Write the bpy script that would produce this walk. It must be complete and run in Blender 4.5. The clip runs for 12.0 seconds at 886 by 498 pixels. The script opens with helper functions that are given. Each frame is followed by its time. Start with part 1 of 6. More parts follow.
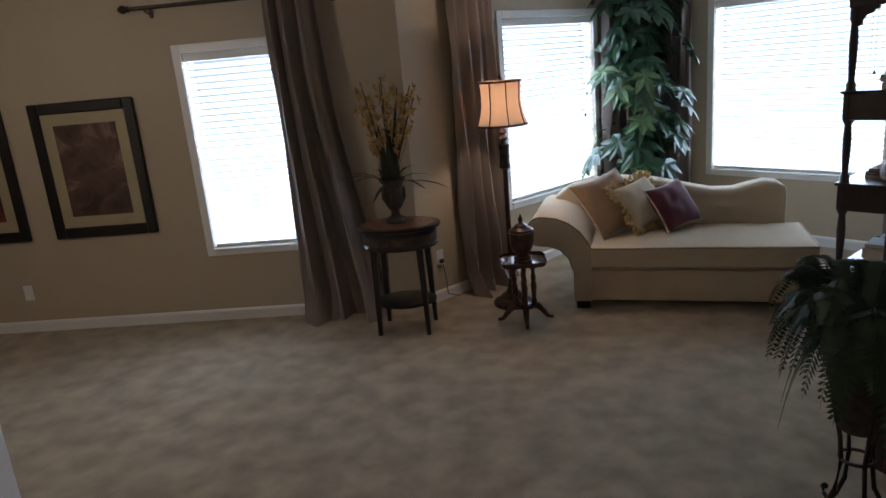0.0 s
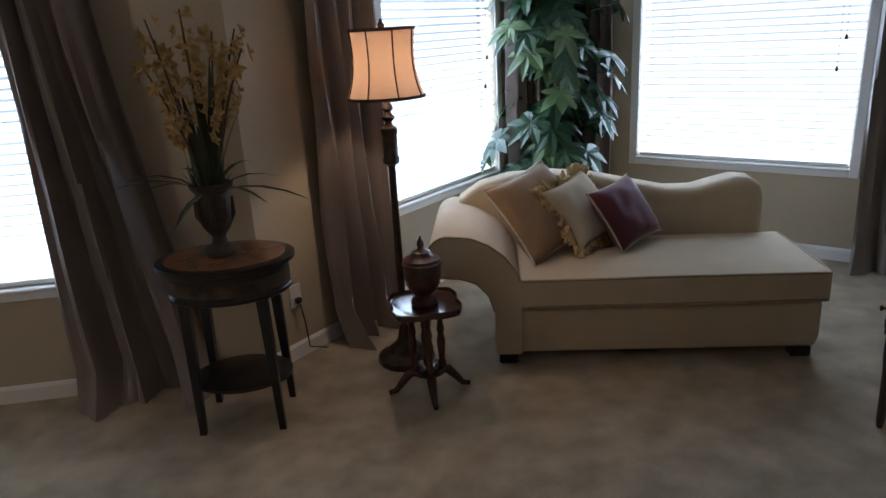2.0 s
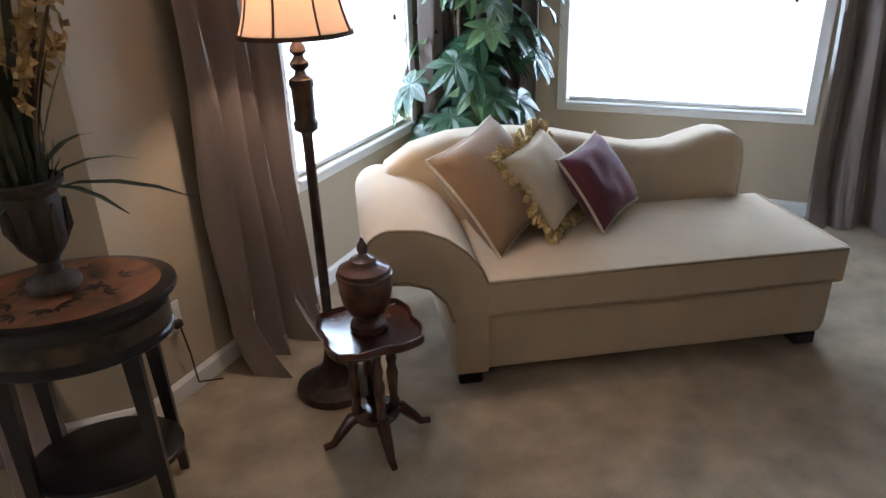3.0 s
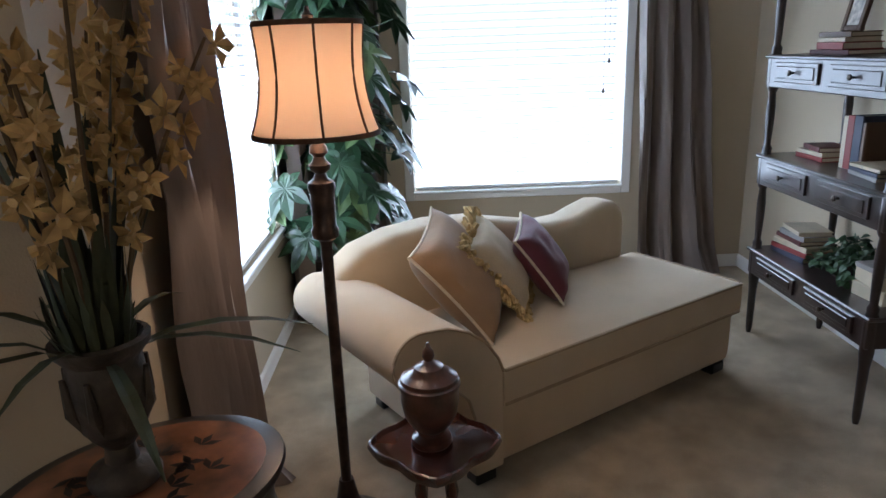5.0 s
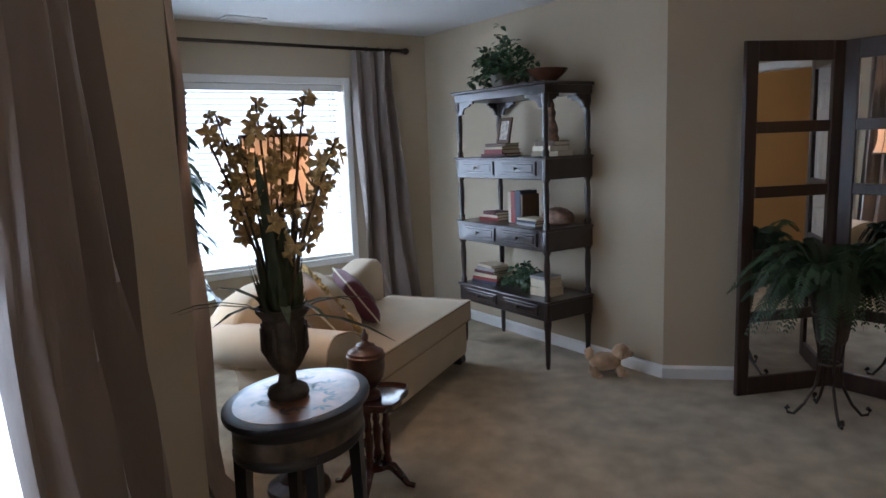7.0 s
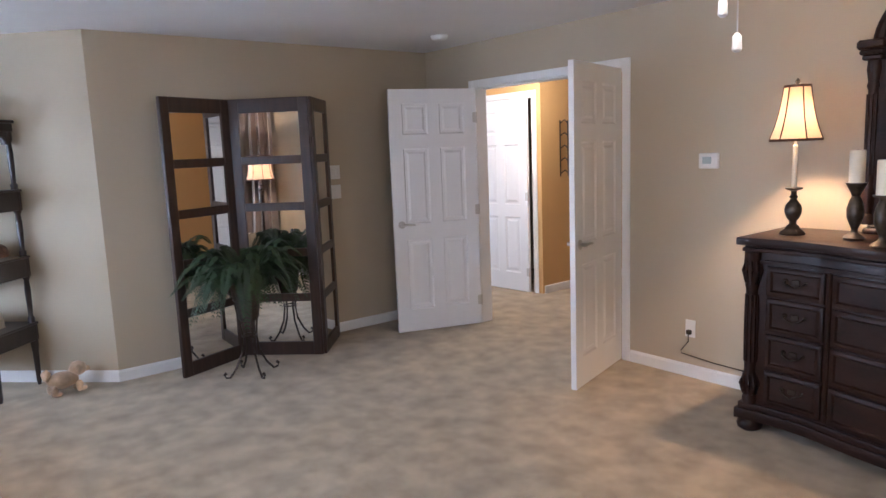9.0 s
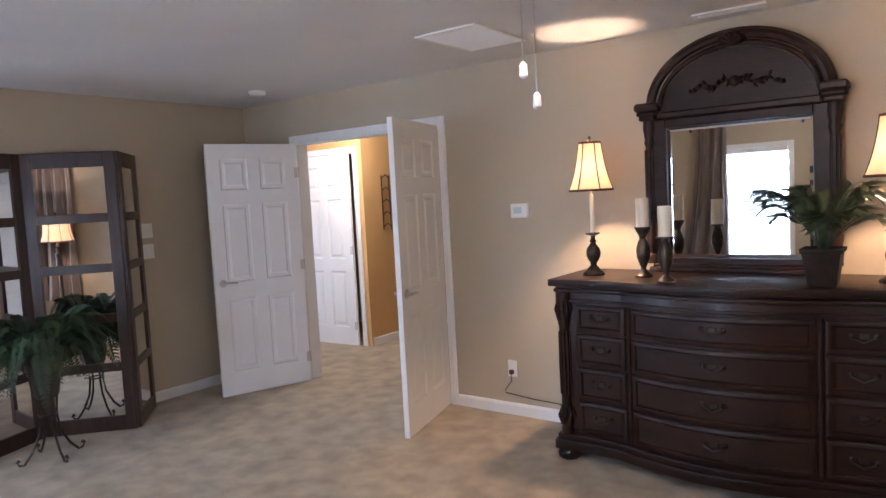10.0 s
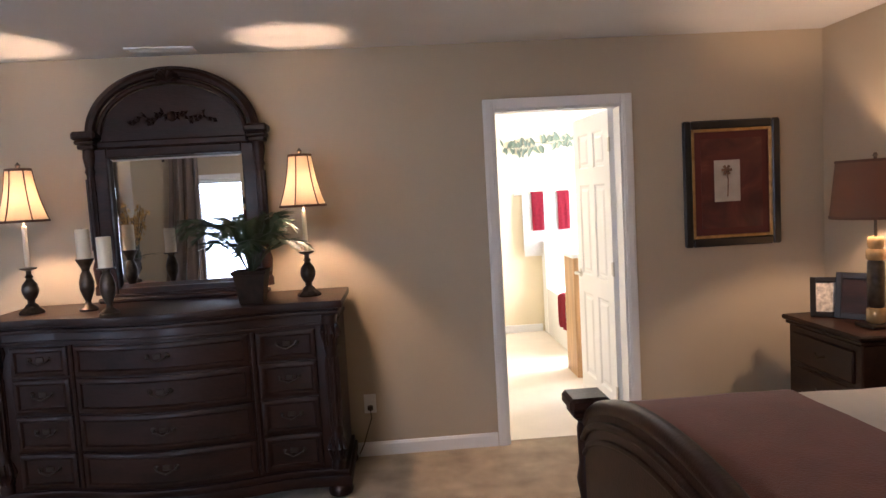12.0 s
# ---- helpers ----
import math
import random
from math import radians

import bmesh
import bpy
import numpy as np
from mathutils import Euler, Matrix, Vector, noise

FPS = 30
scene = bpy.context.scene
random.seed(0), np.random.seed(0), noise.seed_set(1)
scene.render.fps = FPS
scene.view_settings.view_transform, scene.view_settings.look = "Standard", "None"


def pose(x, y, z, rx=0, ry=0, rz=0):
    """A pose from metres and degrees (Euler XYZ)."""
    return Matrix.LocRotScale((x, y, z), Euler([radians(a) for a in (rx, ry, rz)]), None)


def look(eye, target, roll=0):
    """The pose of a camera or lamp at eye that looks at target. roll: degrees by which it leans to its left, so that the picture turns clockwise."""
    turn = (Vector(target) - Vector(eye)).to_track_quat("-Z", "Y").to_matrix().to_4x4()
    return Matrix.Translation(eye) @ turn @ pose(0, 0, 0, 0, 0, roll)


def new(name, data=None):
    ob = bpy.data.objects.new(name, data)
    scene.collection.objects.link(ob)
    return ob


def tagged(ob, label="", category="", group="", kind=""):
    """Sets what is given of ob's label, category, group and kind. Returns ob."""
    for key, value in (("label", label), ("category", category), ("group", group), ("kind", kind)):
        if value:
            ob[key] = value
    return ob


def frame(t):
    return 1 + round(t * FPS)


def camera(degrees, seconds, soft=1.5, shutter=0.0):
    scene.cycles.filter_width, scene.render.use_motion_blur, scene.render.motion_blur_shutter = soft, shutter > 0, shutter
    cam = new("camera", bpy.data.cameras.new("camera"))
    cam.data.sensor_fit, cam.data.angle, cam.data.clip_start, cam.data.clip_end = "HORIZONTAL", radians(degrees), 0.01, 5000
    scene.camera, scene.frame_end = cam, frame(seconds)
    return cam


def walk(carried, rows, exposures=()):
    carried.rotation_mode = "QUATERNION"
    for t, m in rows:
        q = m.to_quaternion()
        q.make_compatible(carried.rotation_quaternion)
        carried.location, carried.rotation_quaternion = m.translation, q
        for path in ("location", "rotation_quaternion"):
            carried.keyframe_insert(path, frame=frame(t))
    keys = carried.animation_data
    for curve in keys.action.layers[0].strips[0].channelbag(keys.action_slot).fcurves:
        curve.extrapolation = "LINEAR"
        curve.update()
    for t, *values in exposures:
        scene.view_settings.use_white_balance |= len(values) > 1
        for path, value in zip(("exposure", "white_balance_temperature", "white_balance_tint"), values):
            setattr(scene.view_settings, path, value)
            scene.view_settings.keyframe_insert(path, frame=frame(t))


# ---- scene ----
cam = camera(66.0, 12.0)
EXPOSURES = [(0.0, -0.4, 5700, 12), (1.5, -0.6, 5650, 12), (2.2, -0.3, 5650, 12), (3.0, 0.4, 5700, 13), (4.0, 0.2, 5700, 13), (5.0, -0.05, 5700, 13), (6.0, -0.45, 5700, 13), (6.7, -0.35, 5700, 13), (8.3, 1.15, 5550, 17), (10.5, 1.0, 5500, 18), (12.0, 0.65, 5550, 19)]
PATH = [
    (0, (0.412, -0.265, 1.680), (0.266, 1.661, 1.160), -5.1),
    (0.5, (0.347, 0.005, 1.631), (0.318, 1.933, 1.101), -4.4),
    (1, (0.407, 0.397, 1.535), (0.431, 2.332, 1.029), -3.7),
    (1.5, (0.377, 0.834, 1.577), (0.449, 2.755, 1.025), -4.0),
    (2, (0.306, 1.318, 1.534), (0.576, 3.201, 0.918), -3.3),
    (2.5, (0.242, 1.749, 1.501), (0.655, 3.573, 0.794), -3.2),
    (3, (0.177, 2.220, 1.487), (0.819, 3.931, 0.674), -1.9),
    (5, (-0.585, 2.835, 1.476), (0.807, 4.152, 0.905), -2.0),
    (5.5, (-0.930, 2.868, 1.495), (0.618, 4.044, 1.024), -2.1),
    (6, (-1.385, 2.926, 1.514), (0.304, 3.931, 1.142), -3.7),
    (6.5, (-1.744, 2.984, 1.494), (0.095, 3.708, 1.184), -4.0),
    (6.7, (-1.894, 3.042, 1.486), (-0.008, 3.634, 1.181), -3.0),
    (8.3, (-2.875, 3.694, 1.541), (-1.075, 2.896, 1.190), -2.9),
    (8.5, (-2.910, 3.714, 1.561), (-1.182, 2.771, 1.211), -2.7),
    (9, (-2.985, 3.683, 1.557), (-1.439, 2.449, 1.263), -2.2),
    (9.5, (-3.045, 3.688, 1.568), (-1.639, 2.284, 1.341), -3.2),
    (10, (-3.005, 3.724, 1.541), (-1.819, 2.121, 1.385), -3.0),
    (10.5, (-3.147, 3.772, 1.536), (-2.195, 2.016, 1.440), -2.7),
    (11, (-3.242, 3.750, 1.567), (-2.575, 1.868, 1.444), -2.2),
    (11.5, (-3.290, 3.756, 1.550), (-2.978, 1.785, 1.419), -2.4),
    (12, (-3.333, 3.777, 1.539), (-3.457, 1.787, 1.384), -3.2),
]
walk(cam, [(t, look(eye, target, roll)) for t, eye, target, roll in PATH], EXPOSURES)

# ---- light ----
world = bpy.data.worlds.new("sky")
scene.world = world
world.use_nodes = True
wn = world.node_tree.nodes
sky = wn.new("ShaderNodeTexSky")
sky.sky_type, sky.sun_disc = "NISHITA", False
sky.sun_elevation, sky.sun_rotation = radians(50), radians(200)
wn["Background"].inputs["Strength"].default_value = 0.12
world.node_tree.links.new(sky.outputs["Color"], wn["Background"].inputs["Color"])
sun = new("sun", bpy.data.lights.new("sun", "SUN"))
sun.data.energy, sun.data.angle, sun.data.color = 2.5, radians(0.6), (1.0, 0.95, 0.88)
sun.matrix_world = look((0, 0, 20), (3.0, 8.0, 0))
WARM, DAY = (1.0, 0.63, 0.34), (0.74, 0.87, 1.0)
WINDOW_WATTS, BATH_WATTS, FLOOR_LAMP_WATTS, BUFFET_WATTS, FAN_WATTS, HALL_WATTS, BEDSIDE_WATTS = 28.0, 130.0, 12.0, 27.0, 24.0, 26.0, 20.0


def lamp_point(name, place, watts, colour, radius=0.03):
    ob = new(name, bpy.data.lights.new(name, "POINT"))
    ob.data.energy, ob.data.color, ob.data.shadow_soft_size = watts, colour, radius
    ob.location = place
    return ob


def lamp_area(name, matrix, w, h, watts, colour):
    ob = new(name, bpy.data.lights.new(name, "AREA"))
    ob.data.shape, ob.data.size, ob.data.size_y, ob.data.energy, ob.data.color = "RECTANGLE", w, h, watts, colour
    ob.matrix_world = matrix
    return ob


# ---- materials ----
def material(name, colour, rough=0.6, metal=0.0, vary=0.12, scale=4.0, fine=0.0, fine_scale=120.0, bump=0.0, bump_scale=200.0,
             stretch=(1, 1, 1), sheen=0.0, random_amount=0.0, coat=0.0, spec=0.5):
    """Principled surface: colour mottled at two scales, with a fine relief."""
    m = bpy.data.materials.new(name)
    m.use_nodes = True
    t = m.node_tree
    n, l = t.nodes, t.links
    p = n["Principled BSDF"]
    p.inputs["Roughness"].default_value, p.inputs["Metallic"].default_value = rough, metal
    p.inputs["Specular IOR Level"].default_value = spec
    p.inputs["Sheen Weight"].default_value, p.inputs["Coat Weight"].default_value = sheen, coat
    p.inputs["Coat Roughness"].default_value = 0.12
    co = n.new("ShaderNodeTexCoord")
    mp = n.new("ShaderNodeMapping")
    mp.inputs["Scale"].default_value = stretch
    l.new(co.outputs["Object"], mp.inputs["Vector"])
    a = n.new("ShaderNodeTexNoise")
    a.inputs["Scale"].default_value, a.inputs["Detail"].default_value = scale, 5
    l.new(mp.outputs["Vector"], a.inputs["Vector"])
    b = n.new("ShaderNodeTexNoise")
    b.inputs["Scale"].default_value, b.inputs["Detail"].default_value = fine_scale, 2
    l.new(mp.outputs["Vector"], b.inputs["Vector"])
    mix = n.new("ShaderNodeMath")
    mix.operation = "MULTIPLY_ADD"
    l.new(b.outputs["Fac"], mix.inputs[0])
    mix.inputs[1].default_value = fine
    l.new(a.outputs["Fac"], mix.inputs[2])
    rng = n.new("ShaderNodeMapRange")
    rng.inputs["From Min"].default_value, rng.inputs["From Max"].default_value = 0.3 + fine / 2 * 0.9, 0.7 + fine / 2 * 1.1
    rng.inputs["To Min"].default_value, rng.inputs["To Max"].default_value = 1 - vary, 1 + vary
    l.new(mix.outputs[0], rng.inputs["Value"])
    val = rng.outputs["Result"]
    if random_amount:
        oi = n.new("ShaderNodeObjectInfo")
        ra = n.new("ShaderNodeMapRange")
        ra.inputs["To Min"].default_value, ra.inputs["To Max"].default_value = 1 - random_amount, 1 + random_amount
        l.new(oi.outputs["Random"], ra.inputs["Value"])
        mu = n.new("ShaderNodeMath")
        mu.operation = "MULTIPLY"
        l.new(val, mu.inputs[0])
        l.new(ra.outputs["Result"], mu.inputs[1])
        val = mu.outputs[0]
    sc = n.new("ShaderNodeVectorMath")
    sc.operation = "SCALE"
    sc.inputs[0].default_value = colour
    l.new(val, sc.inputs["Scale"])
    l.new(sc.outputs["Vector"], p.inputs["Base Color"])
    if bump:
        c = n.new("ShaderNodeTexNoise")
        c.inputs["Scale"].default_value, c.inputs["Detail"].default_value = bump_scale, 3
        l.new(mp.outputs["Vector"], c.inputs["Vector"])
        bp = n.new("ShaderNodeBump")
        bp.inputs["Strength"].default_value, bp.inputs["Distance"].default_value = min(1.0, bump), 0.004
        l.new(c.outputs["Fac"], bp.inputs["Height"])
        l.new(bp.outputs["Normal"], p.inputs["Normal"])
    return m


def glow(name, colour, strength):
    m = bpy.data.materials.new(name)
    m.use_nodes = True
    p = m.node_tree.nodes["Principled BSDF"]
    p.inputs["Base Color"].default_value = (*colour, 1)
    p.inputs["Emission Color"].default_value, p.inputs["Emission Strength"].default_value = (*colour, 1), strength
    return m


def translucent(name, colour, through_amount, rough=0.8, tint=None):
    """Thin cloth or plastic that lets light through."""
    m = bpy.data.materials.new(name)
    m.use_nodes = True
    n, l = m.node_tree.nodes, m.node_tree.links
    p = n["Principled BSDF"]
    p.inputs["Base Color"].default_value, p.inputs["Roughness"].default_value = (*colour, 1), rough
    w = n.new("ShaderNodeTexNoise")
    w.inputs["Scale"].default_value = 60
    bp = n.new("ShaderNodeBump")
    bp.inputs["Strength"].default_value, bp.inputs["Distance"].default_value = 0.2, 0.002
    l.new(w.outputs["Fac"], bp.inputs["Height"])
    l.new(bp.outputs["Normal"], p.inputs["Normal"])
    tr = n.new("ShaderNodeBsdfTranslucent")
    tr.inputs["Color"].default_value = (*(tint or colour), 1)
    mx = n.new("ShaderNodeMixShader")
    mx.inputs["Fac"].default_value = through_amount
    l.new(p.outputs["BSDF"], mx.inputs[1])
    l.new(tr.outputs["BSDF"], mx.inputs[2])
    l.new(mx.outputs["Shader"], n["Material Output"].inputs["Surface"])
    return m


def glass_material():
    m = bpy.data.materials.new("window_glass")
    m.use_nodes = True
    p = m.node_tree.nodes["Principled BSDF"]
    p.inputs["Transmission Weight"].default_value, p.inputs["Roughness"].default_value = 1.0, 0.0
    p.inputs["IOR"].default_value = 1.45
    return m


PAINT = material("tan_wall_paint", (0.475, 0.398, 0.287), 0.75, vary=0.03, scale=1.2, bump=0.25, bump_scale=160)
HALL_PAINT = material("amber_hall_paint", (0.56, 0.34, 0.13), 0.75, vary=0.03, scale=1.2, bump=0.25, bump_scale=160)
CREAM_PAINT = material("cream_bathroom_paint", (0.75, 0.66, 0.46), 0.7, vary=0.03, bump=0.2)
CEILING = material("white_ceiling_paint", (0.72, 0.71, 0.70), 0.85, vary=0.03, scale=2, bump=0.5, bump_scale=90)
TRIM = material("white_trim_paint", (0.80, 0.79, 0.77), 0.4, vary=0.02, scale=8)
DOOR_PAINT = material("white_door_paint", (0.78, 0.77, 0.76), 0.38, vary=0.02, scale=6, bump=0.1, bump_scale=120, stretch=(1, 1, 0.15))
CARPET = material("beige_carpet", (0.405, 0.323, 0.217), 0.95, vary=0.27, scale=6.0, fine=0.35, fine_scale=170, bump=1.0, bump_scale=260, sheen=0.2, spec=0.1)
BATH_TILE = material("pale_bathroom_vinyl", (0.70, 0.62, 0.50), 0.35, vary=0.05, scale=5)
DARK_WOOD = material("espresso_wood", (0.030, 0.018, 0.016), 0.28, vary=0.45, scale=9, fine=0.4, stretch=(1, 1, 0.2), coat=0.45)
SCREEN_WOOD = material("walnut_screen_wood", (0.040, 0.020, 0.014), 0.35, vary=0.35, scale=12, stretch=(3, 3, 0.3), coat=0.2)
DRESSER_WOOD = material("carved_mahogany", (0.022, 0.0085, 0.0055), 0.42, spec=0.25, vary=0.5, scale=7, fine=0.5, fine_scale=60, bump=0.3, bump_scale=50, stretch=(0.4, 2, 2), coat=0.08)
CHAISE_CLOTH = material("cream_chenille", (0.60, 0.478, 0.320), 0.9, vary=0.06, scale=6, fine=0.6, fine_scale=380, bump=0.7, bump_scale=420, sheen=0.3, spec=0.2)
CURTAIN = material("taupe_silk", (0.190, 0.148, 0.125), 0.42, vary=0.14, scale=5, bump=0.35, bump_scale=60, stretch=(1, 1, 0.25), sheen=0.3)
METAL_DARK = material("bronze_metal", (0.06, 0.045, 0.035), 0.4, metal=0.8, vary=0.25, scale=20)
NICKEL = material("satin_nickel", (0.55, 0.52, 0.48), 0.3, metal=1.0, vary=0.05)
PLASTIC = material("white_plastic", (0.78, 0.77, 0.74), 0.4, vary=0.02)
BLACK = material("black_lacquer", (0.012, 0.010, 0.010), 0.3, vary=0.2, scale=14)
SLAT = translucent("white_blind_slat", (0.88, 0.88, 0.88), 0.85)
MIRROR = material("mirror_silver", (0.86, 0.87, 0.87), 0.015, metal=1.0, vary=0.0)
GLASS = glass_material()


# ---- mesh helpers ----
def part(name, bm, mat, parent=None, label="", smooth=False, kind=""):
    me = bpy.data.meshes.new(name)
    bm.to_mesh(me)
    bm.free()
    me.materials.append(mat)
    if smooth:
        me.polygons.foreach_set("use_smooth", [True] * len(me.polygons))
        me.set_sharp_from_angle(angle=radians(40))
    ob = new(name, me)
    ob.parent = parent
    if label or kind:
        tagged(ob, label=label, kind=kind)
    return ob


def again(ob, parent, matrix=None, name=None):
    """One more object on the same mesh."""
    o = new(name or ob.name.split(".")[0], ob.data)
    o.parent = parent
    if matrix is not None:
        o.matrix_local = matrix
    return o


def thing(name, m, label, category, group="", kind=""):
    ob = new(name)
    ob.empty_display_size = 0.1
    ob.matrix_world = m
    return tagged(ob, label, category, group, kind)


def quads(bm, verts, faces):
    vs = [bm.verts.new(v) for v in verts]
    for f in faces:
        bm.faces.new([vs[i] for i in f])
    return vs


def box(bm, x0, y0, z0, x1, y1, z1, c=0.0, m=None):
    """A box, with chamfered edges where c is given."""
    c = min(c, (x1 - x0) / 2.1, (y1 - y0) / 2.1, (z1 - z0) / 2.1)
    if c <= 0:
        p = [Vector((x, y, z)) for x in (x0, x1) for y in (y0, y1) for z in (z0, z1)]
        p = [m @ v for v in p] if m else p
        quads(bm, p, [(0, 1, 3, 2), (4, 6, 7, 5), (0, 4, 5, 1), (2, 3, 7, 6), (0, 2, 6, 4), (1, 5, 7, 3)])
        return bm
    pts = []
    for x, sx in ((x0, 1), (x1, -1)):
        for y, sy in ((y0, 1), (y1, -1)):
            for z, sz in ((z0, 1), (z1, -1)):
                pts += [(x, y + sy * c, z + sz * c), (x + sx * c, y, z + sz * c), (x + sx * c, y + sy * c, z)]
    vs = [bm.verts.new(m @ Vector(p) if m else p) for p in pts]
    bmesh.ops.convex_hull(bm, input=vs)
    return bm


def lathe(bm, prof, seg=20, m=None, sx=1.0, sy=1.0, cap=True):
    """Turns a profile of (radius, height) about z."""
    rings = []
    for r, z in prof:
        ring = []
        for k in range(seg):
            a = 2 * math.pi * k / seg
            v = Vector((r * sx * math.cos(a), r * sy * math.sin(a), z))
            ring.append(bm.verts.new(m @ v if m else v))
        rings.append(ring)
    for a, b in zip(rings, rings[1:]):
        for k in range(seg):
            bm.faces.new((a[k], a[(k + 1) % seg], b[(k + 1) % seg], b[k]))
    if cap:
        bm.faces.new(rings[0][::-1])
        bm.faces.new(rings[-1])
    return bm


def tube(bm, pts, radii, seg=8, squash=1.0):
    """A round bar along points."""
    pts = [Vector(p) for p in pts]
    if not isinstance(radii, (list, tuple)):
        radii = [radii] * len(pts)
    rings = []
    for i, (p, r) in enumerate(zip(pts, radii)):
        d = (pts[min(i + 1, len(pts) - 1)] - pts[max(i - 1, 0)]).normalized()
        u = d.cross(Vector((0, 0, 1)))
        if u.length < 0.05:
            u = d.cross(Vector((1, 0, 0)))
        u.normalize()
        w = d.cross(u)
        rings.append([bm.verts.new(p + r * (math.cos(t) * u + squash * math.sin(t) * w)) for t in (2 * math.pi * k / seg for k in range(seg))])
    for a, b in zip(rings, rings[1:]):
        for k in range(seg):
            bm.faces.new((a[k], a[(k + 1) % seg], b[(k + 1) % seg], b[k]))
    bm.faces.new(rings[0][::-1])
    bm.faces.new(rings[-1])
    return bm


def prism(bm, outline, y0, y1, m=None):
    """An outline of (x, z) pushed from y0 to y1."""
    n = len(outline)
    pts = [Vector((x, y, z)) for y in (y0, y1) for x, z in outline]
    vs = [bm.verts.new(m @ p if m else p) for p in pts]
    for k in range(n):
        bm.faces.new((vs[k], vs[(k + 1) % n], vs[n + (k + 1) % n], vs[n + k]))
    bm.faces.new(vs[:n][::-1])
    bm.faces.new(vs[n:])
    bmesh.ops.recalc_face_normals(bm, faces=bm.faces)
    return bm


def arc(x, z, r, a0, a1, n, rz=None):
    return [(x + r * math.cos(radians(a0 + (a1 - a0) * k / n)), z + (rz or r) * math.sin(radians(a0 + (a1 - a0) * k / n))) for k in range(n + 1)]


def mesh():
    return bmesh.new()


# ---- plan ----
HIGH, THICK = 2.42, 0.12
CORNERS = [(2.12, -0.27), (2.12, 2.59), (3.915, 4.385), (1.9, 6.4), (-0.11, 4.39), (-5.95, 4.39), (-5.95, -0.27)]
NAMES = ["wall_east", "wall_alcove_right", "wall_alcove_window", "wall_alcove_left", "wall_windows", "wall_bed", "wall_doors"]
# openings of each wall: from, to along it, sill and head
OPEN = {2: [(0.815, 2.135, 0.59, 1.99)], 3: [(0.74, 1.86, 0.58, 1.97)], 4: [(0.70, 1.47, 0.55, 1.90)],
        6: [(1.25, 2.03, 0.0, 2.03), (5.88, 7.41, 0.0, 2.05)]}


def wall_frame(i):
    """Start, direction along, direction outward and length of a wall."""
    a, b = Vector((*CORNERS[i], 0)), Vector((*CORNERS[(i + 1) % len(CORNERS)], 0))
    d = (b - a).normalized()
    return a, d, Vector((d.y, -d.x, 0)), (b - a).length


def wall_matrix(i, s=0.0, z=0.0, off=0.0):
    """x along the wall, -y into the room, z up, at s along it."""
    a, d, o, _ = wall_frame(i)
    p = a + d * s + o * off
    return Matrix(((d.x, o.x, 0, p.x), (d.y, o.y, 0, p.y), (0, 0, 1, z), (0, 0, 0, 1)))


def mitre(i):
    """How far the outer face reaches past the corner at the wall's start."""
    d0, d1 = wall_frame(i - 1)[1], wall_frame(i)[1]
    turn = math.atan2(d0.x * d1.y - d0.y * d1.x, d0.dot(d1))
    return THICK * math.tan(turn / 2)


def build_wall(i):
    _, _, _, L = wall_frame(i)
    e0, e1 = mitre(i), mitre((i + 1) % len(CORNERS))
    bm, m = mesh(), wall_matrix(i)
    cuts = [0.0] + [s for o in OPEN.get(i, []) for s in o[:2]] + [L]

    def slab(s0, s1, z0, z1):
        t0, t1 = s0 - (e0 if s0 == 0 else 0), s1 + (e1 if s1 == L else 0)
        p = [(s0, 0, z0), (s1, 0, z0), (t1, THICK, z0), (t0, THICK, z0)]
        p += [(x, y, z1) for x, y, _ in p]
        quads(bm, [m @ Vector(v) for v in p], [(0, 3, 2, 1), (4, 5, 6, 7), (0, 1, 5, 4), (1, 2, 6, 5), (2, 3, 7, 6), (3, 0, 4, 7)])

    for k in range(len(cuts) - 1):
        s0, s1 = cuts[k], cuts[k + 1]
        if k % 2 == 0:
            slab(s0, s1, 0, HIGH)
        else:
            z0, z1 = OPEN[i][k // 2][2:]
            if z0 > 0:
                slab(s0, s1, 0, z0)
            slab(s0, s1, z1, HIGH)
    bmesh.ops.remove_doubles(bm, verts=bm.verts, dist=1e-5)
    tagged(part(NAMES[i], bm, PAINT), "tan painted plaster wall", "wall", kind="structure")
    # baseboard in pieces between doorways
    stops = [0.0] + [s for o in OPEN.get(i, []) if o[2] == 0 for s in (o[0] - 0.062, o[1] + 0.062)] + [L]
    for k in range(0, len(stops), 2):
        bm = mesh()
        s0, s1 = stops[k], stops[k + 1]
        g = 0.013
        a0 = g * math.tan(math.atan(e0 / THICK)) if s0 == 0 else 0
        a1 = g * math.tan(math.atan(e1 / THICK)) if s1 == L else 0
        sec = [(0.0, 0.0), (-g, 0.0), (-g, 0.066), (-g * 0.45, 0.080), (0.0, 0.083)]
        rows = [[m @ Vector((s0 + a0 * (-y / g), y, z)) for y, z in sec], [m @ Vector((s1 - a1 * (-y / g), y, z)) for y, z in sec]]
        vs = [[bm.verts.new(p) for p in r] for r in rows]
        for j in range(4):
            bm.faces.new((vs[0][j], vs[0][j + 1], vs[1][j + 1], vs[1][j]))
        bm.faces.new(vs[0])
        bm.faces.new(vs[1][::-1])
        bmesh.ops.recalc_face_normals(bm, faces=bm.faces)
        tagged(part("baseboard", bm, TRIM), "white painted wooden baseboard", "baseboard", kind="structure")


for w in range(len(CORNERS)):
    build_wall(w)

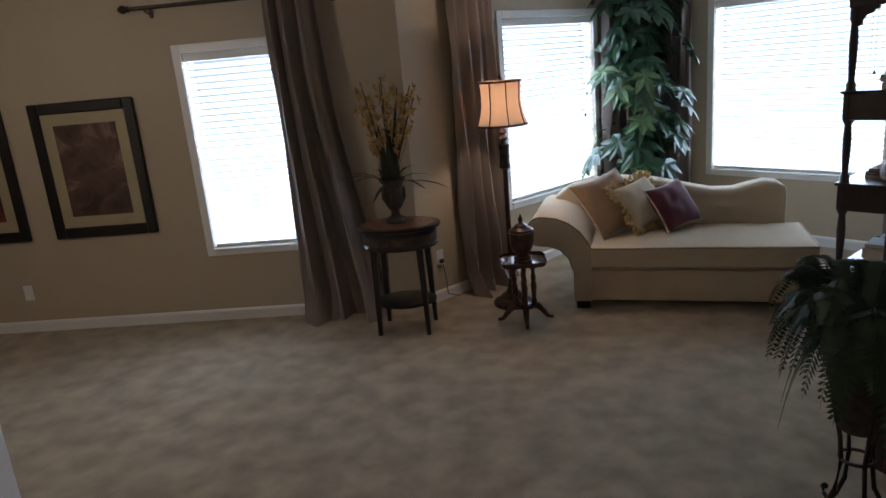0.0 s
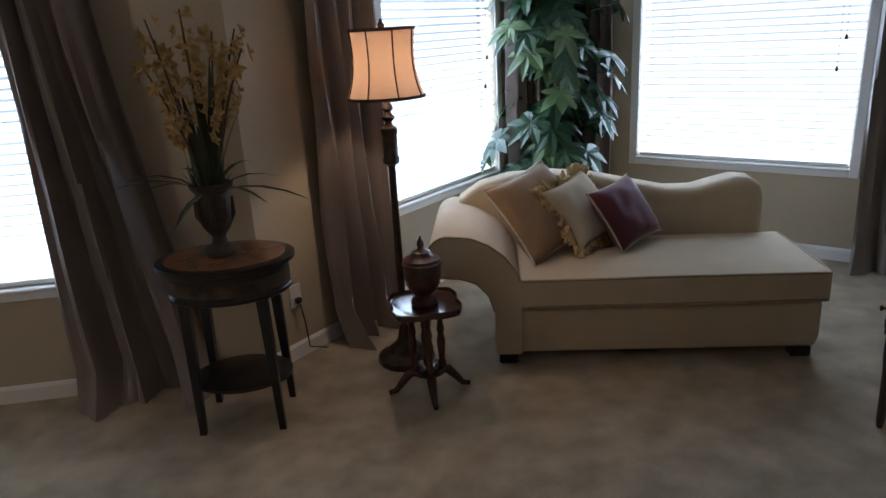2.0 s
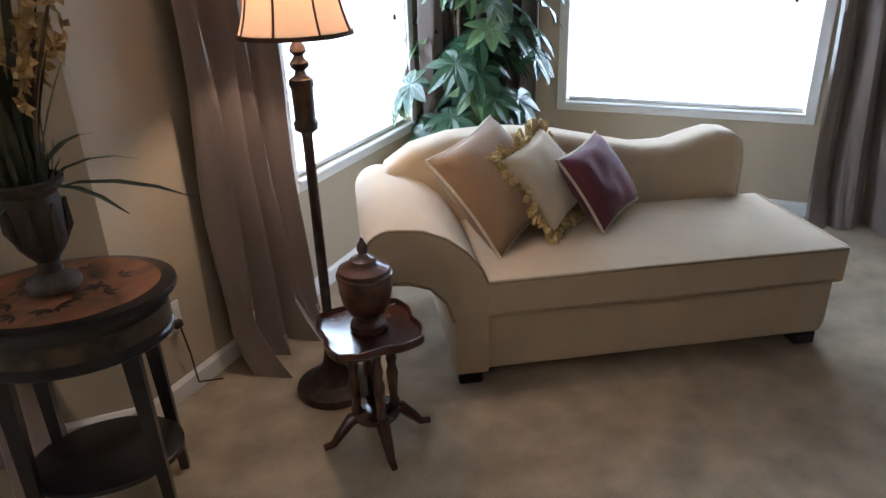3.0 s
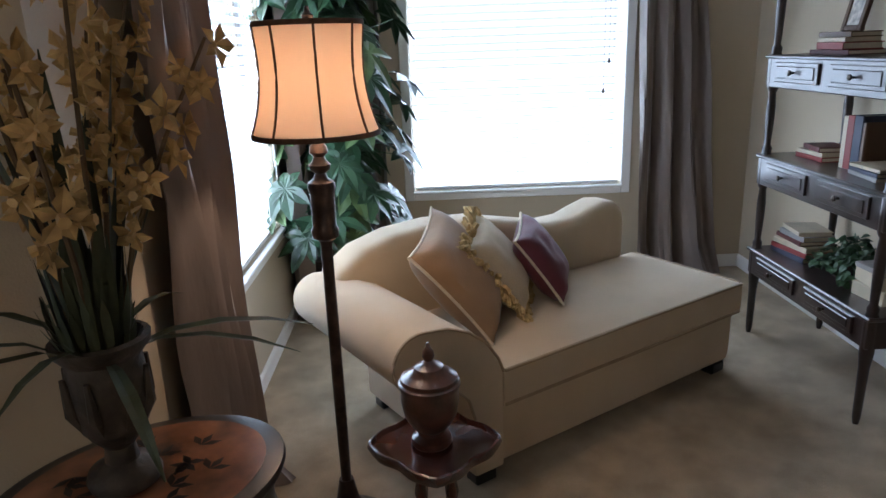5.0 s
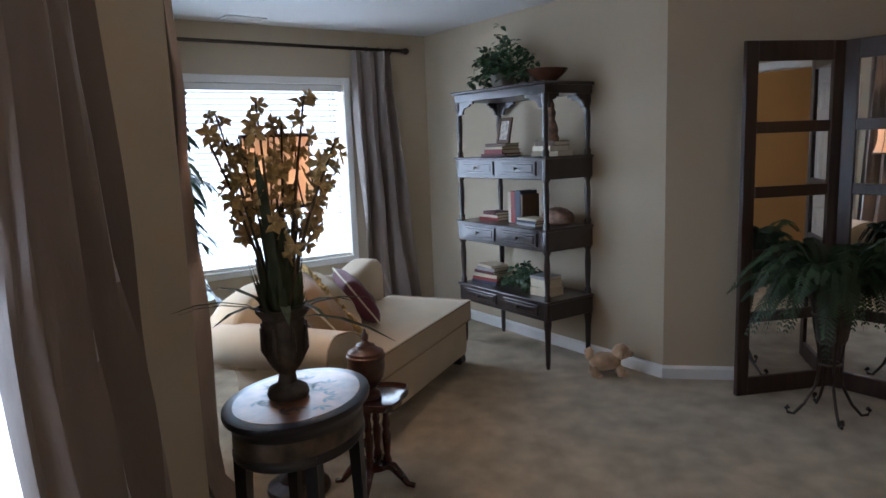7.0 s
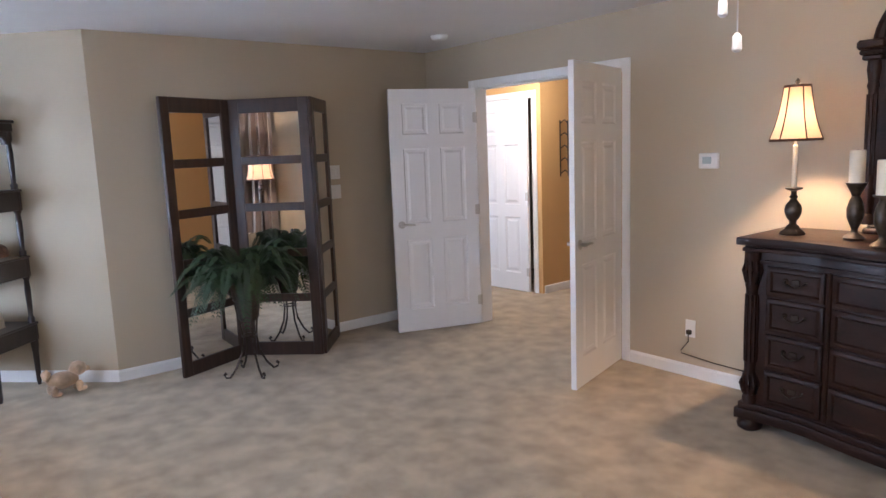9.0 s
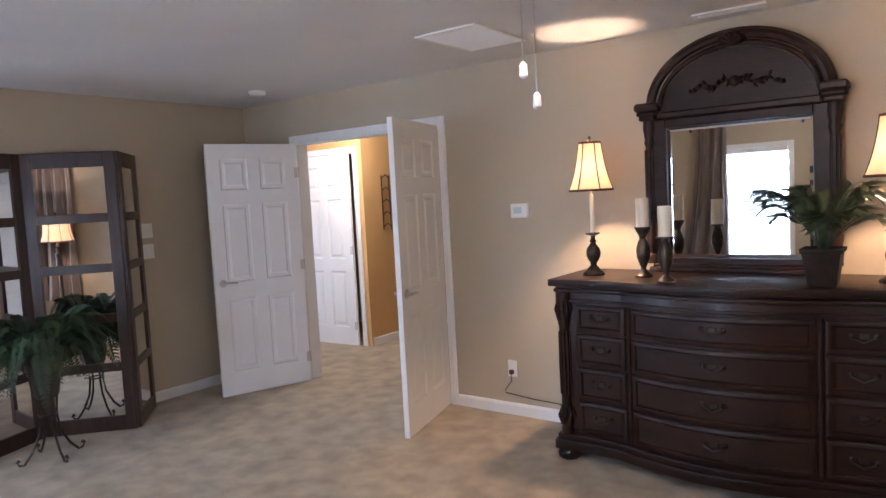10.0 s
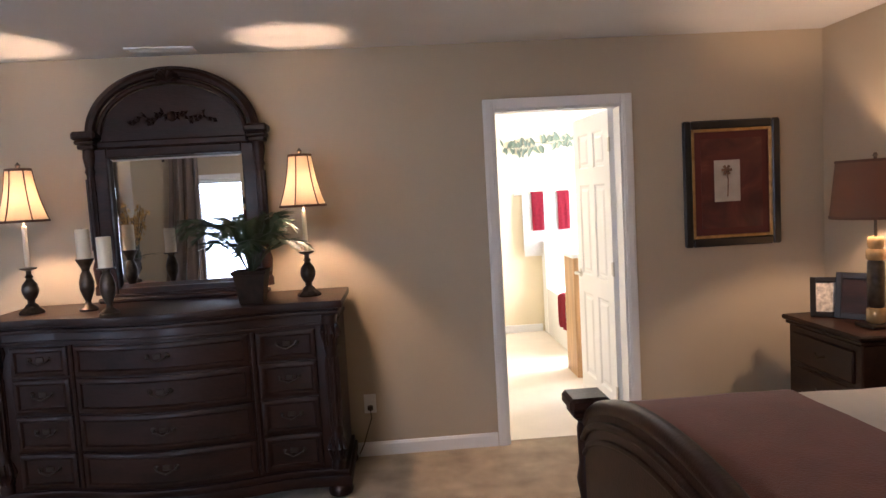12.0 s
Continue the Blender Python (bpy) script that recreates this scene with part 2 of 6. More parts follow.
bm = mesh()
quads(bm, [(-6.2, -0.33, 0), (4.2, -0.33, 0), (4.2, 6.7, 0), (-6.2, 6.7, 0), (-6.2, -0.33, -0.1), (4.2, -0.33, -0.1), (4.2, 6.7, -0.1), (-6.2, 6.7, -0.1)],
      [(0, 1, 2, 3), (4, 7, 6, 5), (0, 4, 5, 1), (1, 5, 6, 2), (2, 6, 7, 3), (3, 7, 4, 0)])
tagged(part("floor", bm, CARPET), "beige mottled cut-pile bedroom carpet", "floor", kind="structure")
bm = mesh()
box(bm, -6.2, -0.39, HIGH, 4.2, 6.7, HIGH + 0.1)
tagged(part("ceiling", bm, CEILING), "white textured plaster ceiling", "ceiling", kind="structure")


# ---- windows ----
def build_window(i, number):
    s0, s1, z0, z1 = OPEN[i][0]
    w, h = s1 - s0, z1 - z0
    m = wall_matrix(i, s0)
    root = thing(f"window_{number}", m, "white framed double-hung window with pale casing", "window", kind="structure")
    bm = mesh()
    c = 0.058
    for x0, x1, a, b in ((-c, 0, z0 - c, z1 + c), (w, w + c, z0 - c, z1 + c)):
        box(bm, x0, -0.016, a, x1, -0.001, b, 0.004)
    box(bm, 0, -0.016, z1, w, -0.001, z1 + c, 0.004)
    box(bm, 0, -0.016, z0 - c, w, -0.001, z0 - 0.02, 0.004)
    part("casing", bm, TRIM, root)
    bm = mesh()
    box(bm, -0.01, -0.03, z0 - 0.02, w + 0.01, 0.06, z0 - 0.001, 0.005)
    part("window_sill", bm, TRIM, root)
    bm = mesh()
    f = 0.045
    for x0, x1, a, b in ((0.001, f, z0, z1), (w - f, w - 0.001, z0, z1), (f, w - f, z0, z0 + f), (f, w - f, z1 - f, z1 - 0.001),
                         (f, w - f, z0 + h / 2 - 0.03, z0 + h / 2 + 0.03)):
        box(bm, x0, 0.065, a, x1, 0.105, b, 0.004)
    part("window_frame", bm, TRIM, root)
    for a, b in ((z0 + f, z0 + h / 2 - 0.03), (z0 + h / 2 + 0.03, z1 - f)):
        bm = mesh()
        box(bm, f, 0.083, a, w - f, 0.087, b)
        part("pane", bm, GLASS, root).visible_shadow = False
    blind = thing("window_blind", m, "white horizontal slat blind, slats tilted open", "blind", "blinds in the windows")
    bm = mesh()
    box(bm, 0.008, 0.004, z1 - 0.055, w - 0.008, 0.058, z1 - 0.002, 0.004)
    part("headrail", bm, PLASTIC, blind)
    bm = mesh()
    box(bm, 0.01, 0.012, z0 + 0.004, w - 0.01, 0.052, z0 + 0.026, 0.004)
    part("bottom_rail", bm, PLASTIC, blind)
    n = int((h - 0.12) / 0.043)
    bm = mesh()
    sl = [(-0.024, -0.001), (-0.012, 0.0015), (0.0, 0.0025), (0.012, 0.0015), (0.024, -0.001)]
    pts = [(x, y, z + k) for k in (0, 0.0022) for x in (0.012, w - 0.012) for y, z in sl]
    quads(bm, pts, [(j, j + 1, j + 6, j + 5) for j in range(4)] + [(10 + j, 15 + j, 16 + j, 11 + j) for j in range(4)]
          + [(0, 5, 15, 10), (4, 14, 19, 9)])
    bmesh.ops.recalc_face_normals(bm, faces=bm.faces)
    first = None
    for k in range(n):
        mm = pose(0, 0.032, z0 + 0.05 + (h - 0.12) * (k + 0.5) / n, 36)
        if first is None:
            first = part("slat", bm, SLAT, blind)
            first.matrix_local = mm
        else:
            again(first, blind, mm)
    for x in (w * 0.16, w * 0.5, w * 0.84):
        bm = mesh()
        tube(bm, [(x, 0.006, z0 + 0.02), (x, 0.006, z1 - 0.05)], 0.0016, 5)
        part("cord", bm, PLASTIC, blind)
    for dx, dz in ((0.10, 0.62), (0.13, 0.80)):
        bm = mesh()
        tube(bm, [(dx, -0.004, z1 - 0.06), (dx, -0.004, z1 - dz)], 0.0012, 5)
        lathe(bm, [(0.003, 0), (0.009, 0.004), (0.010, 0.014), (0.006, 0.03), (0.003, 0.034)], 8, Matrix.Translation((dx, -0.004, z1 - dz - 0.03)))
        part("pull_tassel", bm, METAL_DARK, blind)
    lamp_area("daylight", m @ pose(w / 2, 0.0625, (z0 + z1) / 2, -90), w, h, WINDOW_WATTS * w * h, DAY)


build_window(4, 1)
build_window(3, 2)
build_window(2, 3)

# glowing panels added beyond the windows, so gaps between slats show white
BACKDROP_GLOW = glow("bright_haze", (0.90, 0.96, 1.0), 0.6)
for i, half in ((4, 14.0), (3, 14.0), (2, 14.0)):
    bm = mesh()
    box(bm, -half, 0, -6, half, 0.1, 9, 0, wall_matrix(i, 1.4, 0.0, 14.0))
    tagged(part("backdrop", bm, BACKDROP_GLOW), "pale bright haze beyond the windows", "backdrop", kind="structure")

# ---- sitting alcove ----
def at_wall(i, s, off=0.0, z=0.0):
    """A thing's place at a wall: its front faces -y, its right is +x."""
    a, d, o, _ = wall_frame(i)
    p = a + d * s - o * off
    return Matrix(((-d.x, o.x, 0, p.x), (-d.y, o.y, 0, p.y), (0, 0, 1, z), (0, 0, 0, 1)))


def soften(bm, width=0.02, seg=2, angle=35):
    es = [e for e in bm.edges if len(e.link_faces) == 2 and e.calc_face_angle(0) > radians(angle)]
    bmesh.ops.bevel(bm, geom=es, offset=width, segments=seg, profile=0.6, affect="EDGES", clamp_overlap=True)
    return bm


TAN_CLOTH = material("tan_velvet", (0.27, 0.168, 0.088), 0.75, vary=0.12, scale=7, bump=0.4, bump_scale=90, sheen=0.15)
CREAM_CLOTH = material("cream_cotton", (0.54, 0.46, 0.33), 0.9, vary=0.10, scale=8, bump=0.5, bump_scale=150)
WINE_CLOTH = material("burgundy_velvet", (0.115, 0.018, 0.034), 0.7, vary=0.15, scale=7, bump=0.3, bump_scale=120, sheen=0.2)
PIPING = material("pale_cord", (0.62, 0.54, 0.42), 0.8, vary=0.1, scale=60)
FRINGE = material("gold_fringe", (0.50, 0.36, 0.16), 0.9, vary=0.3, scale=50)
# seam cord, darkened in colour to draw shadow lines along the chaise's seams
SHADED_SEAM = material("seam_cord", (0.38, 0.29, 0.19), 0.85, vary=0.1, scale=60)


def build_chaise():
    root = thing("chaise_lounge", pose(0.937, 4.155, 0, 0, 0, -12.7), "cream upholstered chaise lounge with a rolled arm and curved back", "chaise")
    bm = mesh()
    prism(bm, [(0.10, 0.055), (1.455, 0.055), (1.47, 0.10), (1.47, 0.275), (0.10, 0.275)], 0.022, 0.77)
    part("base", soften(bm, 0.018, 3), CHAISE_CLOTH, root, smooth=True)
    bm = mesh()
    n, k = 14, 8
    top = [[(0.12 + 1.36 * i / n, -0.006 + 0.626 * j / k, 0.425 + 0.038 * (math.sin(math.pi * i / n) * math.sin(math.pi * j / k)) ** 0.4) for j in range(k + 1)] for i in range(n + 1)]
    vs = [[bm.verts.new(p) for p in r] for r in top]
    lo = [[bm.verts.new((p[0], p[1], 0.290)) for p in r] for r in top]
    for i in range(n):
        for j in range(k):
            bm.faces.new((vs[i][j], vs[i + 1][j], vs[i + 1][j + 1], vs[i][j + 1]))
            bm.faces.new((lo[i][j], lo[i][j + 1], lo[i + 1][j + 1], lo[i + 1][j]))
    for i in range(n):
        bm.faces.new((vs[i][0], lo[i][0], lo[i + 1][0], vs[i + 1][0]))
        bm.faces.new((vs[i][k], vs[i + 1][k], lo[i + 1][k], lo[i][k]))
    for j in range(k):
        bm.faces.new((vs[0][j], vs[0][j + 1], lo[0][j + 1], lo[0][j]))
        bm.faces.new((vs[n][j], lo[n][j], lo[n][j + 1], vs[n][j + 1]))
    seat = part("seat_cushion", soften(bm, 0.018, 3, 60), CHAISE_CLOTH, root, smooth=True)
    for z in (0.424, 0.296):
        bm = mesh()
        tube(bm, [(0.125, -0.006, z), (0.8, -0.008, z + (0.004 if z > 0.4 else 0)), (1.470, -0.006, z), (1.482, 0.010, z), (1.484, 0.6, z)], 0.0065, 6)
        part("piping", bm, SHADED_SEAM, seat, smooth=True)
    side = [(0.0, 0.055), (0.0, 0.28), (-0.025, 0.36), (-0.08, 0.42), (-0.15, 0.445)] + arc(-0.20, 0.545, 0.10, 250, 80, 12) \
        + [(-0.10, 0.635), (-0.02, 0.60), (0.05, 0.545), (0.10, 0.475), (0.122, 0.42), (0.125, 0.055)]
    bm = mesh()
    prism(bm, side, 0.0, 0.77)
    arm = part("rolled_arm", soften(bm, 0.012, 2, 60), CHAISE_CLOTH, root, smooth=True)
    bm = mesh()
    tube(bm, [(x, -0.002, z) for x, z in side[1:-1]], 0.005, 6)
    part("piping", bm, SHADED_SEAM, arm, smooth=True)
    back = [(-0.16, 0.40), (-0.20, 0.56), (-0.17, 0.66), (-0.06, 0.735), (0.10, 0.775), (0.30, 0.785), (0.52, 0.765), (0.74, 0.715), (0.92, 0.675), (1.06, 0.675),
            (1.17, 0.705), (1.26, 0.725), (1.34, 0.715), (1.39, 0.675), (1.405, 0.60), (1.40, 0.30), (0.10, 0.30)]
    bm = mesh()
    prism(bm, back, 0.60, 0.79)
    part("backrest", soften(bm, 0.055, 4, 60), CHAISE_CLOTH, root, smooth=True)
    for x, y in ((0.06, 0.05), (1.40, 0.06), (0.06, 0.71), (1.40, 0.71)):
        bm = mesh()
        box(bm, x - 0.045, y - 0.035, 0, x + 0.045, y + 0.035, 0.055, 0.008)
        part("foot", bm, BLACK, root)


build_chaise()


def build_cushion(name, centre, normal, turn, size, thick, mat, label, trim, edge):
    z = Vector(normal).normalized()
    x = Vector((0, 0, 1)).cross(z).normalized()
    m = Matrix.Translation(centre) @ Matrix((x, z.cross(x), z)).transposed().to_4x4() @ pose(0, 0, 0, 0, 0, turn)
    root = thing(name, m, label, "cushion", "cushions on the chaise")
    n, bm, rows = 16, mesh(), {}
    for side in (1, -1):
        for i in range(n + 1):
            for j in range(n + 1):
                u, v = 2 * i / n - 1, 2 * j / n - 1
                swell = max(0.0, (1 - u ** 4) * (1 - v ** 4)) ** 0.55
                pull = 1 - 0.10 * (1 - u * u) * abs(v) ** 3
                pull2 = 1 - 0.10 * (1 - v * v) * abs(u) ** 3
                wr = 0.012 * noise.noise((u * 2.2 + side * 7, v * 2.2, size * 9)) * swell
                p = (u * size / 2 * pull2, v * size / 2 * pull, side * (thick / 2 * swell + 0.001) + wr)
                rows[side, i, j] = bm.verts.new(p)
    for side in (1, -1):
        for i in range(n):
            for j in range(n):
                q = [rows[side, i, j], rows[side, i + 1, j], rows[side, i + 1, j + 1], rows[side, i, j + 1]]
                bm.faces.new(q if side > 0 else q[::-1])
    bmesh.ops.remove_doubles(bm, verts=bm.verts, dist=0.003)
    cover = part("cover", bm, mat, root, smooth=True)
    rim = []
    for a, b in (((-1, -1), (1, -1)), ((1, -1), (1, 1)), ((1, 1), (-1, 1)), ((-1, 1), (-1, -1))):
        for k in range(10):
            u, v = a[0] + (b[0] - a[0]) * k / 10, a[1] + (b[1] - a[1]) * k / 10
            rim.append((u * size / 2 * (1 - 0.10 * (1 - v * v) * abs(u) ** 3), v * size / 2 * (1 - 0.10 * (1 - u * u) * abs(v) ** 3), 0))
    bm = mesh()
    if trim == "cord":
        tube(bm, rim + rim[:1], 0.006, 6)
    else:
        for p in rim:
            for _ in range(5):
                d = Vector((p[0], p[1], 0)).normalized() * 0.04 + Vector((random.uniform(-0.025, 0.025), random.uniform(-0.025, 0.025), random.uniform(-0.02, 0.02)))
                tube(bm, [p, Vector(p) + d * 0.6 + Vector((0, 0, random.uniform(-0.012, 0.012))), Vector(p) + d], [0.010, 0.013, 0.007], 5)
    part("piping" if trim == "cord" else "fringe", bm, edge, cover, smooth=True)


CUSHION_AIM = (0.34, -0.70, 0.62)
build_cushion("cushion", (1.247, 4.48, 0.645), CUSHION_AIM, 12, 0.45, 0.17, TAN_CLOTH, "large tan velvet cushion with a pale corded edge", "cord", PIPING)
build_cushion("cushion", (1.462, 4.47, 0.635), (0.40, -0.68, 0.60), 10, 0.35, 0.14, CREAM_CLOTH, "cream cotton cushion with a gold ruffled fringe", "fringe", FRINGE)
build_cushion("cushion", (1.662, 4.40, 0.620), (0.38, -0.72, 0.58), 8, 0.33, 0.13, WINE_CLOTH, "small burgundy velvet cushion with a pale corded edge", "cord", PIPING)


SHADE_CLOTH = translucent("peach_shade_cloth", (0.78, 0.64, 0.52), 0.62, tint=(0.92, 0.76, 0.62))
LAMP_TRIM = material("brown_braid", (0.10, 0.05, 0.03), 0.8, vary=0.2, scale=60)
LAMP_BODY = material("antique_bronze_resin", (0.050, 0.028, 0.020), 0.4, metal=0.25, vary=0.6, scale=30, bump=0.4, bump_scale=90)


def build_shade(root, z0, z1, r0, r1, waist, name="shade", cloth=None, ribs=8):
    n, prof = 10, []
    for k in range(n + 1):
        f = k / n
        prof.append((r0 + (r1 - r0) * f - waist * math.sin(math.pi * f ** 0.9), z0 + (z1 - z0) * f))
    bm = mesh()
    lathe(bm, prof + [(r - 0.003, z) for r, z in prof[::-1]], 40, cap=False)
    shade = part(name, bm, cloth or SHADE_CLOTH, root, smooth=True)
    for r, z in (prof[0], prof[-1]):
        bm = mesh()
        lathe(bm, [(r + 0.003, z - 0.006), (r + 0.004, z), (r + 0.003, z + 0.007), (r - 0.005, z + 0.007), (r - 0.005, z - 0.006), (r + 0.003, z - 0.006)], 40, cap=False)
        part("trim", bm, LAMP_TRIM, shade, smooth=True)
    for k in range(ribs):
        a = 2 * math.pi * (k + 0.3) / ribs
        bm = mesh()
        tube(bm, [((r + 0.0015) * math.cos(a), (r + 0.0015) * math.sin(a), z) for r, z in prof], 0.0035, 5)
        part("rib", bm, LAMP_TRIM, shade, smooth=True)
    return shade


def build_floor_lamp():
    root = thing("floor_lamp", pose(0.53, 4.34, 0), "lit bronze floor lamp with a peach bell shade", "lamp")
    bm = mesh()
    lathe(bm, [(0.135, 0), (0.14, 0.012), (0.135, 0.03), (0.11, 0.045), (0.085, 0.055), (0.075, 0.075), (0.05, 0.09), (0.035, 0.12), (0.028, 0.16), (0.022, 0.19)], 28)
    part("base", bm, LAMP_BODY, root, smooth=True)
    bm = mesh()
    lathe(bm, [(0.016, 0.19), (0.018, 0.5), (0.0165, 0.95), (0.022, 0.975)], 14)
    part("pole", bm, LAMP_BODY, root, smooth=True)
    bm = mesh()
    lathe(bm, [(0.022, 0.925), (0.037, 0.935), (0.039, 0.955), (0.033, 0.965), (0.034, 1.06), (0.039, 1.075), (0.036, 1.09), (0.02, 1.10), (0.015, 1.115), (0.027, 1.125),
               (0.030, 1.138), (0.02, 1.148), (0.015, 1.16), (0.026, 1.172), (0.022, 1.188), (0.012, 1.20), (0.012, 1.285)], 18)
    part("turned_font", bm, LAMP_BODY, root, smooth=True).location.z = 0.04
    build_shade(root, 1.262, 1.542, 0.168, 0.140, 0.020)
    bm = mesh()
    lathe(bm, [(0.004, 1.32), (0.004, 1.545), (0.014, 1.55), (0.016, 1.562), (0.008, 1.572), (0.005, 1.585)], 12)
    for k in range(3):
        a = 2.1 * k
        tube(bm, [(0, 0, 1.54), (0.138 * math.cos(a), 0.138 * math.sin(a), 1.54)], 0.002, 5)
    part("finial", bm, LAMP_BODY, root, smooth=True)
    bm = mesh()
    lathe(bm, [(0.012, 1.32), (0.028, 1.37), (0.032, 1.40), (0.022, 1.43), (0.006, 1.44)], 14)
    part("bulb", bm, glow("warm_bulb", (1.0, 0.78, 0.5), 12), root, smooth=True).visible_shadow = False
    lamp_point("floor_lamp_light", (0.53, 4.34, 1.41), FLOOR_LAMP_WATTS, (1.0, 0.71, 0.48), 0.03)


build_floor_lamp()

PAINTED_TOP = material("hand_painted_lacquer", (0.185, 0.070, 0.030), 0.28, vary=0.8, scale=9, coat=0.35)


def oval(rx, ry, n=48):
    return [(rx * math.cos(2 * math.pi * k / n), ry * math.sin(2 * math.pi * k / n)) for k in range(n)]


def build_oval_table():
    root = thing("accent_table", pose(-0.185, 4.005, 0, 0, 0, -6), "oval black accent table with a hand-painted top and lower shelf", "table")
    bm = mesh()
    lathe(bm, [(0.93, 0.694), (0.99, 0.699), (1.0, 0.708), (0.99, 0.718), (0.93, 0.721)], 56, sx=0.275, sy=0.215)
    top = part("tabletop", bm, BLACK, root, smooth=True)
    bm = mesh()
    lathe(bm, [(0.86, 0.7205), (0.86, 0.7225)], 56, sx=0.275, sy=0.215)
    part("painted_inlay", bm, PAINTED_TOP, top, "brown lacquer inlay painted with dark leaves")
    random.seed(5)
    for k in range(16):
        bm = mesh()
        a, r = k * 2.4, 0.35 + 0.4 * ((k * 7) % 10) / 10
        c = Vector((0.275 * 0.85 * r * math.cos(a), 0.215 * 0.85 * r * math.sin(a), 0.7232))
        t = random.uniform(0, 6.3)
        for q in range(3):
            d = Vector((math.cos(t + q * 0.9), math.sin(t + q * 0.9), 0))
            s = Vector((-d.y, d.x, 0))
            quads(bm, [c, c + d * 0.022 + s * 0.008, c + d * 0.042, c + d * 0.022 - s * 0.008], [(0, 3, 2, 1)])
        part("painted_leaf", bm, BLACK, top)
    bm = mesh()
    lathe(bm, [(0.88, 0.575), (0.90, 0.58), (0.90, 0.592), (0.88, 0.598), (0.88, 0.672), (0.90, 0.68), (0.92, 0.694)], 48, sx=0.275, sy=0.215)
    apron = part("apron", bm, BLACK, root, smooth=True)
    bm = mesh()
    lathe(bm, [(0.885, 0.608), (0.887, 0.61), (0.887, 0.66), (0.885, 0.662)], 48, sx=0.275, sy=0.215, cap=False)
    part("painted_band", bm, material("worn_gilt_band", (0.055, 0.035, 0.020), 0.35, vary=0.8, scale=16), apron, smooth=True)
    for sx_, sy_ in ((-1, -1), (1, -1), (-1, 1), (1, 1)):
        bm = mesh()
        x, y = sx_ * 0.148, sy_ * 0.118
        p = [(x * 1.10 + dx * 0.013, y * 1.10 + dy * 0.013, 0) for dx, dy in ((-1, -1), (1, -1), (1, 1), (-1, 1))]
        p += [(x + dx * 0.021, y + dy * 0.021, 0.60) for dx, dy in ((-1, -1), (1, -1), (1, 1), (-1, 1))]
        quads(bm, p, [(0, 3, 2, 1), (4, 5, 6, 7), (0, 1, 5, 4), (1, 2, 6, 5), (2, 3, 7, 6), (3, 0, 4, 7)])
        part("leg", soften(bm, 0.004, 1), BLACK, root)
    bm = mesh()
    lathe(bm, [(0.93, 0.185), (1.0, 0.19), (1.0, 0.205), (0.93, 0.21)], 44, sx=0.205, sy=0.162)
    part("lower_shelf", bm, BLACK, root, smooth=True)


build_oval_table()

PEDESTAL = material("red_mahogany", (0.055, 0.018, 0.013), 0.25, vary=0.5, scale=12, coat=0.5)


def build_pedestal():
    root = thing("pedestal_stand", pose(0.598, 4.012, 0), "small mahogany pedestal stand with a scalloped tray top", "side table")
    bm, n, w = mesh(), 64, 0.150
    def rim(f, scale):
        a = 2 * math.pi * f
        c, s = math.cos(a), math.sin(a)
        r = w / max(abs(c), abs(s)) ** 0.85
        r = min(r, w * 1.30) * (1 + 0.035 * math.cos(8 * a + math.pi))
        return r * scale * c, r * scale * s
    rings = [[bm.verts.new((*rim(k / n, sc), z)) for k in range(n)] for sc, z in ((0.86, 0.395), (0.97, 0.400), (1.0, 0.412), (0.985, 0.428), (0.95, 0.430), (0.92, 0.414), (0.88, 0.411))]
    for a, b in zip(rings, rings[1:]):
        for k in range(n):
            bm.faces.new((a[k], a[(k + 1) % n], b[(k + 1) % n], b[k]))
    bm.faces.new(rings[0][::-1])
    bm.faces.new(rings[-1])
    part("tray_top", bm, PEDESTAL, root, smooth=True)
    for k in range(4):
        a = radians(-90 + 90 * k)
        c, s = math.cos(a), math.sin(a)
        bm = mesh()
        prof = [(0.016, 0.115), (0.020, 0.13), (0.013, 0.15), (0.017, 0.20), (0.020, 0.24), (0.013, 0.27), (0.018, 0.29), (0.012, 0.33), (0.017, 0.36), (0.019, 0.396)]
        lathe(bm, prof, 12, Matrix.Translation((0.062 * c, 0.062 * s, 0)))
        part("column", bm, PEDESTAL, root, smooth=True)
        bm = mesh()
        tube(bm, [(0.03 * c, 0.03 * s, 0.105), (0.085 * c, 0.085 * s, 0.095), (0.125 * c, 0.125 * s, 0.050), (0.150 * c, 0.150 * s, 0.018), (0.182 * c, 0.182 * s, 0.012)],
             [0.020, 0.022, 0.017, 0.013, 0.011], 10)
        part("foot", bm, PEDESTAL, root, smooth=True)
    bm = mesh()
    lathe(bm, [(0.05, 0.09), (0.078, 0.098), (0.08, 0.110), (0.07, 0.118)], 20)
    part("collar", bm, PEDESTAL, root, smooth=True)


build_pedestal()

URN = material("marbled_brown_ceramic", (0.075, 0.030, 0.020), 0.28, vary=0.7, scale=18, coat=0.4, bump=0.2, bump_scale=60)
root = thing("lidded_urn", pose(0.600, 4.025, 0.4115), "brown marbled lidded urn on the pedestal stand", "urn")
bm = mesh()
lathe(bm, [(0.052, 0), (0.058, 0.008), (0.055, 0.022), (0.038, 0.034), (0.036, 0.044), (0.055, 0.062), (0.073, 0.095), (0.080, 0.135), (0.080, 0.172), (0.085, 0.180), (0.085, 0.190), (0.078, 0.195)], 28)
part("bowl", bm, URN, root, smooth=True)
bm = mesh()
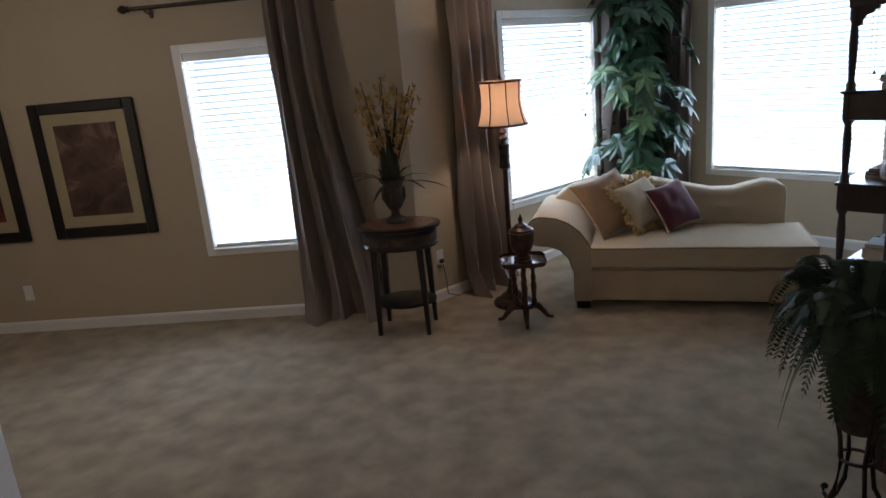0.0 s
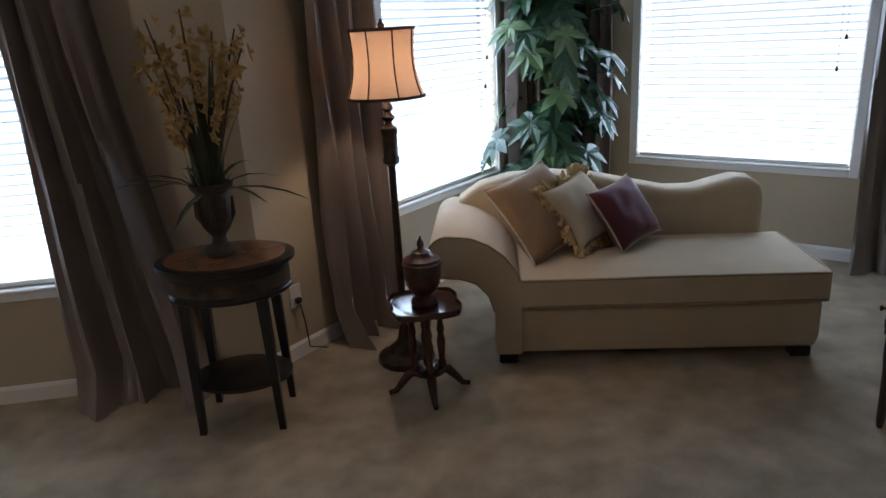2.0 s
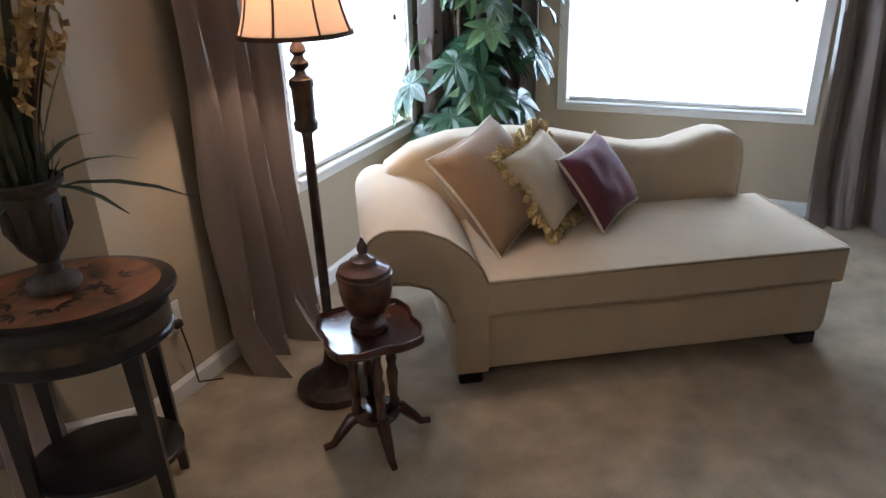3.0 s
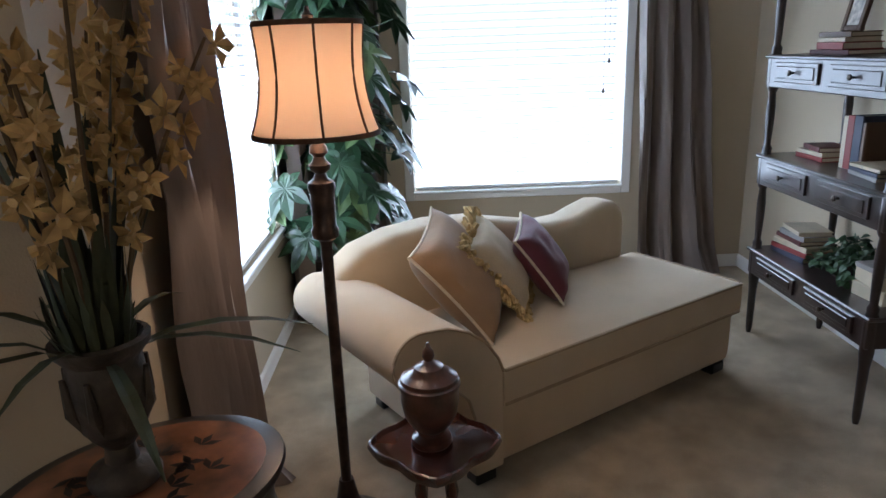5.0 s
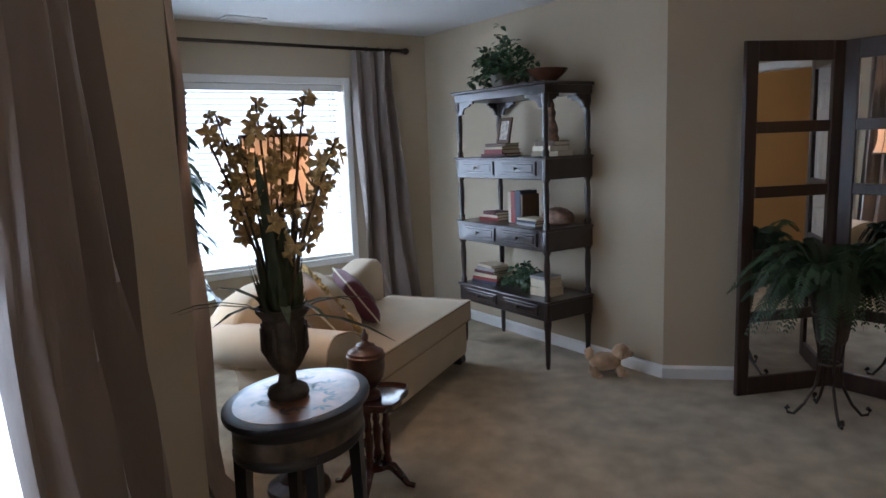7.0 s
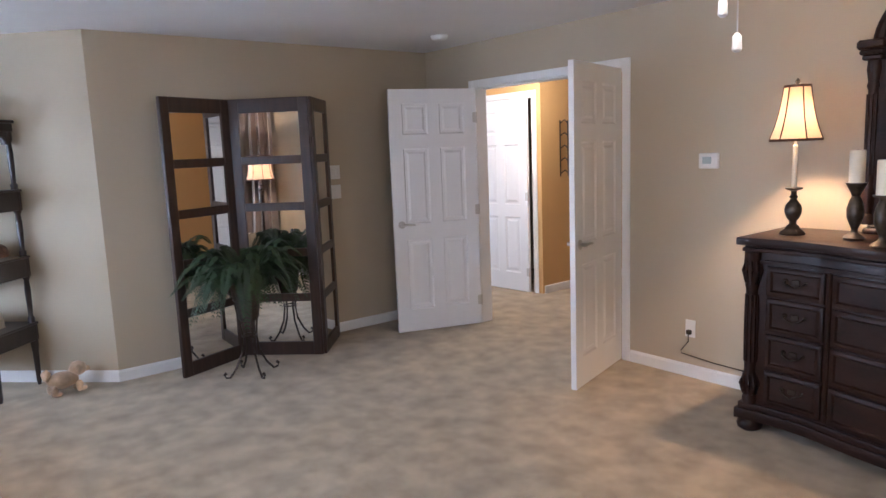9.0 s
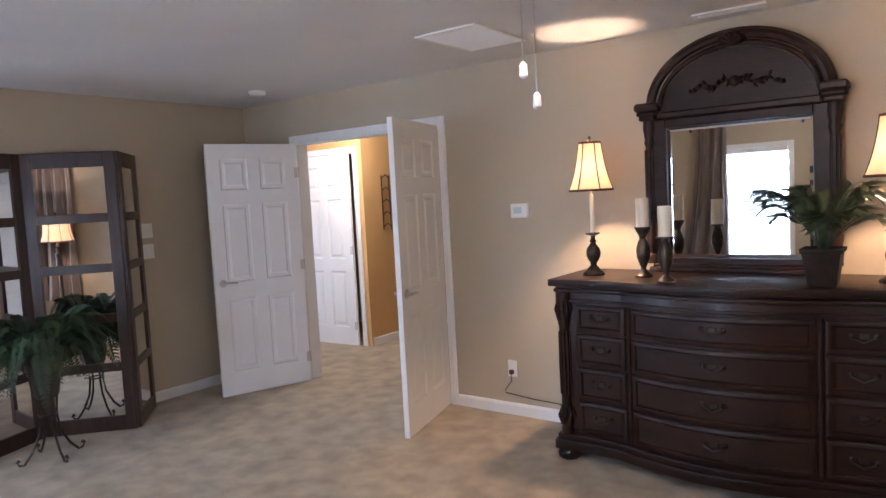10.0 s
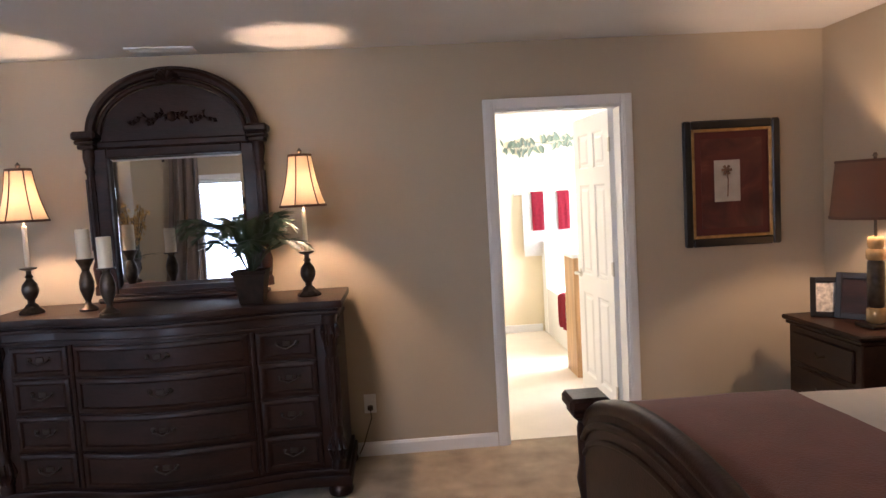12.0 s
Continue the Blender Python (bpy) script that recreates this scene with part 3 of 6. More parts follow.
lathe(bm, [(0.080, 0.196), (0.078, 0.206), (0.060, 0.216), (0.044, 0.226), (0.040, 0.236), (0.020, 0.244), (0.012, 0.254), (0.017, 0.266), (0.015, 0.280), (0.007, 0.292), (0.004, 0.305)], 24)
part("lid", bm, URN, root, smooth=True)

# ---- potted flowers on the oval table ----
VASE = material("weathered_bronze_vase", (0.055, 0.042, 0.030), 0.6, metal=0.2, vary=0.5, scale=25, bump=0.9, bump_scale=45)
PETAL = material("ochre_silk_petal", (0.47, 0.31, 0.12), 0.8, vary=0.35, scale=30)
STEM = material("dry_brown_stem", (0.10, 0.065, 0.030), 0.8, vary=0.3, scale=30)
BLADE = material("dark_green_blade", (0.040, 0.050, 0.022), 0.6, vary=0.4, scale=20)


def leaf_strip(bm, pts, width, fold=0.25):
    """A long leaf along points, folded along its midrib."""
    rows, n = [], len(pts)
    for i, p in enumerate(pts):
        p = Vector(p)
        d = Vector(pts[min(i + 1, n - 1)]) - Vector(pts[max(i - 1, 0)])
        s = d.cross(Vector((0, 0, 1)))
        s = s.normalized() if s.length > 1e-5 else Vector((1, 0, 0))
        w = width * math.sin(math.pi * (0.08 + 0.90 * i / (n - 1))) ** 0.8
        rows.append([bm.verts.new(p - s * w + Vector((0, 0, fold * w))), bm.verts.new(p), bm.verts.new(p + s * w + Vector((0, 0, fold * w)))])
    for a, b in zip(rows, rows[1:]):
        bm.faces.new((a[0], a[1], b[1], b[0]))
        bm.faces.new((a[1], a[2], b[2], b[1]))


def bloom(bm, c, size, aim):
    """Five cupped petals round a point."""
    z = Vector(aim).normalized()
    x = z.orthogonal().normalized()
    y = z.cross(x)
    for k in range(5):
        a = 2 * math.pi * k / 5 + random.uniform(-0.2, 0.2)
        d, s = x * math.cos(a) + y * math.sin(a), -x * math.sin(a) + y * math.cos(a)
        L = size * random.uniform(0.8, 1.15)
        quads(bm, [c, c + d * L * 0.5 + s * L * 0.30 + z * L * 0.25, c + d * L + z * L * 0.12, c + d * L * 0.5 - s * L * 0.30 + z * L * 0.25], [(0, 1, 2, 3)])
    tube(bm, [c, c + z * size * 0.55], [size * 0.16, size * 0.22], 6)


def build_flowers():
    random.seed(11)
    root = thing("flower_arrangement", pose(-0.20, 4.03, 0.7245), "ochre silk orchids and dry grasses in a bronze urn vase", "flower arrangement")
    bm = mesh()
    lathe(bm, [(0.062, 0), (0.066, 0.012), (0.060, 0.028), (0.030, 0.045), (0.026, 0.075), (0.042, 0.095), (0.058, 0.120), (0.064, 0.165), (0.066, 0.215), (0.064, 0.250), (0.082, 0.272),
               (0.084, 0.285), (0.072, 0.288), (0.06, 0.26)], 24)
    vase = part("vase", bm, VASE, root, smooth=True)
    for k in range(8):
        a = 2 * math.pi * k / 8
        bm = mesh()
        tube(bm, [(0.040 * math.cos(a), 0.040 * math.sin(a), 0.10), (0.068 * math.cos(a), 0.068 * math.sin(a), 0.16), (0.072 * math.cos(a), 0.072 * math.sin(a), 0.23)], [0.006, 0.011, 0.005], 6)
        part("acanthus_leaf", bm, VASE, vase, smooth=True)
    for k in range(9):
        a = 2.4 * k
        lean = 0.06 + 0.19 * ((k * 5) % 9) / 9
        top = 0.88 + 0.10 * ((k * 4) % 9) / 9 - lean * 0.6
        pts = [(0.03 * math.cos(a), 0.03 * math.sin(a), 0.26)]
        for f in (0.35, 0.7, 1.0):
            pts.append(((0.03 + lean * f ** 1.4) * math.cos(a), (0.03 + lean * f ** 1.4) * math.sin(a), 0.26 + (top - 0.26) * f))
        bm = mesh()
        tube(bm, pts, [0.006, 0.005, 0.004, 0.003], 6)
        stem = part("stem", bm, STEM, root, smooth=True)
        bm = mesh()
        for j in range(12):
            f = 0.42 + 0.6 * j / 12
            i = 1 if f < 0.7 else 2
            p0, p1 = Vector(pts[i]), Vector(pts[i + 1])
            c = p0.lerp(p1, min(1.05, (f - (0.35 if i == 1 else 0.7)) / (0.35 if i == 1 else 0.3)))
            d = Vector((random.uniform(-1, 1), random.uniform(-1, 1), random.uniform(-0.2, 0.5))).normalized()
            bloom(bm, c + d * 0.028, random.uniform(0.030, 0.046), d)
        part("blossoms", bm, PETAL, stem, "ochre orchid blossoms", kind="stuff")
    for k in range(26):
        a = 2.4 * k + 0.5
        lean = random.uniform(0.02, 0.12) if k < 16 else random.uniform(0.25, 0.36)
        top = random.uniform(0.50, 0.80) if k < 16 else random.uniform(0.30, 0.44)
        bm = mesh()
        pts = [(0.03 * math.cos(a), 0.03 * math.sin(a), 0.25)]
        for f in (0.25, 0.5, 0.75, 1.0):
            drop = 0 if k < 16 else 0.10 * f * f
            pts.append(((0.03 + lean * f) * math.cos(a), (0.03 + lean * f) * math.sin(a), 0.25 + (top - 0.25) * (f ** 0.7) - drop))
        leaf_strip(bm, pts, random.uniform(0.008, 0.016))
        part("leaf_blade", bm, BLADE, root)
    bm = mesh()
    for k in range(160):
        a, r = random.uniform(0, 6.3), 0.062 * random.random() ** 0.5
        h = random.uniform(0.30, 0.48)
        p = Vector((r * math.cos(a), r * math.sin(a), 0.265))
        q = p + Vector((math.cos(a) * random.uniform(0, 0.04), math.sin(a) * random.uniform(0, 0.04), h - 0.265))
        leaf_strip(bm, [p, p.lerp(q, 0.4), p.lerp(q, 0.7), q], random.uniform(0.004, 0.009))
    part("filler_foliage", bm, BLADE, root, "dense dark filler foliage", kind="stuff")


build_flowers()


# ---- curtains and rods ----
def build_curtain(m, w_top, w_low, z0, z1, folds, shift=0.0, depth=0.05, seed=1, label="floor-length taupe silk curtain panel, gathered on its rod"):
    """A pleated panel hung at x = 0..w_top that spreads and drifts by shift towards the floor."""
    root = thing("curtain", m, label, "curtain", "curtains of the room")
    nx, nz, bm = folds * 10, 26, mesh()
    front, rear = [], []
    for j in range(nz + 1):
        f = j / nz
        z = z1 + (z0 - z1) * f
        w = w_top + (w_low - w_top) * f ** 1.5
        row, row2 = [], []
        for i in range(nx + 1):
            u = i / nx
            ph = 2 * math.pi * folds * (u + 0.035 * math.sin(3 * f + seed) + 0.07 * noise.noise((u * 3, f * 1.6, seed)))
            y = -depth * (0.55 + 0.5 * f) * (math.sin(ph) + 0.35 * math.sin(2.3 * ph + seed)) - 0.035 * noise.noise((u * 5, f * 3.0, seed + 9)) - 0.012 * noise.noise((u * 14, f * 5.0, seed + 3))
            spill = max(0.0, f - 0.93) * 1.7
            x = w * u + shift * f ** 1.4 + 0.015 * noise.noise((u * 4 + 5, f * 2.5, seed)) * (1 if 0 < i < nx else 0.4)
            row.append(bm.verts.new((x, y - spill * (0.6 + 0.6 * math.sin(ph * 0.5)), z)))
            row2.append(bm.verts.new((x, y - spill * (0.6 + 0.6 * math.sin(ph * 0.5)) + 0.004, z)))
        front.append(row)
        rear.append(row2)
    for j in range(nz):
        for i in range(nx):
            bm.faces.new((front[j][i], front[j + 1][i], front[j + 1][i + 1], front[j][i + 1]))
            bm.faces.new((rear[j][i], rear[j][i + 1], rear[j + 1][i + 1], rear[j + 1][i]))
    for j in range(nz):
        bm.faces.new((front[j][0], rear[j][0], rear[j + 1][0], front[j + 1][0]))
        bm.faces.new((front[j][nx], front[j + 1][nx], rear[j + 1][nx], rear[j][nx]))
    part("panel", bm, CURTAIN, root, smooth=True)
    for k in range(folds + 1):
        bm = mesh()
        x = w_top * (k + 0.1) / (folds + 0.2)
        pts = [(x, 0.022 * math.cos(a), z1 + 0.012 + 0.022 * math.sin(a)) for a in (2 * math.pi * q / 12 for q in range(13))]
        tube(bm, pts, 0.003, 5)
        part("curtain_ring", bm, METAL_DARK, root, smooth=True)


def build_rod(i, s0, s1, z, label="dark bronze curtain rod with turned finials"):
    a, d, o, _ = wall_frame(i)
    sm = (s0 + s1) / 2
    m = at_wall(i, sm, 0.09, z)
    root = thing("curtain_rod", m, label, "curtain rod")
    h = (s1 - s0) / 2
    bm = mesh()
    tube(bm, [(-h, 0, 0), (0, 0, 0), (h, 0, 0)], 0.013, 10)
    part("rod", bm, METAL_DARK, root, smooth=True)
    for sg in (-1, 1):
        bm = mesh()
        lathe(bm, [(0.013, 0), (0.022, 0.008), (0.014, 0.018), (0.026, 0.035), (0.028, 0.05), (0.018, 0.068), (0.006, 0.078)], 12, pose(sg * h, 0, 0, 0, sg * 90, 0))
        part("finial", bm, METAL_DARK, root, smooth=True)
        bm = mesh()
        x = sg * (h - 0.10)
        tube(bm, [(x, 0.088, -0.03), (x, 0.05, -0.035), (x, 0.0, -0.018)], 0.007, 6)
        box(bm, x - 0.014, 0.081, -0.06, x + 0.014, 0.0895, 0.01, 0.003)
        part("bracket", bm, METAL_DARK, root, smooth=True)


build_rod(4, 0.30, 1.72, 2.20)
build_rod(3, 0.10, 2.55, 2.26)
build_rod(2, 0.30, 2.55, 2.27)
# each panel's x runs towards the viewer's right, from its left edge
build_curtain(at_wall(4, 0.84, 0.09), 0.34, 0.62, 0.004, 2.185, 3, 0.0, 0.065, seed=2)
# left alcove wall: s grows to the viewer's left there
build_curtain(at_wall(3, 2.48, 0.09), 0.44, 0.54, 0.004, 2.245, 4, 0.0, 0.06, seed=3)
build_curtain(at_wall(3, 0.72, 0.09), 0.40, 0.40, 0.004, 2.245, 4, 0.0, seed=4)
build_curtain(at_wall(2, 2.70, 0.09), 0.40, 0.40, 0.004, 2.255, 4, 0.0, seed=5)
build_curtain(at_wall(2, 0.76, 0.09), 0.36, 0.54, 0.004, 2.255, 3, 0.03, 0.06, seed=6)


# ---- tall plant between the windows ----
LEAF = material("glossy_green_leaf", (0.032, 0.074, 0.034), 0.35, vary=0.35, scale=6, random_amount=0.0, coat=0.2)
LEAF_PALE = material("variegated_pale_leaf", (0.11, 0.17, 0.065), 0.4, vary=0.35, scale=9)
BARK = material("brown_bark", (0.11, 0.075, 0.045), 0.9, vary=0.4, scale=30, bump=0.8, bump_scale=60)
POT = material("dark_woven_pot", (0.045, 0.032, 0.025), 0.7, vary=0.4, scale=40, bump=0.9, bump_scale=70)


def leaflet(bm, c, d, up, length, width, droop):
    """One pointed leaf with a midrib and a bend."""
    d, up = d.normalized(), up.normalized()
    s = d.cross(up).normalized()
    rows = []
    for f, w in ((0.0, 0.08), (0.3, 0.85), (0.55, 1.0), (0.8, 0.6), (1.0, 0.02)):
        p = c + d * length * f - Vector((0, 0, 1)) * droop * length * f * f
        rows.append([bm.verts.new(p - s * width * w + up * width * 0.25 * w), bm.verts.new(p), bm.verts.new(p + s * width * w + up * width * 0.25 * w)])
    for a, b in zip(rows, rows[1:]):
        bm.faces.new((a[0], a[1], b[1], b[0]))
        bm.faces.new((a[1], a[2], b[2], b[1]))


def build_schefflera():
    random.seed(21)
    root = thing("potted_tree", pose(1.74, 5.86, 0), "tall umbrella tree with glossy green leaves in a dark pot", "plant")
    bm = mesh()
    lathe(bm, [(0.13, 0), (0.15, 0.02), (0.185, 0.28), (0.20, 0.34), (0.21, 0.36), (0.195, 0.37), (0.18, 0.35)], 28)
    part("pot", bm, POT, root, smooth=True)
    trunks, tips = [], []
    for k in range(6):
        a = k * 1.05
        pts = []
        for f in range(7):
            r = 0.05 + 0.03 * f * 0.5 + 0.02 * math.sin(f * 1.3 + k)
            pts.append((r * math.cos(a + 0.2 * f), r * math.sin(a + 0.2 * f), 0.33 + f * (0.26 + 0.014 * (k % 3))))
        bm = mesh()
        tube(bm, pts, [0.014, 0.013, 0.012, 0.011, 0.009, 0.007, 0.005], 7)
        part("trunk", bm, BARK, root, smooth=True)
        trunks.append(pts)
    dark, pale = mesh(), mesh()
    for n in range(170):
        z = 0.50 + 1.80 * (n + random.random()) / 170
        a = random.uniform(0, 2 * math.pi)
        reach = random.uniform(0.10, 0.44) * (0.80 if z > 2.0 else 1.0)
        pts = trunks[n % 6]
        base = Vector(min(pts, key=lambda p: abs(p[2] - z + 0.1)))
        c = Vector((reach * math.cos(a), reach * math.sin(a), z))
        world_side = c.x + c.y
        if world_side > 0.40:
            c *= 0.40 / world_side if c.z < 0 else 1
            c.x, c.y = c.x * 0.6, c.y * 0.6
        bm = pale if n % 5 == 0 else dark
        tube(bm, [base, (base + c) / 2 + Vector((0, 0, 0.05)), c], 0.0028, 4)
        axis = Vector((math.cos(a), math.sin(a), random.uniform(-0.1, 0.5))).normalized()
        m = 6 + n % 3
        x = axis.orthogonal().normalized()
        up = (axis + Vector((0, 0, 0.8))).normalized()
        x = up.orthogonal().normalized()
        y = up.cross(x)
        for q in range(m):
            b = 2 * math.pi * q / m + random.uniform(-0.15, 0.15)
            d = x * math.cos(b) + y * math.sin(b)
            leaflet(bm, c, d, up, random.uniform(0.12, 0.18), random.uniform(0.030, 0.042), random.uniform(0.15, 0.45))
    part("crown", dark, LEAF, root, "dense glossy green leaf whorls", kind="stuff")
    part("pale_leaves", pale, LEAF_PALE, root, "paler yellow-green leaf whorls", kind="stuff")


build_schefflera()

# ---- tall open shelf against the slanted wall ----
def build_etagere():
    W, D, H = 0.95, 0.42, 1.85
    root = thing("etagere", at_wall(1, 1.025, 0.03), "espresso wood etagere with turned posts and small drawers", "shelf")
    def tier(name, top, h):
        bm = mesh()
        box(bm, -W / 2, -D, top - h, W / 2, 0, top - 0.012, 0.004)
        box(bm, -W / 2 - 0.012, -D - 0.012, top - 0.016, W / 2 + 0.012, 0.0, top, 0.005)
        t = part(name, bm, DARK_WOOD, root)
        for sg in (-1, 1):
            x = sg * W / 4 * 0.9
            bm = mesh()
            box(bm, x - 0.175, -D - 0.010, top - h + 0.028, x + 0.175, -D + 0.005, top - 0.030, 0.003)
            box(bm, x - 0.150, -D - 0.014, top - h + 0.045, x + 0.150, -D - 0.006, top - 0.047, 0.003)
            d = part("drawer", bm, DARK_WOOD, t)
            bm = mesh()
            lathe(bm, [(0.005, 0), (0.005, 0.012), (0.012, 0.018), (0.012, 0.024), (0.005, 0.028)], 10, pose(x, -D - 0.014, top - h / 2, 90))
            part("knob", bm, METAL_DARK, d, smooth=True)
    tier("shelf", 1.385, 0.145)
    tier("shelf", 0.925, 0.145)
    tier("shelf", 0.455, 0.130)
    bm = mesh()
    box(bm, -W / 2 - 0.02, -D - 0.02, H - 0.022, W / 2 + 0.02, 0.0, H, 0.006)
    box(bm, -W / 2, -D + 0.001, H - 0.075, W / 2, -0.001, H - 0.02, 0.003)
    part("top", bm, DARK_WOOD, root)
    def bracket(m, w):
        o = [(0, 0)] + [(w, 0), (w, -0.018), (w * 0.80, -0.018), (w * 0.72, -0.034), (w * 0.45, -0.040), (w * 0.30, -0.062), (w * 0.28, -0.085), (0.0, -0.092)]
        bm = mesh()
        prism(bm, o, -0.009, 0.009, m)
        part("corner_bracket", bm, DARK_WOOD, root)
    for sg in (-1, 1):
        for y in (-D + 0.02, -0.02):
            bracket(Matrix.Translation((sg * (W / 2 - 0.03), y, H - 0.075)) @ Matrix.Diagonal((-sg, 1, 1, 1)), 0.17)
        for y, s2 in ((-D + 0.03, 1), (-0.03, -1)):
            bracket(Matrix.Translation((sg * (W / 2 - 0.02), y, H - 0.075)) @ pose(0, 0, 0, 0, 0, 90 * s2), 0.10)
    for sx_ in (-1, 1):
        for y in (-D + 0.024, -0.024):
            bm = mesh()
            prof = [(0.011, 0), (0.016, 0.03), (0.020, 0.24), (0.026, 0.30), (0.026, 0.455), (0.021, 0.465), (0.023, 0.485), (0.015, 0.50), (0.019, 0.60), (0.021, 0.68), (0.016, 0.755), (0.024, 0.77),
                    (0.026, 0.78), (0.026, 0.925), (0.021, 0.935), (0.024, 0.955), (0.015, 0.97), (0.019, 1.06), (0.021, 1.15), (0.016, 1.215), (0.024, 1.23), (0.026, 1.24), (0.026, 1.385),
                    (0.021, 1.395), (0.024, 1.415), (0.015, 1.43), (0.019, 1.53), (0.021, 1.62), (0.016, 1.70), (0.024, 1.72), (0.024, 1.775)]
            lathe(bm, prof, 14, Matrix.Translation((sx_ * (W / 2 - 0.024), y, 0)))
            part("turned_post", bm, DARK_WOOD, root, smooth=True)


build_etagere()
PAPER = material("page_edges", (0.62, 0.56, 0.45), 0.9, vary=0.08, scale=80)
BOOK_INK = [material("book_cover_" + n, c, 0.55, vary=0.1, scale=10) for n, c in
            (("red", (0.22, 0.025, 0.02)), ("navy", (0.025, 0.03, 0.06)), ("cream", (0.55, 0.47, 0.34)), ("wine", (0.10, 0.02, 0.02)), ("brown", (0.10, 0.055, 0.03)), ("grey", (0.3, 0.29, 0.28)))]
SHELF_M = at_wall(1, 1.025, 0.03)


def build_book(m, w, d, h, cover, label, upright=False):
    """Lying on its side, spine to -y; upright stands it on end."""
    root = thing("book", m @ (pose(0, 0, 0, 0, 90, 0) if upright else Matrix()), label, "book", "books on the etagere")
    bm = mesh()
    t = min(0.004, h * 0.18)
    box(bm, -w / 2, -d / 2, 0, w / 2, d / 2, t, 0.001)
    box(bm, -w / 2, -d / 2, h - t, w / 2, d / 2, h, 0.001)
    box(bm, -w / 2, -d / 2 - 0.004, 0, w / 2, -d / 2 + 0.001, h, 0.002)
    part("cover", bm, cover, root)
    bm = mesh()
    box(bm, -w / 2 + 0.004, -d / 2 + 0.001, t, w / 2 - 0.004, d / 2 - 0.005, h - t)
    part("page_block", bm, PAPER, root)


def book_stack(x, y, z, spec, seed):
    random.seed(seed)
    for w, d, h, c in spec:
        name = BOOK_INK[c].name.split("_")[-1]
        build_book(SHELF_M @ pose(x + random.uniform(-0.008, 0.008), y, z, 0, 0, random.uniform(-9, 9)), w, d, h, BOOK_INK[c], f"hardback book with a {name} cover lying in a stack")
        z += h + 0.0005
    return z


ztop = book_stack(-0.16, -0.24, 1.385, [(0.24, 0.17, 0.020, 3), (0.22, 0.16, 0.030, 0), (0.20, 0.15, 0.018, 2), (0.20, 0.14, 0.022, 4)], 1)
z_fig = book_stack(0.30, -0.20, 1.385, [(0.22, 0.16, 0.030, 2), (0.20, 0.15, 0.035, 2), (0.17, 0.14, 0.030, 4)], 2)
book_stack(-0.26, -0.22, 0.925, [(0.21, 0.15, 0.022, 0), (0.20, 0.15, 0.018, 2), (0.17, 0.13, 0.022, 3)], 3)
book_stack(0.20, -0.26, 0.925, [(0.22, 0.15, 0.016, 5), (0.21, 0.15, 0.016, 1), (0.20, 0.14, 0.014, 2)], 4)
book_stack(-0.30, -0.24, 0.455, [(0.26, 0.18, 0.025, 1), (0.25, 0.18, 0.022, 0), (0.24, 0.17, 0.025, 2), (0.22, 0.16, 0.020, 3), (0.20, 0.15, 0.025, 5), (0.19, 0.15, 0.02, 2)], 5)
book_stack(0.28, -0.24, 0.455, [(0.17, 0.15, 0.055, 2), (0.17, 0.14, 0.055, 2), (0.16, 0.14, 0.020, 5)], 6)
for x, w, h, c in ((0.00, 0.030, 0.215, 2), (0.035, 0.045, 0.22, 0), (0.085, 0.055, 0.225, 1), (0.125, 0.02, 0.20, 4)):
    name = BOOK_INK[c].name.split("_")[-1]
    root = thing("book", SHELF_M @ pose(x - 0.04, -0.20, 0.925), f"upright hardback book with a {name} cover", "book", "books on the etagere")
    bm = mesh()
    box(bm, -w / 2, -0.085, 0, w / 2, -0.078, h, 0.002)
    for sg in (-1, 1):
        box(bm, sg * w / 2 - 0.002, -0.08, 0, sg * w / 2 + 0.002, 0.07, h, 0.001)
    part("cover", bm, BOOK_INK[c], root)
    bm = mesh()
    box(bm, -w / 2 + 0.0025, -0.077, 0.004, w / 2 - 0.0025, 0.066, h - 0.004)
    part("page_block", bm, PAPER, root)


def build_photo_frame(m, w, h, tilt, wood, picture, label):
    root = thing("photo_frame", m @ pose(0, 0, 0, -tilt), label, "photo frame")
    bm = mesh()
    b = w * 0.17
    for x0, x1, z0, z1 in ((-w / 2, -w / 2 + b, 0, h), (w / 2 - b, w / 2, 0, h), (-w / 2 + b, w / 2 - b, 0, b), (-w / 2 + b, w / 2 - b, h - b, h)):
        box(bm, x0, -0.010, z0, x1, 0.010, z1, 0.003)
    part("frame", bm, wood, root)
    bm = mesh()
    box(bm, -w / 2 + b, -0.003, b, w / 2 - b, 0.003, h - b)
    part("print", bm, picture, root)
    bm = mesh()
    tube(bm, [(0, 0.010, h * 0.7), (0, h * 0.28, 0.004 + math.tan(radians(tilt)) * h * 0.28)], 0.004, 5)
    part("strut", bm, wood, root)


PRINT = material("faded_print", (0.50, 0.46, 0.40), 0.5, vary=0.6, scale=35)
build_photo_frame(SHELF_M @ pose(-0.14, -0.25, ztop, 0, 0, 0), 0.135, 0.18, 12, BOOK_INK[4], PRINT, "brown wooden photo frame standing on a stack of books")
FIGURE = material("painted_resin_figure", (0.16, 0.085, 0.05), 0.55, vary=0.7, scale=25)
bm = mesh()
lathe(bm, [(0.045, 0), (0.05, 0.015), (0.04, 0.04), (0.045, 0.07), (0.035, 0.11), (0.022, 0.14), (0.028, 0.165), (0.03, 0.185), (0.018, 0.21), (0.022, 0.23), (0.012, 0.26), (0.006, 0.27)], 16)
fig = part("figurine", bm, FIGURE, smooth=True)
fig.matrix_world = SHELF_M @ pose(0.30, -0.20, z_fig)
tagged(fig, "brown painted resin figurine standing on books", "figurine")
bm = mesh()
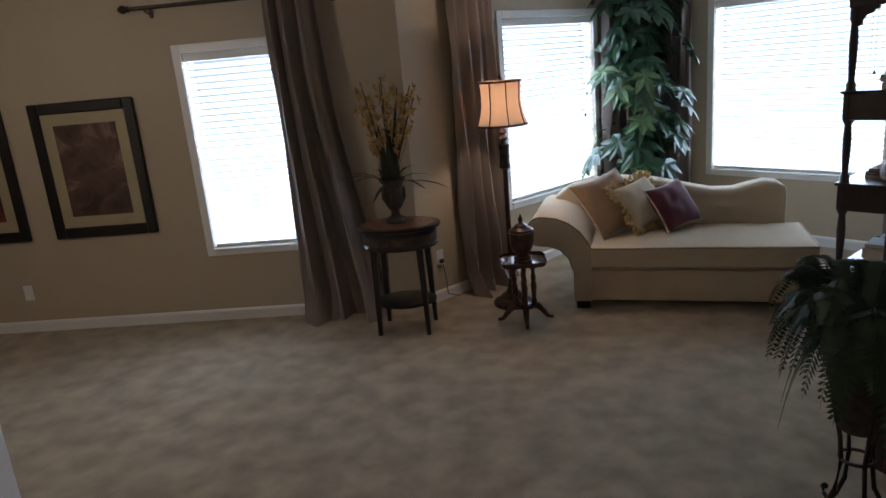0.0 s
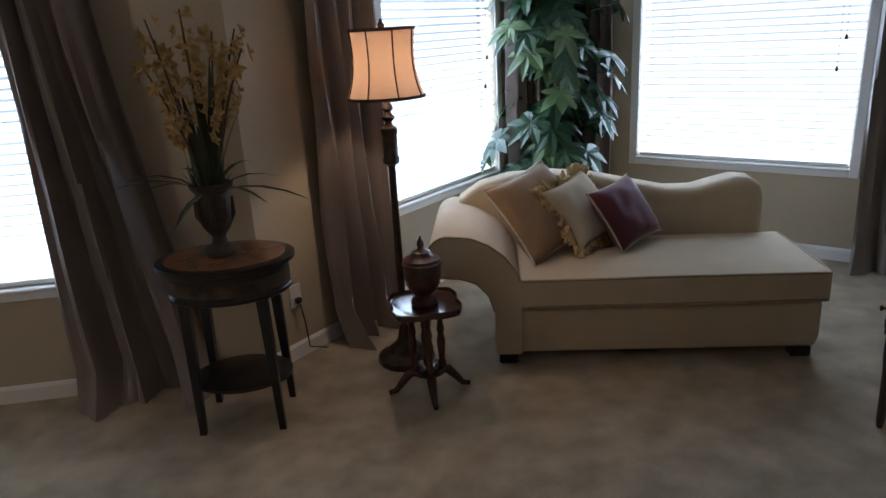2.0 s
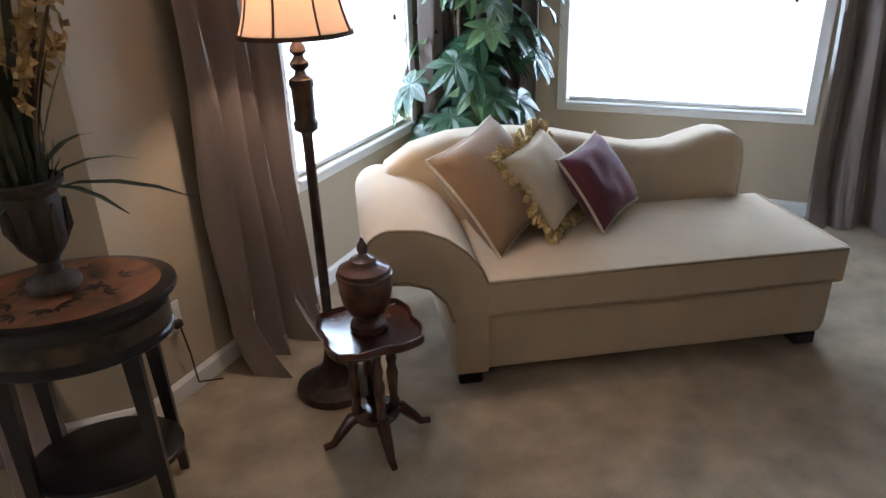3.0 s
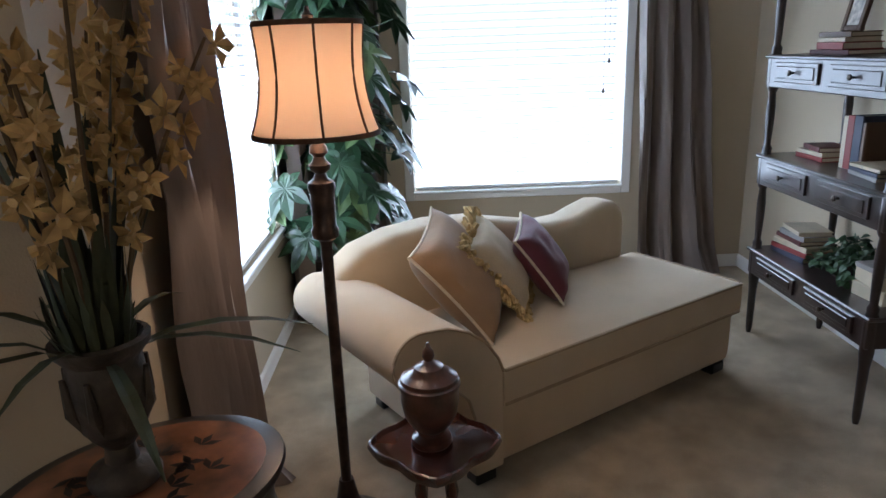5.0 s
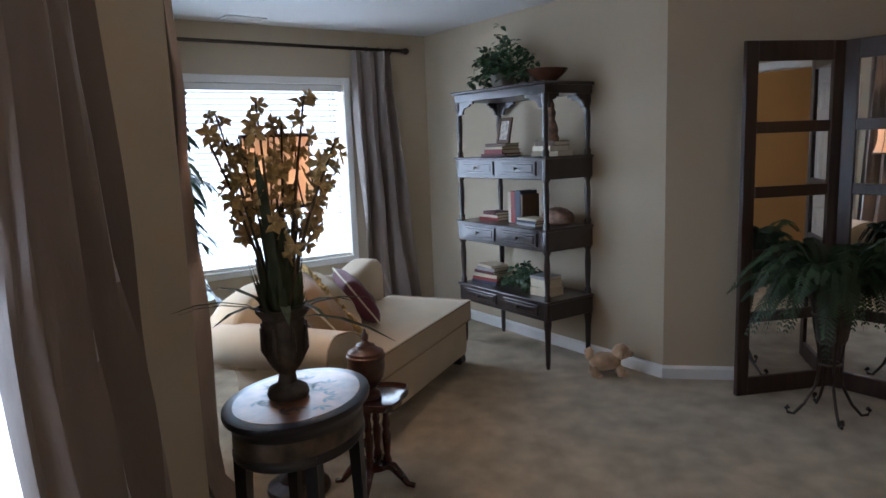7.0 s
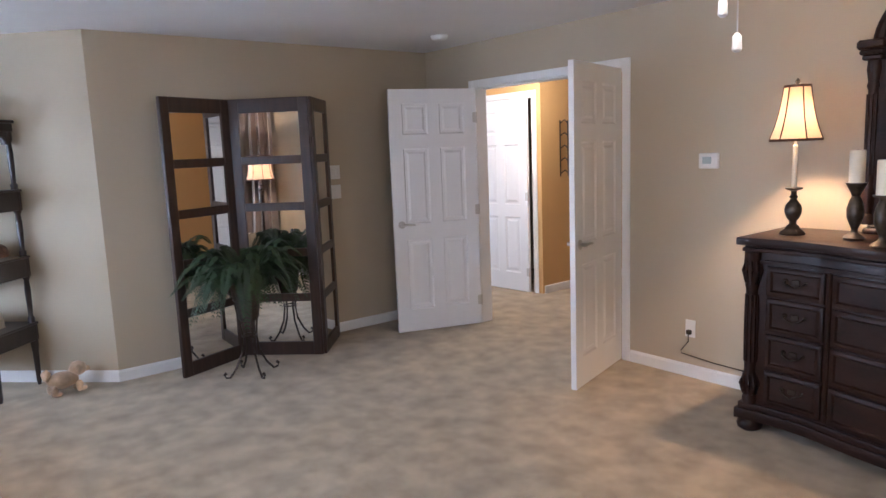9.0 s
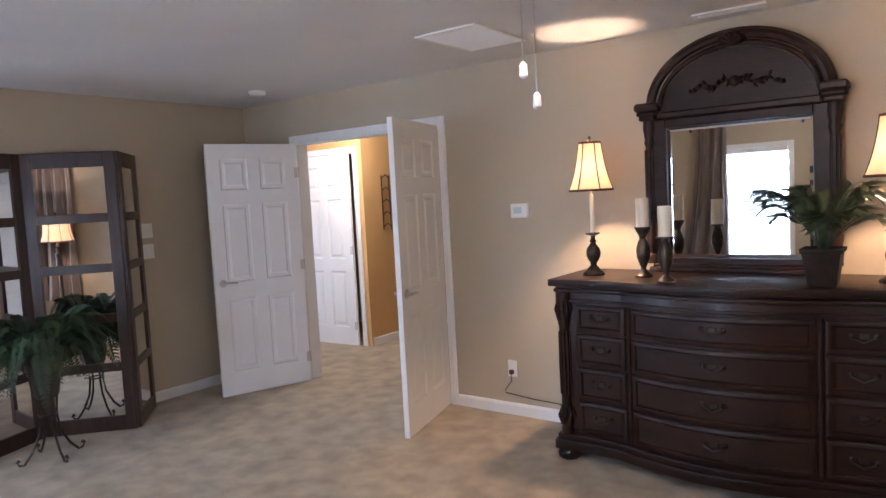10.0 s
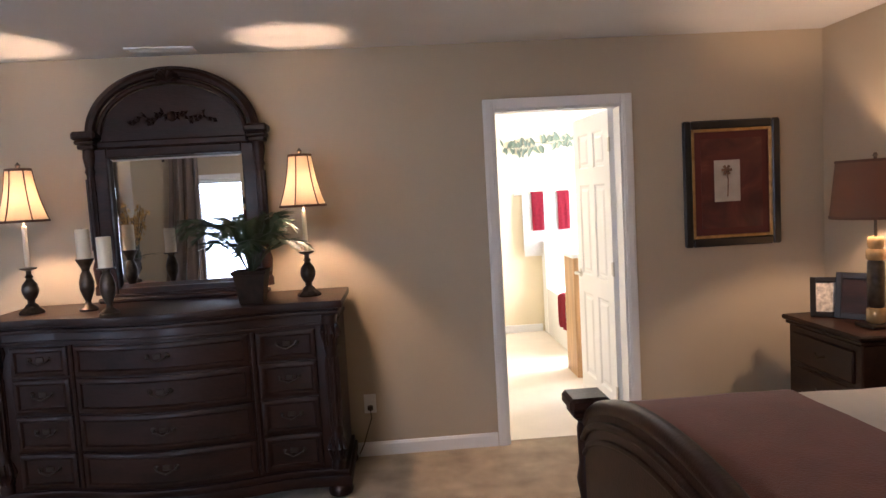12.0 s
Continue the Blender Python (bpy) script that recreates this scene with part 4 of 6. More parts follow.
lathe(bm, [(0.05, 0), (0.11, 0.02), (0.115, 0.05), (0.10, 0.085), (0.06, 0.11), (0.02, 0.12)], 20, sx=1.15, sy=0.75)
rock = part("decorative_box", bm, FIGURE, smooth=True)
rock.matrix_world = SHELF_M @ pose(0.33, -0.18, 0.9255)
tagged(rock, "rounded brown keepsake box on the etagere", "box")
BOWL = material("copper_glazed_bowl", (0.20, 0.09, 0.055), 0.25, metal=0.5, vary=0.4, scale=10)
bm = mesh()
lathe(bm, [(0.05, 0), (0.055, 0.01), (0.085, 0.035), (0.125, 0.07), (0.140, 0.092), (0.134, 0.093), (0.115, 0.07), (0.07, 0.035), (0.02, 0.02)], 32)
bowl = part("bowl", bm, BOWL, smooth=True)
bowl.matrix_world = SHELF_M @ pose(0.27, -0.21, 1.8505)
tagged(bowl, "copper-coloured glazed bowl on top of the etagere", "bowl")
IVY = material("ivy_leaf", (0.035, 0.075, 0.028), 0.5, vary=0.5, scale=8)
IVY_GREY = material("grey_green_leaf", (0.10, 0.13, 0.08), 0.6, vary=0.4, scale=8)


def build_ivy(m, spread, high, count, seed, leaf, pot_mat, label, pot_r=0.075, pot_h=0.13):
    random.seed(seed)
    root = thing("potted_ivy", m, label, "plant")
    bm = mesh()
    lathe(bm, [(pot_r * 0.7, 0), (pot_r * 0.78, 0.01), (pot_r, pot_h * 0.85), (pot_r * 1.06, pot_h * 0.9), (pot_r * 1.05, pot_h), (pot_r * 0.9, pot_h * 0.97)], 22)
    part("pot", bm, pot_mat, root, smooth=True)
    bm = mesh()
    for k in range(count):
        a, f = random.uniform(0, 6.3), random.random() ** 0.6
        c = Vector((math.cos(a) * spread * f, math.sin(a) * spread * 0.62 * f, pot_h + high * random.random() * (1.15 - 0.8 * f) - 0.06 * f))
        if k % 3 == 0:
            tube(bm, [(0, 0, pot_h * 0.95), (c.x * 0.5, c.y * 0.5, max(c.z, pot_h) + 0.02), c], 0.0018, 4)
        for q in range(3):
            d = Vector((random.uniform(-1, 1), random.uniform(-1, 1), random.uniform(-0.6, 0.5)))
            leaflet(bm, c + d * 0.01, d, Vector((random.uniform(-0.4, 0.4), random.uniform(-0.9, 0.1), 1)), random.uniform(0.03, 0.055), random.uniform(0.013, 0.022), 0.3)
    part("foliage", bm, leaf, root, "dense small leaves", kind="stuff")


build_ivy(SHELF_M @ pose(-0.19, -0.20, 1.8505), 0.31, 0.30, 230, 4, IVY, material("grey_stone_pot", (0.25, 0.23, 0.20), 0.8, vary=0.2, scale=20, bump=0.5), "bushy ivy in a grey pot on top of the etagere", 0.085, 0.11)
build_ivy(SHELF_M @ pose(0.04, -0.22, 0.4555), 0.20, 0.13, 110, 8, IVY, POT, "trailing ivy in a dark pot on the low shelf", 0.06, 0.07)

# ---- toy dog on the carpet ----
PLUSH = material("cream_ginger_plush", (0.60, 0.42, 0.27), 0.95, vary=0.5, scale=9, bump=1.0, bump_scale=120, sheen=0.3)
bm = mesh()
def blob(c, r, s=(1, 1, 1)):
    m = Matrix.Translation(c) @ Matrix.Diagonal((s[0] * r, s[1] * r, s[2] * r, 1))
    bmesh.ops.create_icosphere(bm, subdivisions=3, radius=1.0, matrix=m)
blob((0, 0, 0.085), 0.06, (1.45, 0.85, 0.85))
blob((0.085, 0.0, 0.135), 0.047, (1.0, 0.95, 0.95))
blob((0.128, 0.0, 0.122), 0.024, (1.1, 0.9, 0.75))
blob((-0.085, 0.0, 0.13), 0.026, (0.9, 0.8, 1.5))
for x, y in ((0.075, -0.03), (0.075, 0.03), (-0.06, -0.03), (-0.06, 0.03)):
    blob((x, y, 0.035), 0.018, (1.1, 1, 1.9))
    blob((x + 0.018, y, 0.013), 0.013, (1.8, 1.1, 0.95))
for y in (-0.042, 0.042):
    blob((0.075, y, 0.135), 0.016, (0.9, 0.6, 1.9))
for v in bm.verts:
    v.co += v.normal * 0.006 * noise.noise(v.co * 60)
    v.co.z = max(v.co.z, 0.0)
dog = part("toy_dog", bm, PLUSH, smooth=True)
dog.matrix_world = pose(2.13, 2.94, 0, 0, 0, -80) @ Matrix.Diagonal((1.18, 1.18, 1.15, 1))
tagged(dog, "cream and ginger plush toy dog on the carpet", "toy")

# ---- mirrored folding screen ----
def build_screen():
    feet = [Vector((1.845, 2.235, 0)), Vector((2.068, 1.66, 0)), Vector((1.637, 1.212, 0)), Vector((2.03, 0.86, 0))]
    H, T = 1.97, 0.032
    root = thing("folding_screen", pose(1.85, 1.55, 0), "dark walnut three-panel folding screen with mirror panes", "screen")
    inv = root.matrix_world.inverted()
    for a, b in zip(feet, feet[1:]):
        d = (b - a).normalized()
        w = (b - a).length - 0.012
        m = inv @ Matrix(((d.x, -d.y, 0, a.x + d.x * 0.006), (d.y, d.x, 0, a.y + d.y * 0.006), (0, 0, 1, 0), (0, 0, 0, 1)))
        bm = mesh()
        st, rail = 0.075, 0.062
        box(bm, 0, -T / 2, 0, st, T / 2, H, 0.004, m)
        box(bm, w - st, -T / 2, 0, w, T / 2, H, 0.004, m)
        zs = [0.0, 0.105] + [0.105 + (H - 0.21) * k / 5 for k in range(1, 5)] + [H - 0.105, H]
        box(bm, st, -T / 2, 0, w - st, T / 2, 0.105, 0.004, m)
        box(bm, st, -T / 2, H - 0.105, w - st, T / 2, H, 0.004, m)
        for k in range(1, 5):
            z = 0.105 + (H - 0.21) * k / 5
            box(bm, st, -T / 2, z - rail / 2, w - st, T / 2, z + rail / 2, 0.004, m)
        panel = part("panel_frame", bm, SCREEN_WOOD, root)
        for k in range(5):
            z0, z1 = 0.105 + (H - 0.21) * k / 5, 0.105 + (H - 0.21) * (k + 1) / 5
            bm = mesh()
            box(bm, st - 0.006, -0.004, z0, w - st + 0.006, 0.004, z1, 0, m)
            part("mirror_pane", bm, MIRROR, panel, "silvered mirror glass")
    for p in feet[1:3]:
        for z in (0.35, 1.0, 1.65):
            bm = mesh()
            lathe(bm, [(0.006, z - 0.03), (0.007, z), (0.006, z + 0.03)], 8, inv @ Matrix.Translation(p))
            part("hinge", bm, METAL_DARK, root, smooth=True)


build_screen()

# ---- fern on an iron stand ----
FERN = material("fern_frond", (0.030, 0.060, 0.022), 0.6, vary=0.5, scale=7)


def build_fern():
    random.seed(31)
    root = thing("fern_stand", pose(1.58, 1.83, 0), "arching green fern in a dark pot on a scrolled iron stand", "plant")
    for k in range(4):
        a = radians(90 * k + 90)
        c, s = math.cos(a), math.sin(a)
        bm = mesh()
        pts = [(0.09, 0.56), (0.085, 0.50), (0.06, 0.38), (0.05, 0.28), (0.065, 0.17), (0.115, 0.07), (0.165, 0.012), (0.195, 0.018), (0.205, 0.040), (0.190, 0.052)]
        tube(bm, [(r * c, r * s, z) for r, z in pts], [0.008] * 8 + [0.010, 0.012], 8)
        part("leg", bm, METAL_DARK, root, smooth=True)
    for z, r in ((0.555, 0.093), (0.29, 0.052)):
        bm = mesh()
        tube(bm, [(r * math.cos(t), r * math.sin(t), z) for t in (2 * math.pi * q / 20 for q in range(21))], 0.006, 6)
        part("ring", bm, METAL_DARK, root, smooth=True)
    bm = mesh()
    lathe(bm, [(0.06, 0.40), (0.075, 0.42), (0.088, 0.52), (0.105, 0.62), (0.125, 0.66), (0.122, 0.675), (0.10, 0.665)], 22)
    part("pot", bm, POT, root, smooth=True)
    for k in range(92):
        a = k * 2.39996 + random.uniform(-0.2, 0.2)
        reach, rise, drop = random.uniform(0.22, 0.49), random.uniform(0.14, 0.38), random.uniform(0.12, 0.48)
        pts = []
        for q in range(9):
            f = q / 8
            pts.append(Vector(((0.04 + reach * f ** 0.85) * 0.5 * math.cos(a), (0.04 + reach * f ** 0.85) * math.sin(a), 0.665 + rise * math.sin(min(1, f * 1.25) * math.pi / 2) - drop * f ** 2.6)))
        bm = mesh()
        tube(bm, pts, [0.0028 - 0.0022 * q / 8 for q in range(9)], 4)
        for q in range(34):
            f = 0.10 + 0.88 * q / 34
            i = min(7, int(f * 8))
            c = pts[i].lerp(pts[i + 1], f * 8 - i)
            d = (pts[i + 1] - pts[i]).normalized()
            s = d.cross(Vector((0, 0, 1))).normalized()
            L = 0.064 * math.sin(math.pi * (0.12 + 0.85 * f)) + 0.006
            for sg in (-1, 1):
                e = c + s * sg * L + d * L * 0.35 - Vector((0, 0, L * 0.35))
                quads(bm, [c, c.lerp(e, 0.45) + d * 0.008, e, c.lerp(e, 0.45) - d * 0.008], [(0, 1, 2, 3)])
        part("frond", bm, FERN, root)


build_fern()


# ---- doors ----
def build_leaf(name, m, width, height, mat, handle_side, label, lever=True):
    """A six-panel leaf, hinged at x = 0; both faces moulded."""
    root = thing(name, m, label, "door", kind="structure")
    T, zb = 0.035, 0.010
    st, mid = 0.105, 0.10
    cols = [(st, width / 2 - mid / 2), (width / 2 + mid / 2, width - st)]
    rows = [(0.20, 0.80), (0.93, 1.56), (1.67, height - 0.115)]
    xs = [0, cols[0][0], cols[0][1], cols[1][0], cols[1][1], width]
    zs = [zb, rows[0][0], rows[0][1], rows[1][0], rows[1][1], rows[2][0], rows[2][1], height]
    bm = mesh()
    for i in range(5):
        for j in range(7):
            if not (i in (1, 3) and j in (1, 3, 5)):
                box(bm, xs[i], -T / 2, zs[j], xs[i + 1], T / 2, zs[j + 1])
    bmesh.ops.remove_doubles(bm, verts=bm.verts, dist=1e-5)
    part("slab", bm, mat, root)
    for c0, c1 in cols:
        for r0, r1 in rows:
            bm = mesh()
            rings = []
            for sg in (-1, 1):
                for inset, y in ((0.0, T / 2 - 0.001), (0.012, T / 2 - 0.010), (0.030, T / 2 - 0.010), (0.048, T / 2 - 0.003)):
                    rings.append([bm.verts.new((x, sg * y, z)) for x, z in ((c0 + inset, r0 + inset), (c1 - inset, r0 + inset), (c1 - inset, r1 - inset), (c0 + inset, r1 - inset))])
                for a, b in zip(rings[-4:], rings[-3:]):
                    for k in range(4):
                        bm.faces.new((a[k], a[(k + 1) % 4], b[(k + 1) % 4], b[k]))
                bm.faces.new(rings[-1])
            for k in range(4):
                bm.faces.new((rings[0][k], rings[4][k], rings[4][(k + 1) % 4], rings[0][(k + 1) % 4]))
            bmesh.ops.recalc_face_normals(bm, faces=bm.faces)
            part("panel", bm, mat, root)
    for sg in (-1, 1):
        bm = mesh()
        x, z = width - 0.065, 0.93
        lathe(bm, [(0.031, 0), (0.031, 0.006), (0.012, 0.010), (0.011, 0.038), (0.014, 0.045)], 18, pose(x, sg * T / 2, z, -90 * sg))
        if lever:
            tube(bm, [(x, sg * (T / 2 + 0.042), z), (x - 0.05, sg * (T / 2 + 0.046), z + 0.002), (x - 0.105, sg * (T / 2 + 0.040), z - 0.004)], [0.010, 0.009, 0.007], 8)
        else:
            lathe(bm, [(0.012, 0.04), (0.024, 0.05), (0.026, 0.062), (0.014, 0.070)], 16, pose(x, sg * T / 2, z, -90 * sg))
        part("handle", bm, NICKEL, root, smooth=True)
    for z in (0.22, 1.02, 1.80):
        bm = mesh()
        lathe(bm, [(0.007, z - 0.045), (0.007, z + 0.045)], 8, Matrix.Translation((-0.006, handle_side * T / 2, 0)))
        box(bm, 0.0, handle_side * T / 2 - 0.001, z - 0.042, 0.028, handle_side * T / 2 + 0.0015, z + 0.042)
        part("hinge", bm, NICKEL, root)
    return root


def hinge_pose(hx, hy, fx, fy):
    return pose(hx, hy, 0, 0, 0, math.degrees(math.atan2(fy - hy, fx - hx)))


build_leaf("door_1", hinge_pose(1.435, -0.245, 1.70, 0.49), 0.755, 2.04, DOOR_PAINT, 1, "open white six-panel bedroom door leaf")
build_leaf("door_2", hinge_pose(-0.050, -0.245, -0.270, 0.56), 0.755, 2.04, DOOR_PAINT, -1, "open white six-panel bedroom door leaf")
build_leaf("door_3", hinge_pose(-4.675, -0.41, -4.645, -1.15), 0.73, 2.02, DOOR_PAINT, 1, "open white six-panel bathroom door")
build_leaf("door_4", hinge_pose(1.985, -1.445, 2.72, -1.40), 0.735, 2.02, DOOR_PAINT, 1, "white six-panel hall closet door, ajar", lever=False)


def build_door_case(name, x0, x1, z1, y_in, y_out, label, both=True):
    """Jamb lining and casing round a doorway in a wall that runs along x."""
    root = thing(name, Matrix(), label, "door frame", kind="structure")
    bm = mesh()
    t = 0.016
    box(bm, x0 + 0.0005, y_out, 0, x0 + t, y_in, z1 - t, 0.002)
    box(bm, x1 - t, y_out, 0, x1 - 0.0005, y_in, z1 - t, 0.002)
    box(bm, x0 + 0.0005, y_out, z1 - t, x1 - 0.0005, y_in, z1 - 0.0005, 0.002)
    part("jamb", bm, TRIM, root)
    for y0, y1 in ((y_in + 0.0005, y_in + 0.016), (y_out - 0.016, y_out - 0.0005)):
        bm = mesh()
        c = 0.058
        for a, b, lo, hi in ((x0 - c, x0 + 0.004, 0, z1 + c), (x1 - 0.004, x1 + c, 0, z1 + c), (x0 + 0.004, x1 - 0.004, z1 - 0.004, z1 + c)):
            box(bm, a, y0, lo, b, y1, hi, 0.004)
            box(bm, a + 0.012, y0 - (0.004 if y0 < y_in else 0), lo, b - 0.012, y1 + (0.004 if y0 >= y_in else 0), hi - (0.012 if hi > lo + 0.2 else 0), 0.003)
        part("casing", bm, TRIM, root)


build_door_case("door_frame_1", -0.07, 1.46, 2.05, -0.27, -0.39, "white painted casing of the double doorway")
build_door_case("door_frame_2", -4.70, -3.92, 2.03, -0.27, -0.39, "white painted casing of the bathroom doorway")


# ---- hall beyond the double doors ----
def plain_wall(name, x0, y0, x1, y1, mat, label, z0=0.0, z1=HIGH):
    bm = mesh()
    box(bm, x0, y0, z0, x1, y1, z1)
    return tagged(part(name, bm, mat), label, "wall", kind="structure")


bm = mesh()
box(bm, -1.0, -4.2, -0.1, 4.2, -0.3305, 0.0)
tagged(part("floor_hall", bm, CARPET), "beige hall carpet", "floor", kind="structure")
bm = mesh()
box(bm, -1.0, -4.2, HIGH, 4.2, -0.3905, HIGH + 0.1)
tagged(part("ceiling_hall", bm, CEILING), "white hall ceiling", "ceiling", kind="structure")
bm = mesh()
box(bm, 1.85, -1.62, 0, 1.96, -1.50, HIGH)
box(bm, 2.73, -1.62, 0, 4.2, -1.50, HIGH)
box(bm, 1.96, -1.62, 2.04, 2.73, -1.50, HIGH)
tagged(part("wall_hall_closet", bm, HALL_PAINT), "amber painted hall wall with a door", "wall", kind="structure")
build_door_case("door_frame_3", 1.96, 2.73, 2.04, -1.50, -1.62, "white painted casing of the hall door")
plain_wall("wall_hall_side", 1.85, -4.2, 1.97, -1.6205, HALL_PAINT, "amber painted hall wall")
plain_wall("wall_closet_back", 1.9705, -2.6, 4.2, -2.5, CREAM_PAINT, "pale closet back wall")
plain_wall("wall_hall_end", -1.0, -4.3, 4.2, -4.2005, HALL_PAINT, "amber painted hall end wall")
plain_wall("wall_hall_west", -1.1, -4.2, -1.0005, -0.3905, HALL_PAINT, "amber painted hall wall")
plain_wall("wall_hall_east", 4.2005, -4.2, 4.3, -0.3905, HALL_PAINT, "amber painted hall wall")
bm = mesh()
box(bm, 1.832, -4.2, 0, 1.8495, -1.52, 0.083, 0.004)
tagged(part("baseboard", bm, TRIM), "white painted hall baseboard", "baseboard", kind="structure")
root = thing("wall_hanging", pose(1.849, -1.84, 1.21, 0, 0, -90), "tall narrow dark wall hanging in the hall", "wall decor")
bm = mesh()
for x in (-0.06, 0.06):
    tube(bm, [(x, -0.012, 0), (x, -0.012, 0.58)], 0.007, 6)
for k in range(5):
    tube(bm, [(-0.06, -0.012, 0.03 + 0.13 * k), (0, -0.02, 0.065 + 0.13 * k), (0.06, -0.012, 0.03 + 0.13 * k)], 0.006, 6)
part("ironwork", bm, METAL_DARK, root, smooth=True)
# unseen fixture, added to light the hall and its closet door
root = thing("hall_ceiling_light", pose(1.55, -0.90, HIGH), "unseen flush ceiling light added to brighten the hall", "ceiling light")
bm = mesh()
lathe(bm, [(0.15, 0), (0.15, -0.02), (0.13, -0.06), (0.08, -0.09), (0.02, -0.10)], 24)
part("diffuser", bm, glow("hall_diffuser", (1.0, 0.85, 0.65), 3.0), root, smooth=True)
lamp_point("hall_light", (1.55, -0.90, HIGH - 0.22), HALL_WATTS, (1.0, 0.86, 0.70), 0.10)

# ---- bathroom ----
bm = mesh()
box(bm, -7.0, -3.6, -0.1, -3.2, -0.3305, 0.002)
tagged(part("floor_bath", bm, BATH_TILE), "pale vinyl bathroom floor", "floor", kind="structure")
bm = mesh()
box(bm, -7.0, -3.6, HIGH, -3.2, -0.3905, HIGH + 0.1)
tagged(part("ceiling_bath", bm, CEILING), "white bathroom ceiling", "ceiling", kind="structure")
plain_wall("wall_bath_far", -7.0, -3.7, -3.2, -3.55, CREAM_PAINT, "cream painted bathroom wall")
plain_wall("wall_bath_side", -3.3, -3.55, -3.2, -0.3905, CREAM_PAINT, "cream painted bathroom wall")
# unseen wall and opening, added to carry the area lamp that brightens the bathroom
bm = mesh()
box(bm, -6.45, -3.55, 0, -6.35, -0.3905, 0.95)
box(bm, -6.45, -3.55, 2.1, -6.35, -0.3905, HIGH)
box(bm, -6.45, -3.55, 0.95, -6.35, -3.2, 2.1)
box(bm, -6.45, -1.6, 0.95, -6.35, -0.3905, 2.1)
tagged(part("wall_bath_window", bm, CREAM_PAINT), "cream painted bathroom wall with a window", "wall", kind="structure")
lamp_area("bath_daylight", Matrix.Translation((-6.42, -2.4, 1.52)) @ pose(0, 0, 0, 0, -90, 0), 1.15, 1.6, BATH_WATTS, (1.0, 0.97, 0.92))
bm = mesh()
box(bm, -4.84, -3.549, 0.0025, -3.301, -3.535, 0.085, 0.003)
tagged(part("baseboard", bm, TRIM), "white bathroom baseboard", "baseboard", kind="structure")
TUB = material("white_acrylic", (0.82, 0.82, 0.80), 0.2, vary=0.01)
root = thing("bathtub", pose(-5.6, -2.9, 0.002), "white acrylic bathtub in a tiled deck", "bathtub")
bm = mesh()
prism(bm, [(-0.74, 0), (0.74, 0), (0.74, 0.50), (0.62, 0.52), (0.55, 0.30), (0.45, 0.16), (-0.45, 0.16), (-0.55, 0.30), (-0.62, 0.52), (-0.74, 0.50)], -0.45, 0.55)
part("deck", soften(bm, 0.012, 2), TUB, root, smooth=True)
bm = mesh()
box(bm, -0.74, -0.638, 0, 0.74, -0.4505, 1.0, 0.004)
part("surround", bm, TUB, root)
TOWEL_RED, TOWEL_WHITE = material("red_terry", (0.30, 0.012, 0.03), 0.95, vary=0.15, scale=40, bump=0.8), material("white_terry", (0.80, 0.78, 0.74), 0.95, vary=0.04, scale=40, bump=0.8)


def build_towel(m, w, drop_front, drop_back, mat, label, thick=0.012):
    """A towel folded over a bar or edge that runs along x."""
    path = [(-0.022, -drop_front), (-0.024, -drop_front * 0.5), (-0.021, -0.02), (-0.012, 0.010), (0.0, 0.016), (0.012, 0.010), (0.021, -0.02), (0.022, -drop_back)]
    bm, n, rows = mesh(), 8, []
    for i in range(n + 1):
        x = -w / 2 + w * i / n
        rows.append([bm.verts.new((x, y - 0.004 * math.sin(i * 1.7 + z * 9) * min(1, -z * 5 if z < 0 else 0), z)) for y, z in path])
    for a, b in zip(rows, rows[1:]):
        for k in range(len(path) - 1):
            bm.faces.new((a[k], b[k], b[k + 1], a[k + 1]))
    r = bmesh.ops.solidify(bm, geom=bm.faces[:], thickness=-thick)
    ob = part("towel", bm, mat, smooth=True)
    ob.matrix_world = m
    return tagged(ob, label, "towel")


root = thing("towel_bar", pose(-4.92, -3.55, 1.50, 0, 0, 180), "chrome towel bar on the bathroom wall", "towel bar")
bm = mesh()
tube(bm, [(-0.34, -0.075, 0), (0, -0.075, 0), (0.34, -0.075, 0)], 0.008, 8)
for x in (-0.33, 0.33):
    tube(bm, [(x, -0.001, 0), (x, -0.075, 0)], 0.010, 8)
part("bar", bm, NICKEL, root, smooth=True)
build_towel(pose(-4.93, -3.475, 1.50, 0, 0, 180), 0.54, 0.66, 0.60, TOWEL_WHITE, "white terry towel hung over the bar")
for x in (-4.82, -5.10):
    build_towel(pose(x, -3.475, 1.514, 0, 0, 180), 0.13, 0.40, 0.30, TOWEL_RED, "small red terry towel over the white towel", 0.010).scale = (1, 1.75, 1)
build_towel(pose(-4.895, -2.62, 0.512, 0, 0, 90), 0.32, 0.30, 0.22, TOWEL_RED, "red terry towel draped over the tub deck", 0.012).scale = (1, 2.6, 1)
root = thing("leaf_wall_decor", pose(-4.90, -3.545, 2.03, 0, 0, 180), "painted olive-branch decoration high on the bathroom wall", "wall decor")
random.seed(8)
bm = mesh()
tube(bm, [(-0.40, -0.008, -0.03), (-0.1, -0.008, 0.03), (0.15, -0.008, 0.0), (0.40, -0.008, 0.05)], 0.005, 5)
for k in range(60):
    x = -0.40 + 0.8 * k / 60
    c = Vector((x, -0.010, 0.03 * math.sin(x * 7)))
    d = Vector((random.uniform(-0.6, 0.9), -0.05, random.choice((-1, 1)) * random.uniform(0.5, 1)))
    leaflet(bm, c, d, Vector((0, -1, 0)), random.uniform(0.06, 0.13), random.uniform(0.012, 0.02), 0.0)
part("branch", bm, IVY_GREY, root)
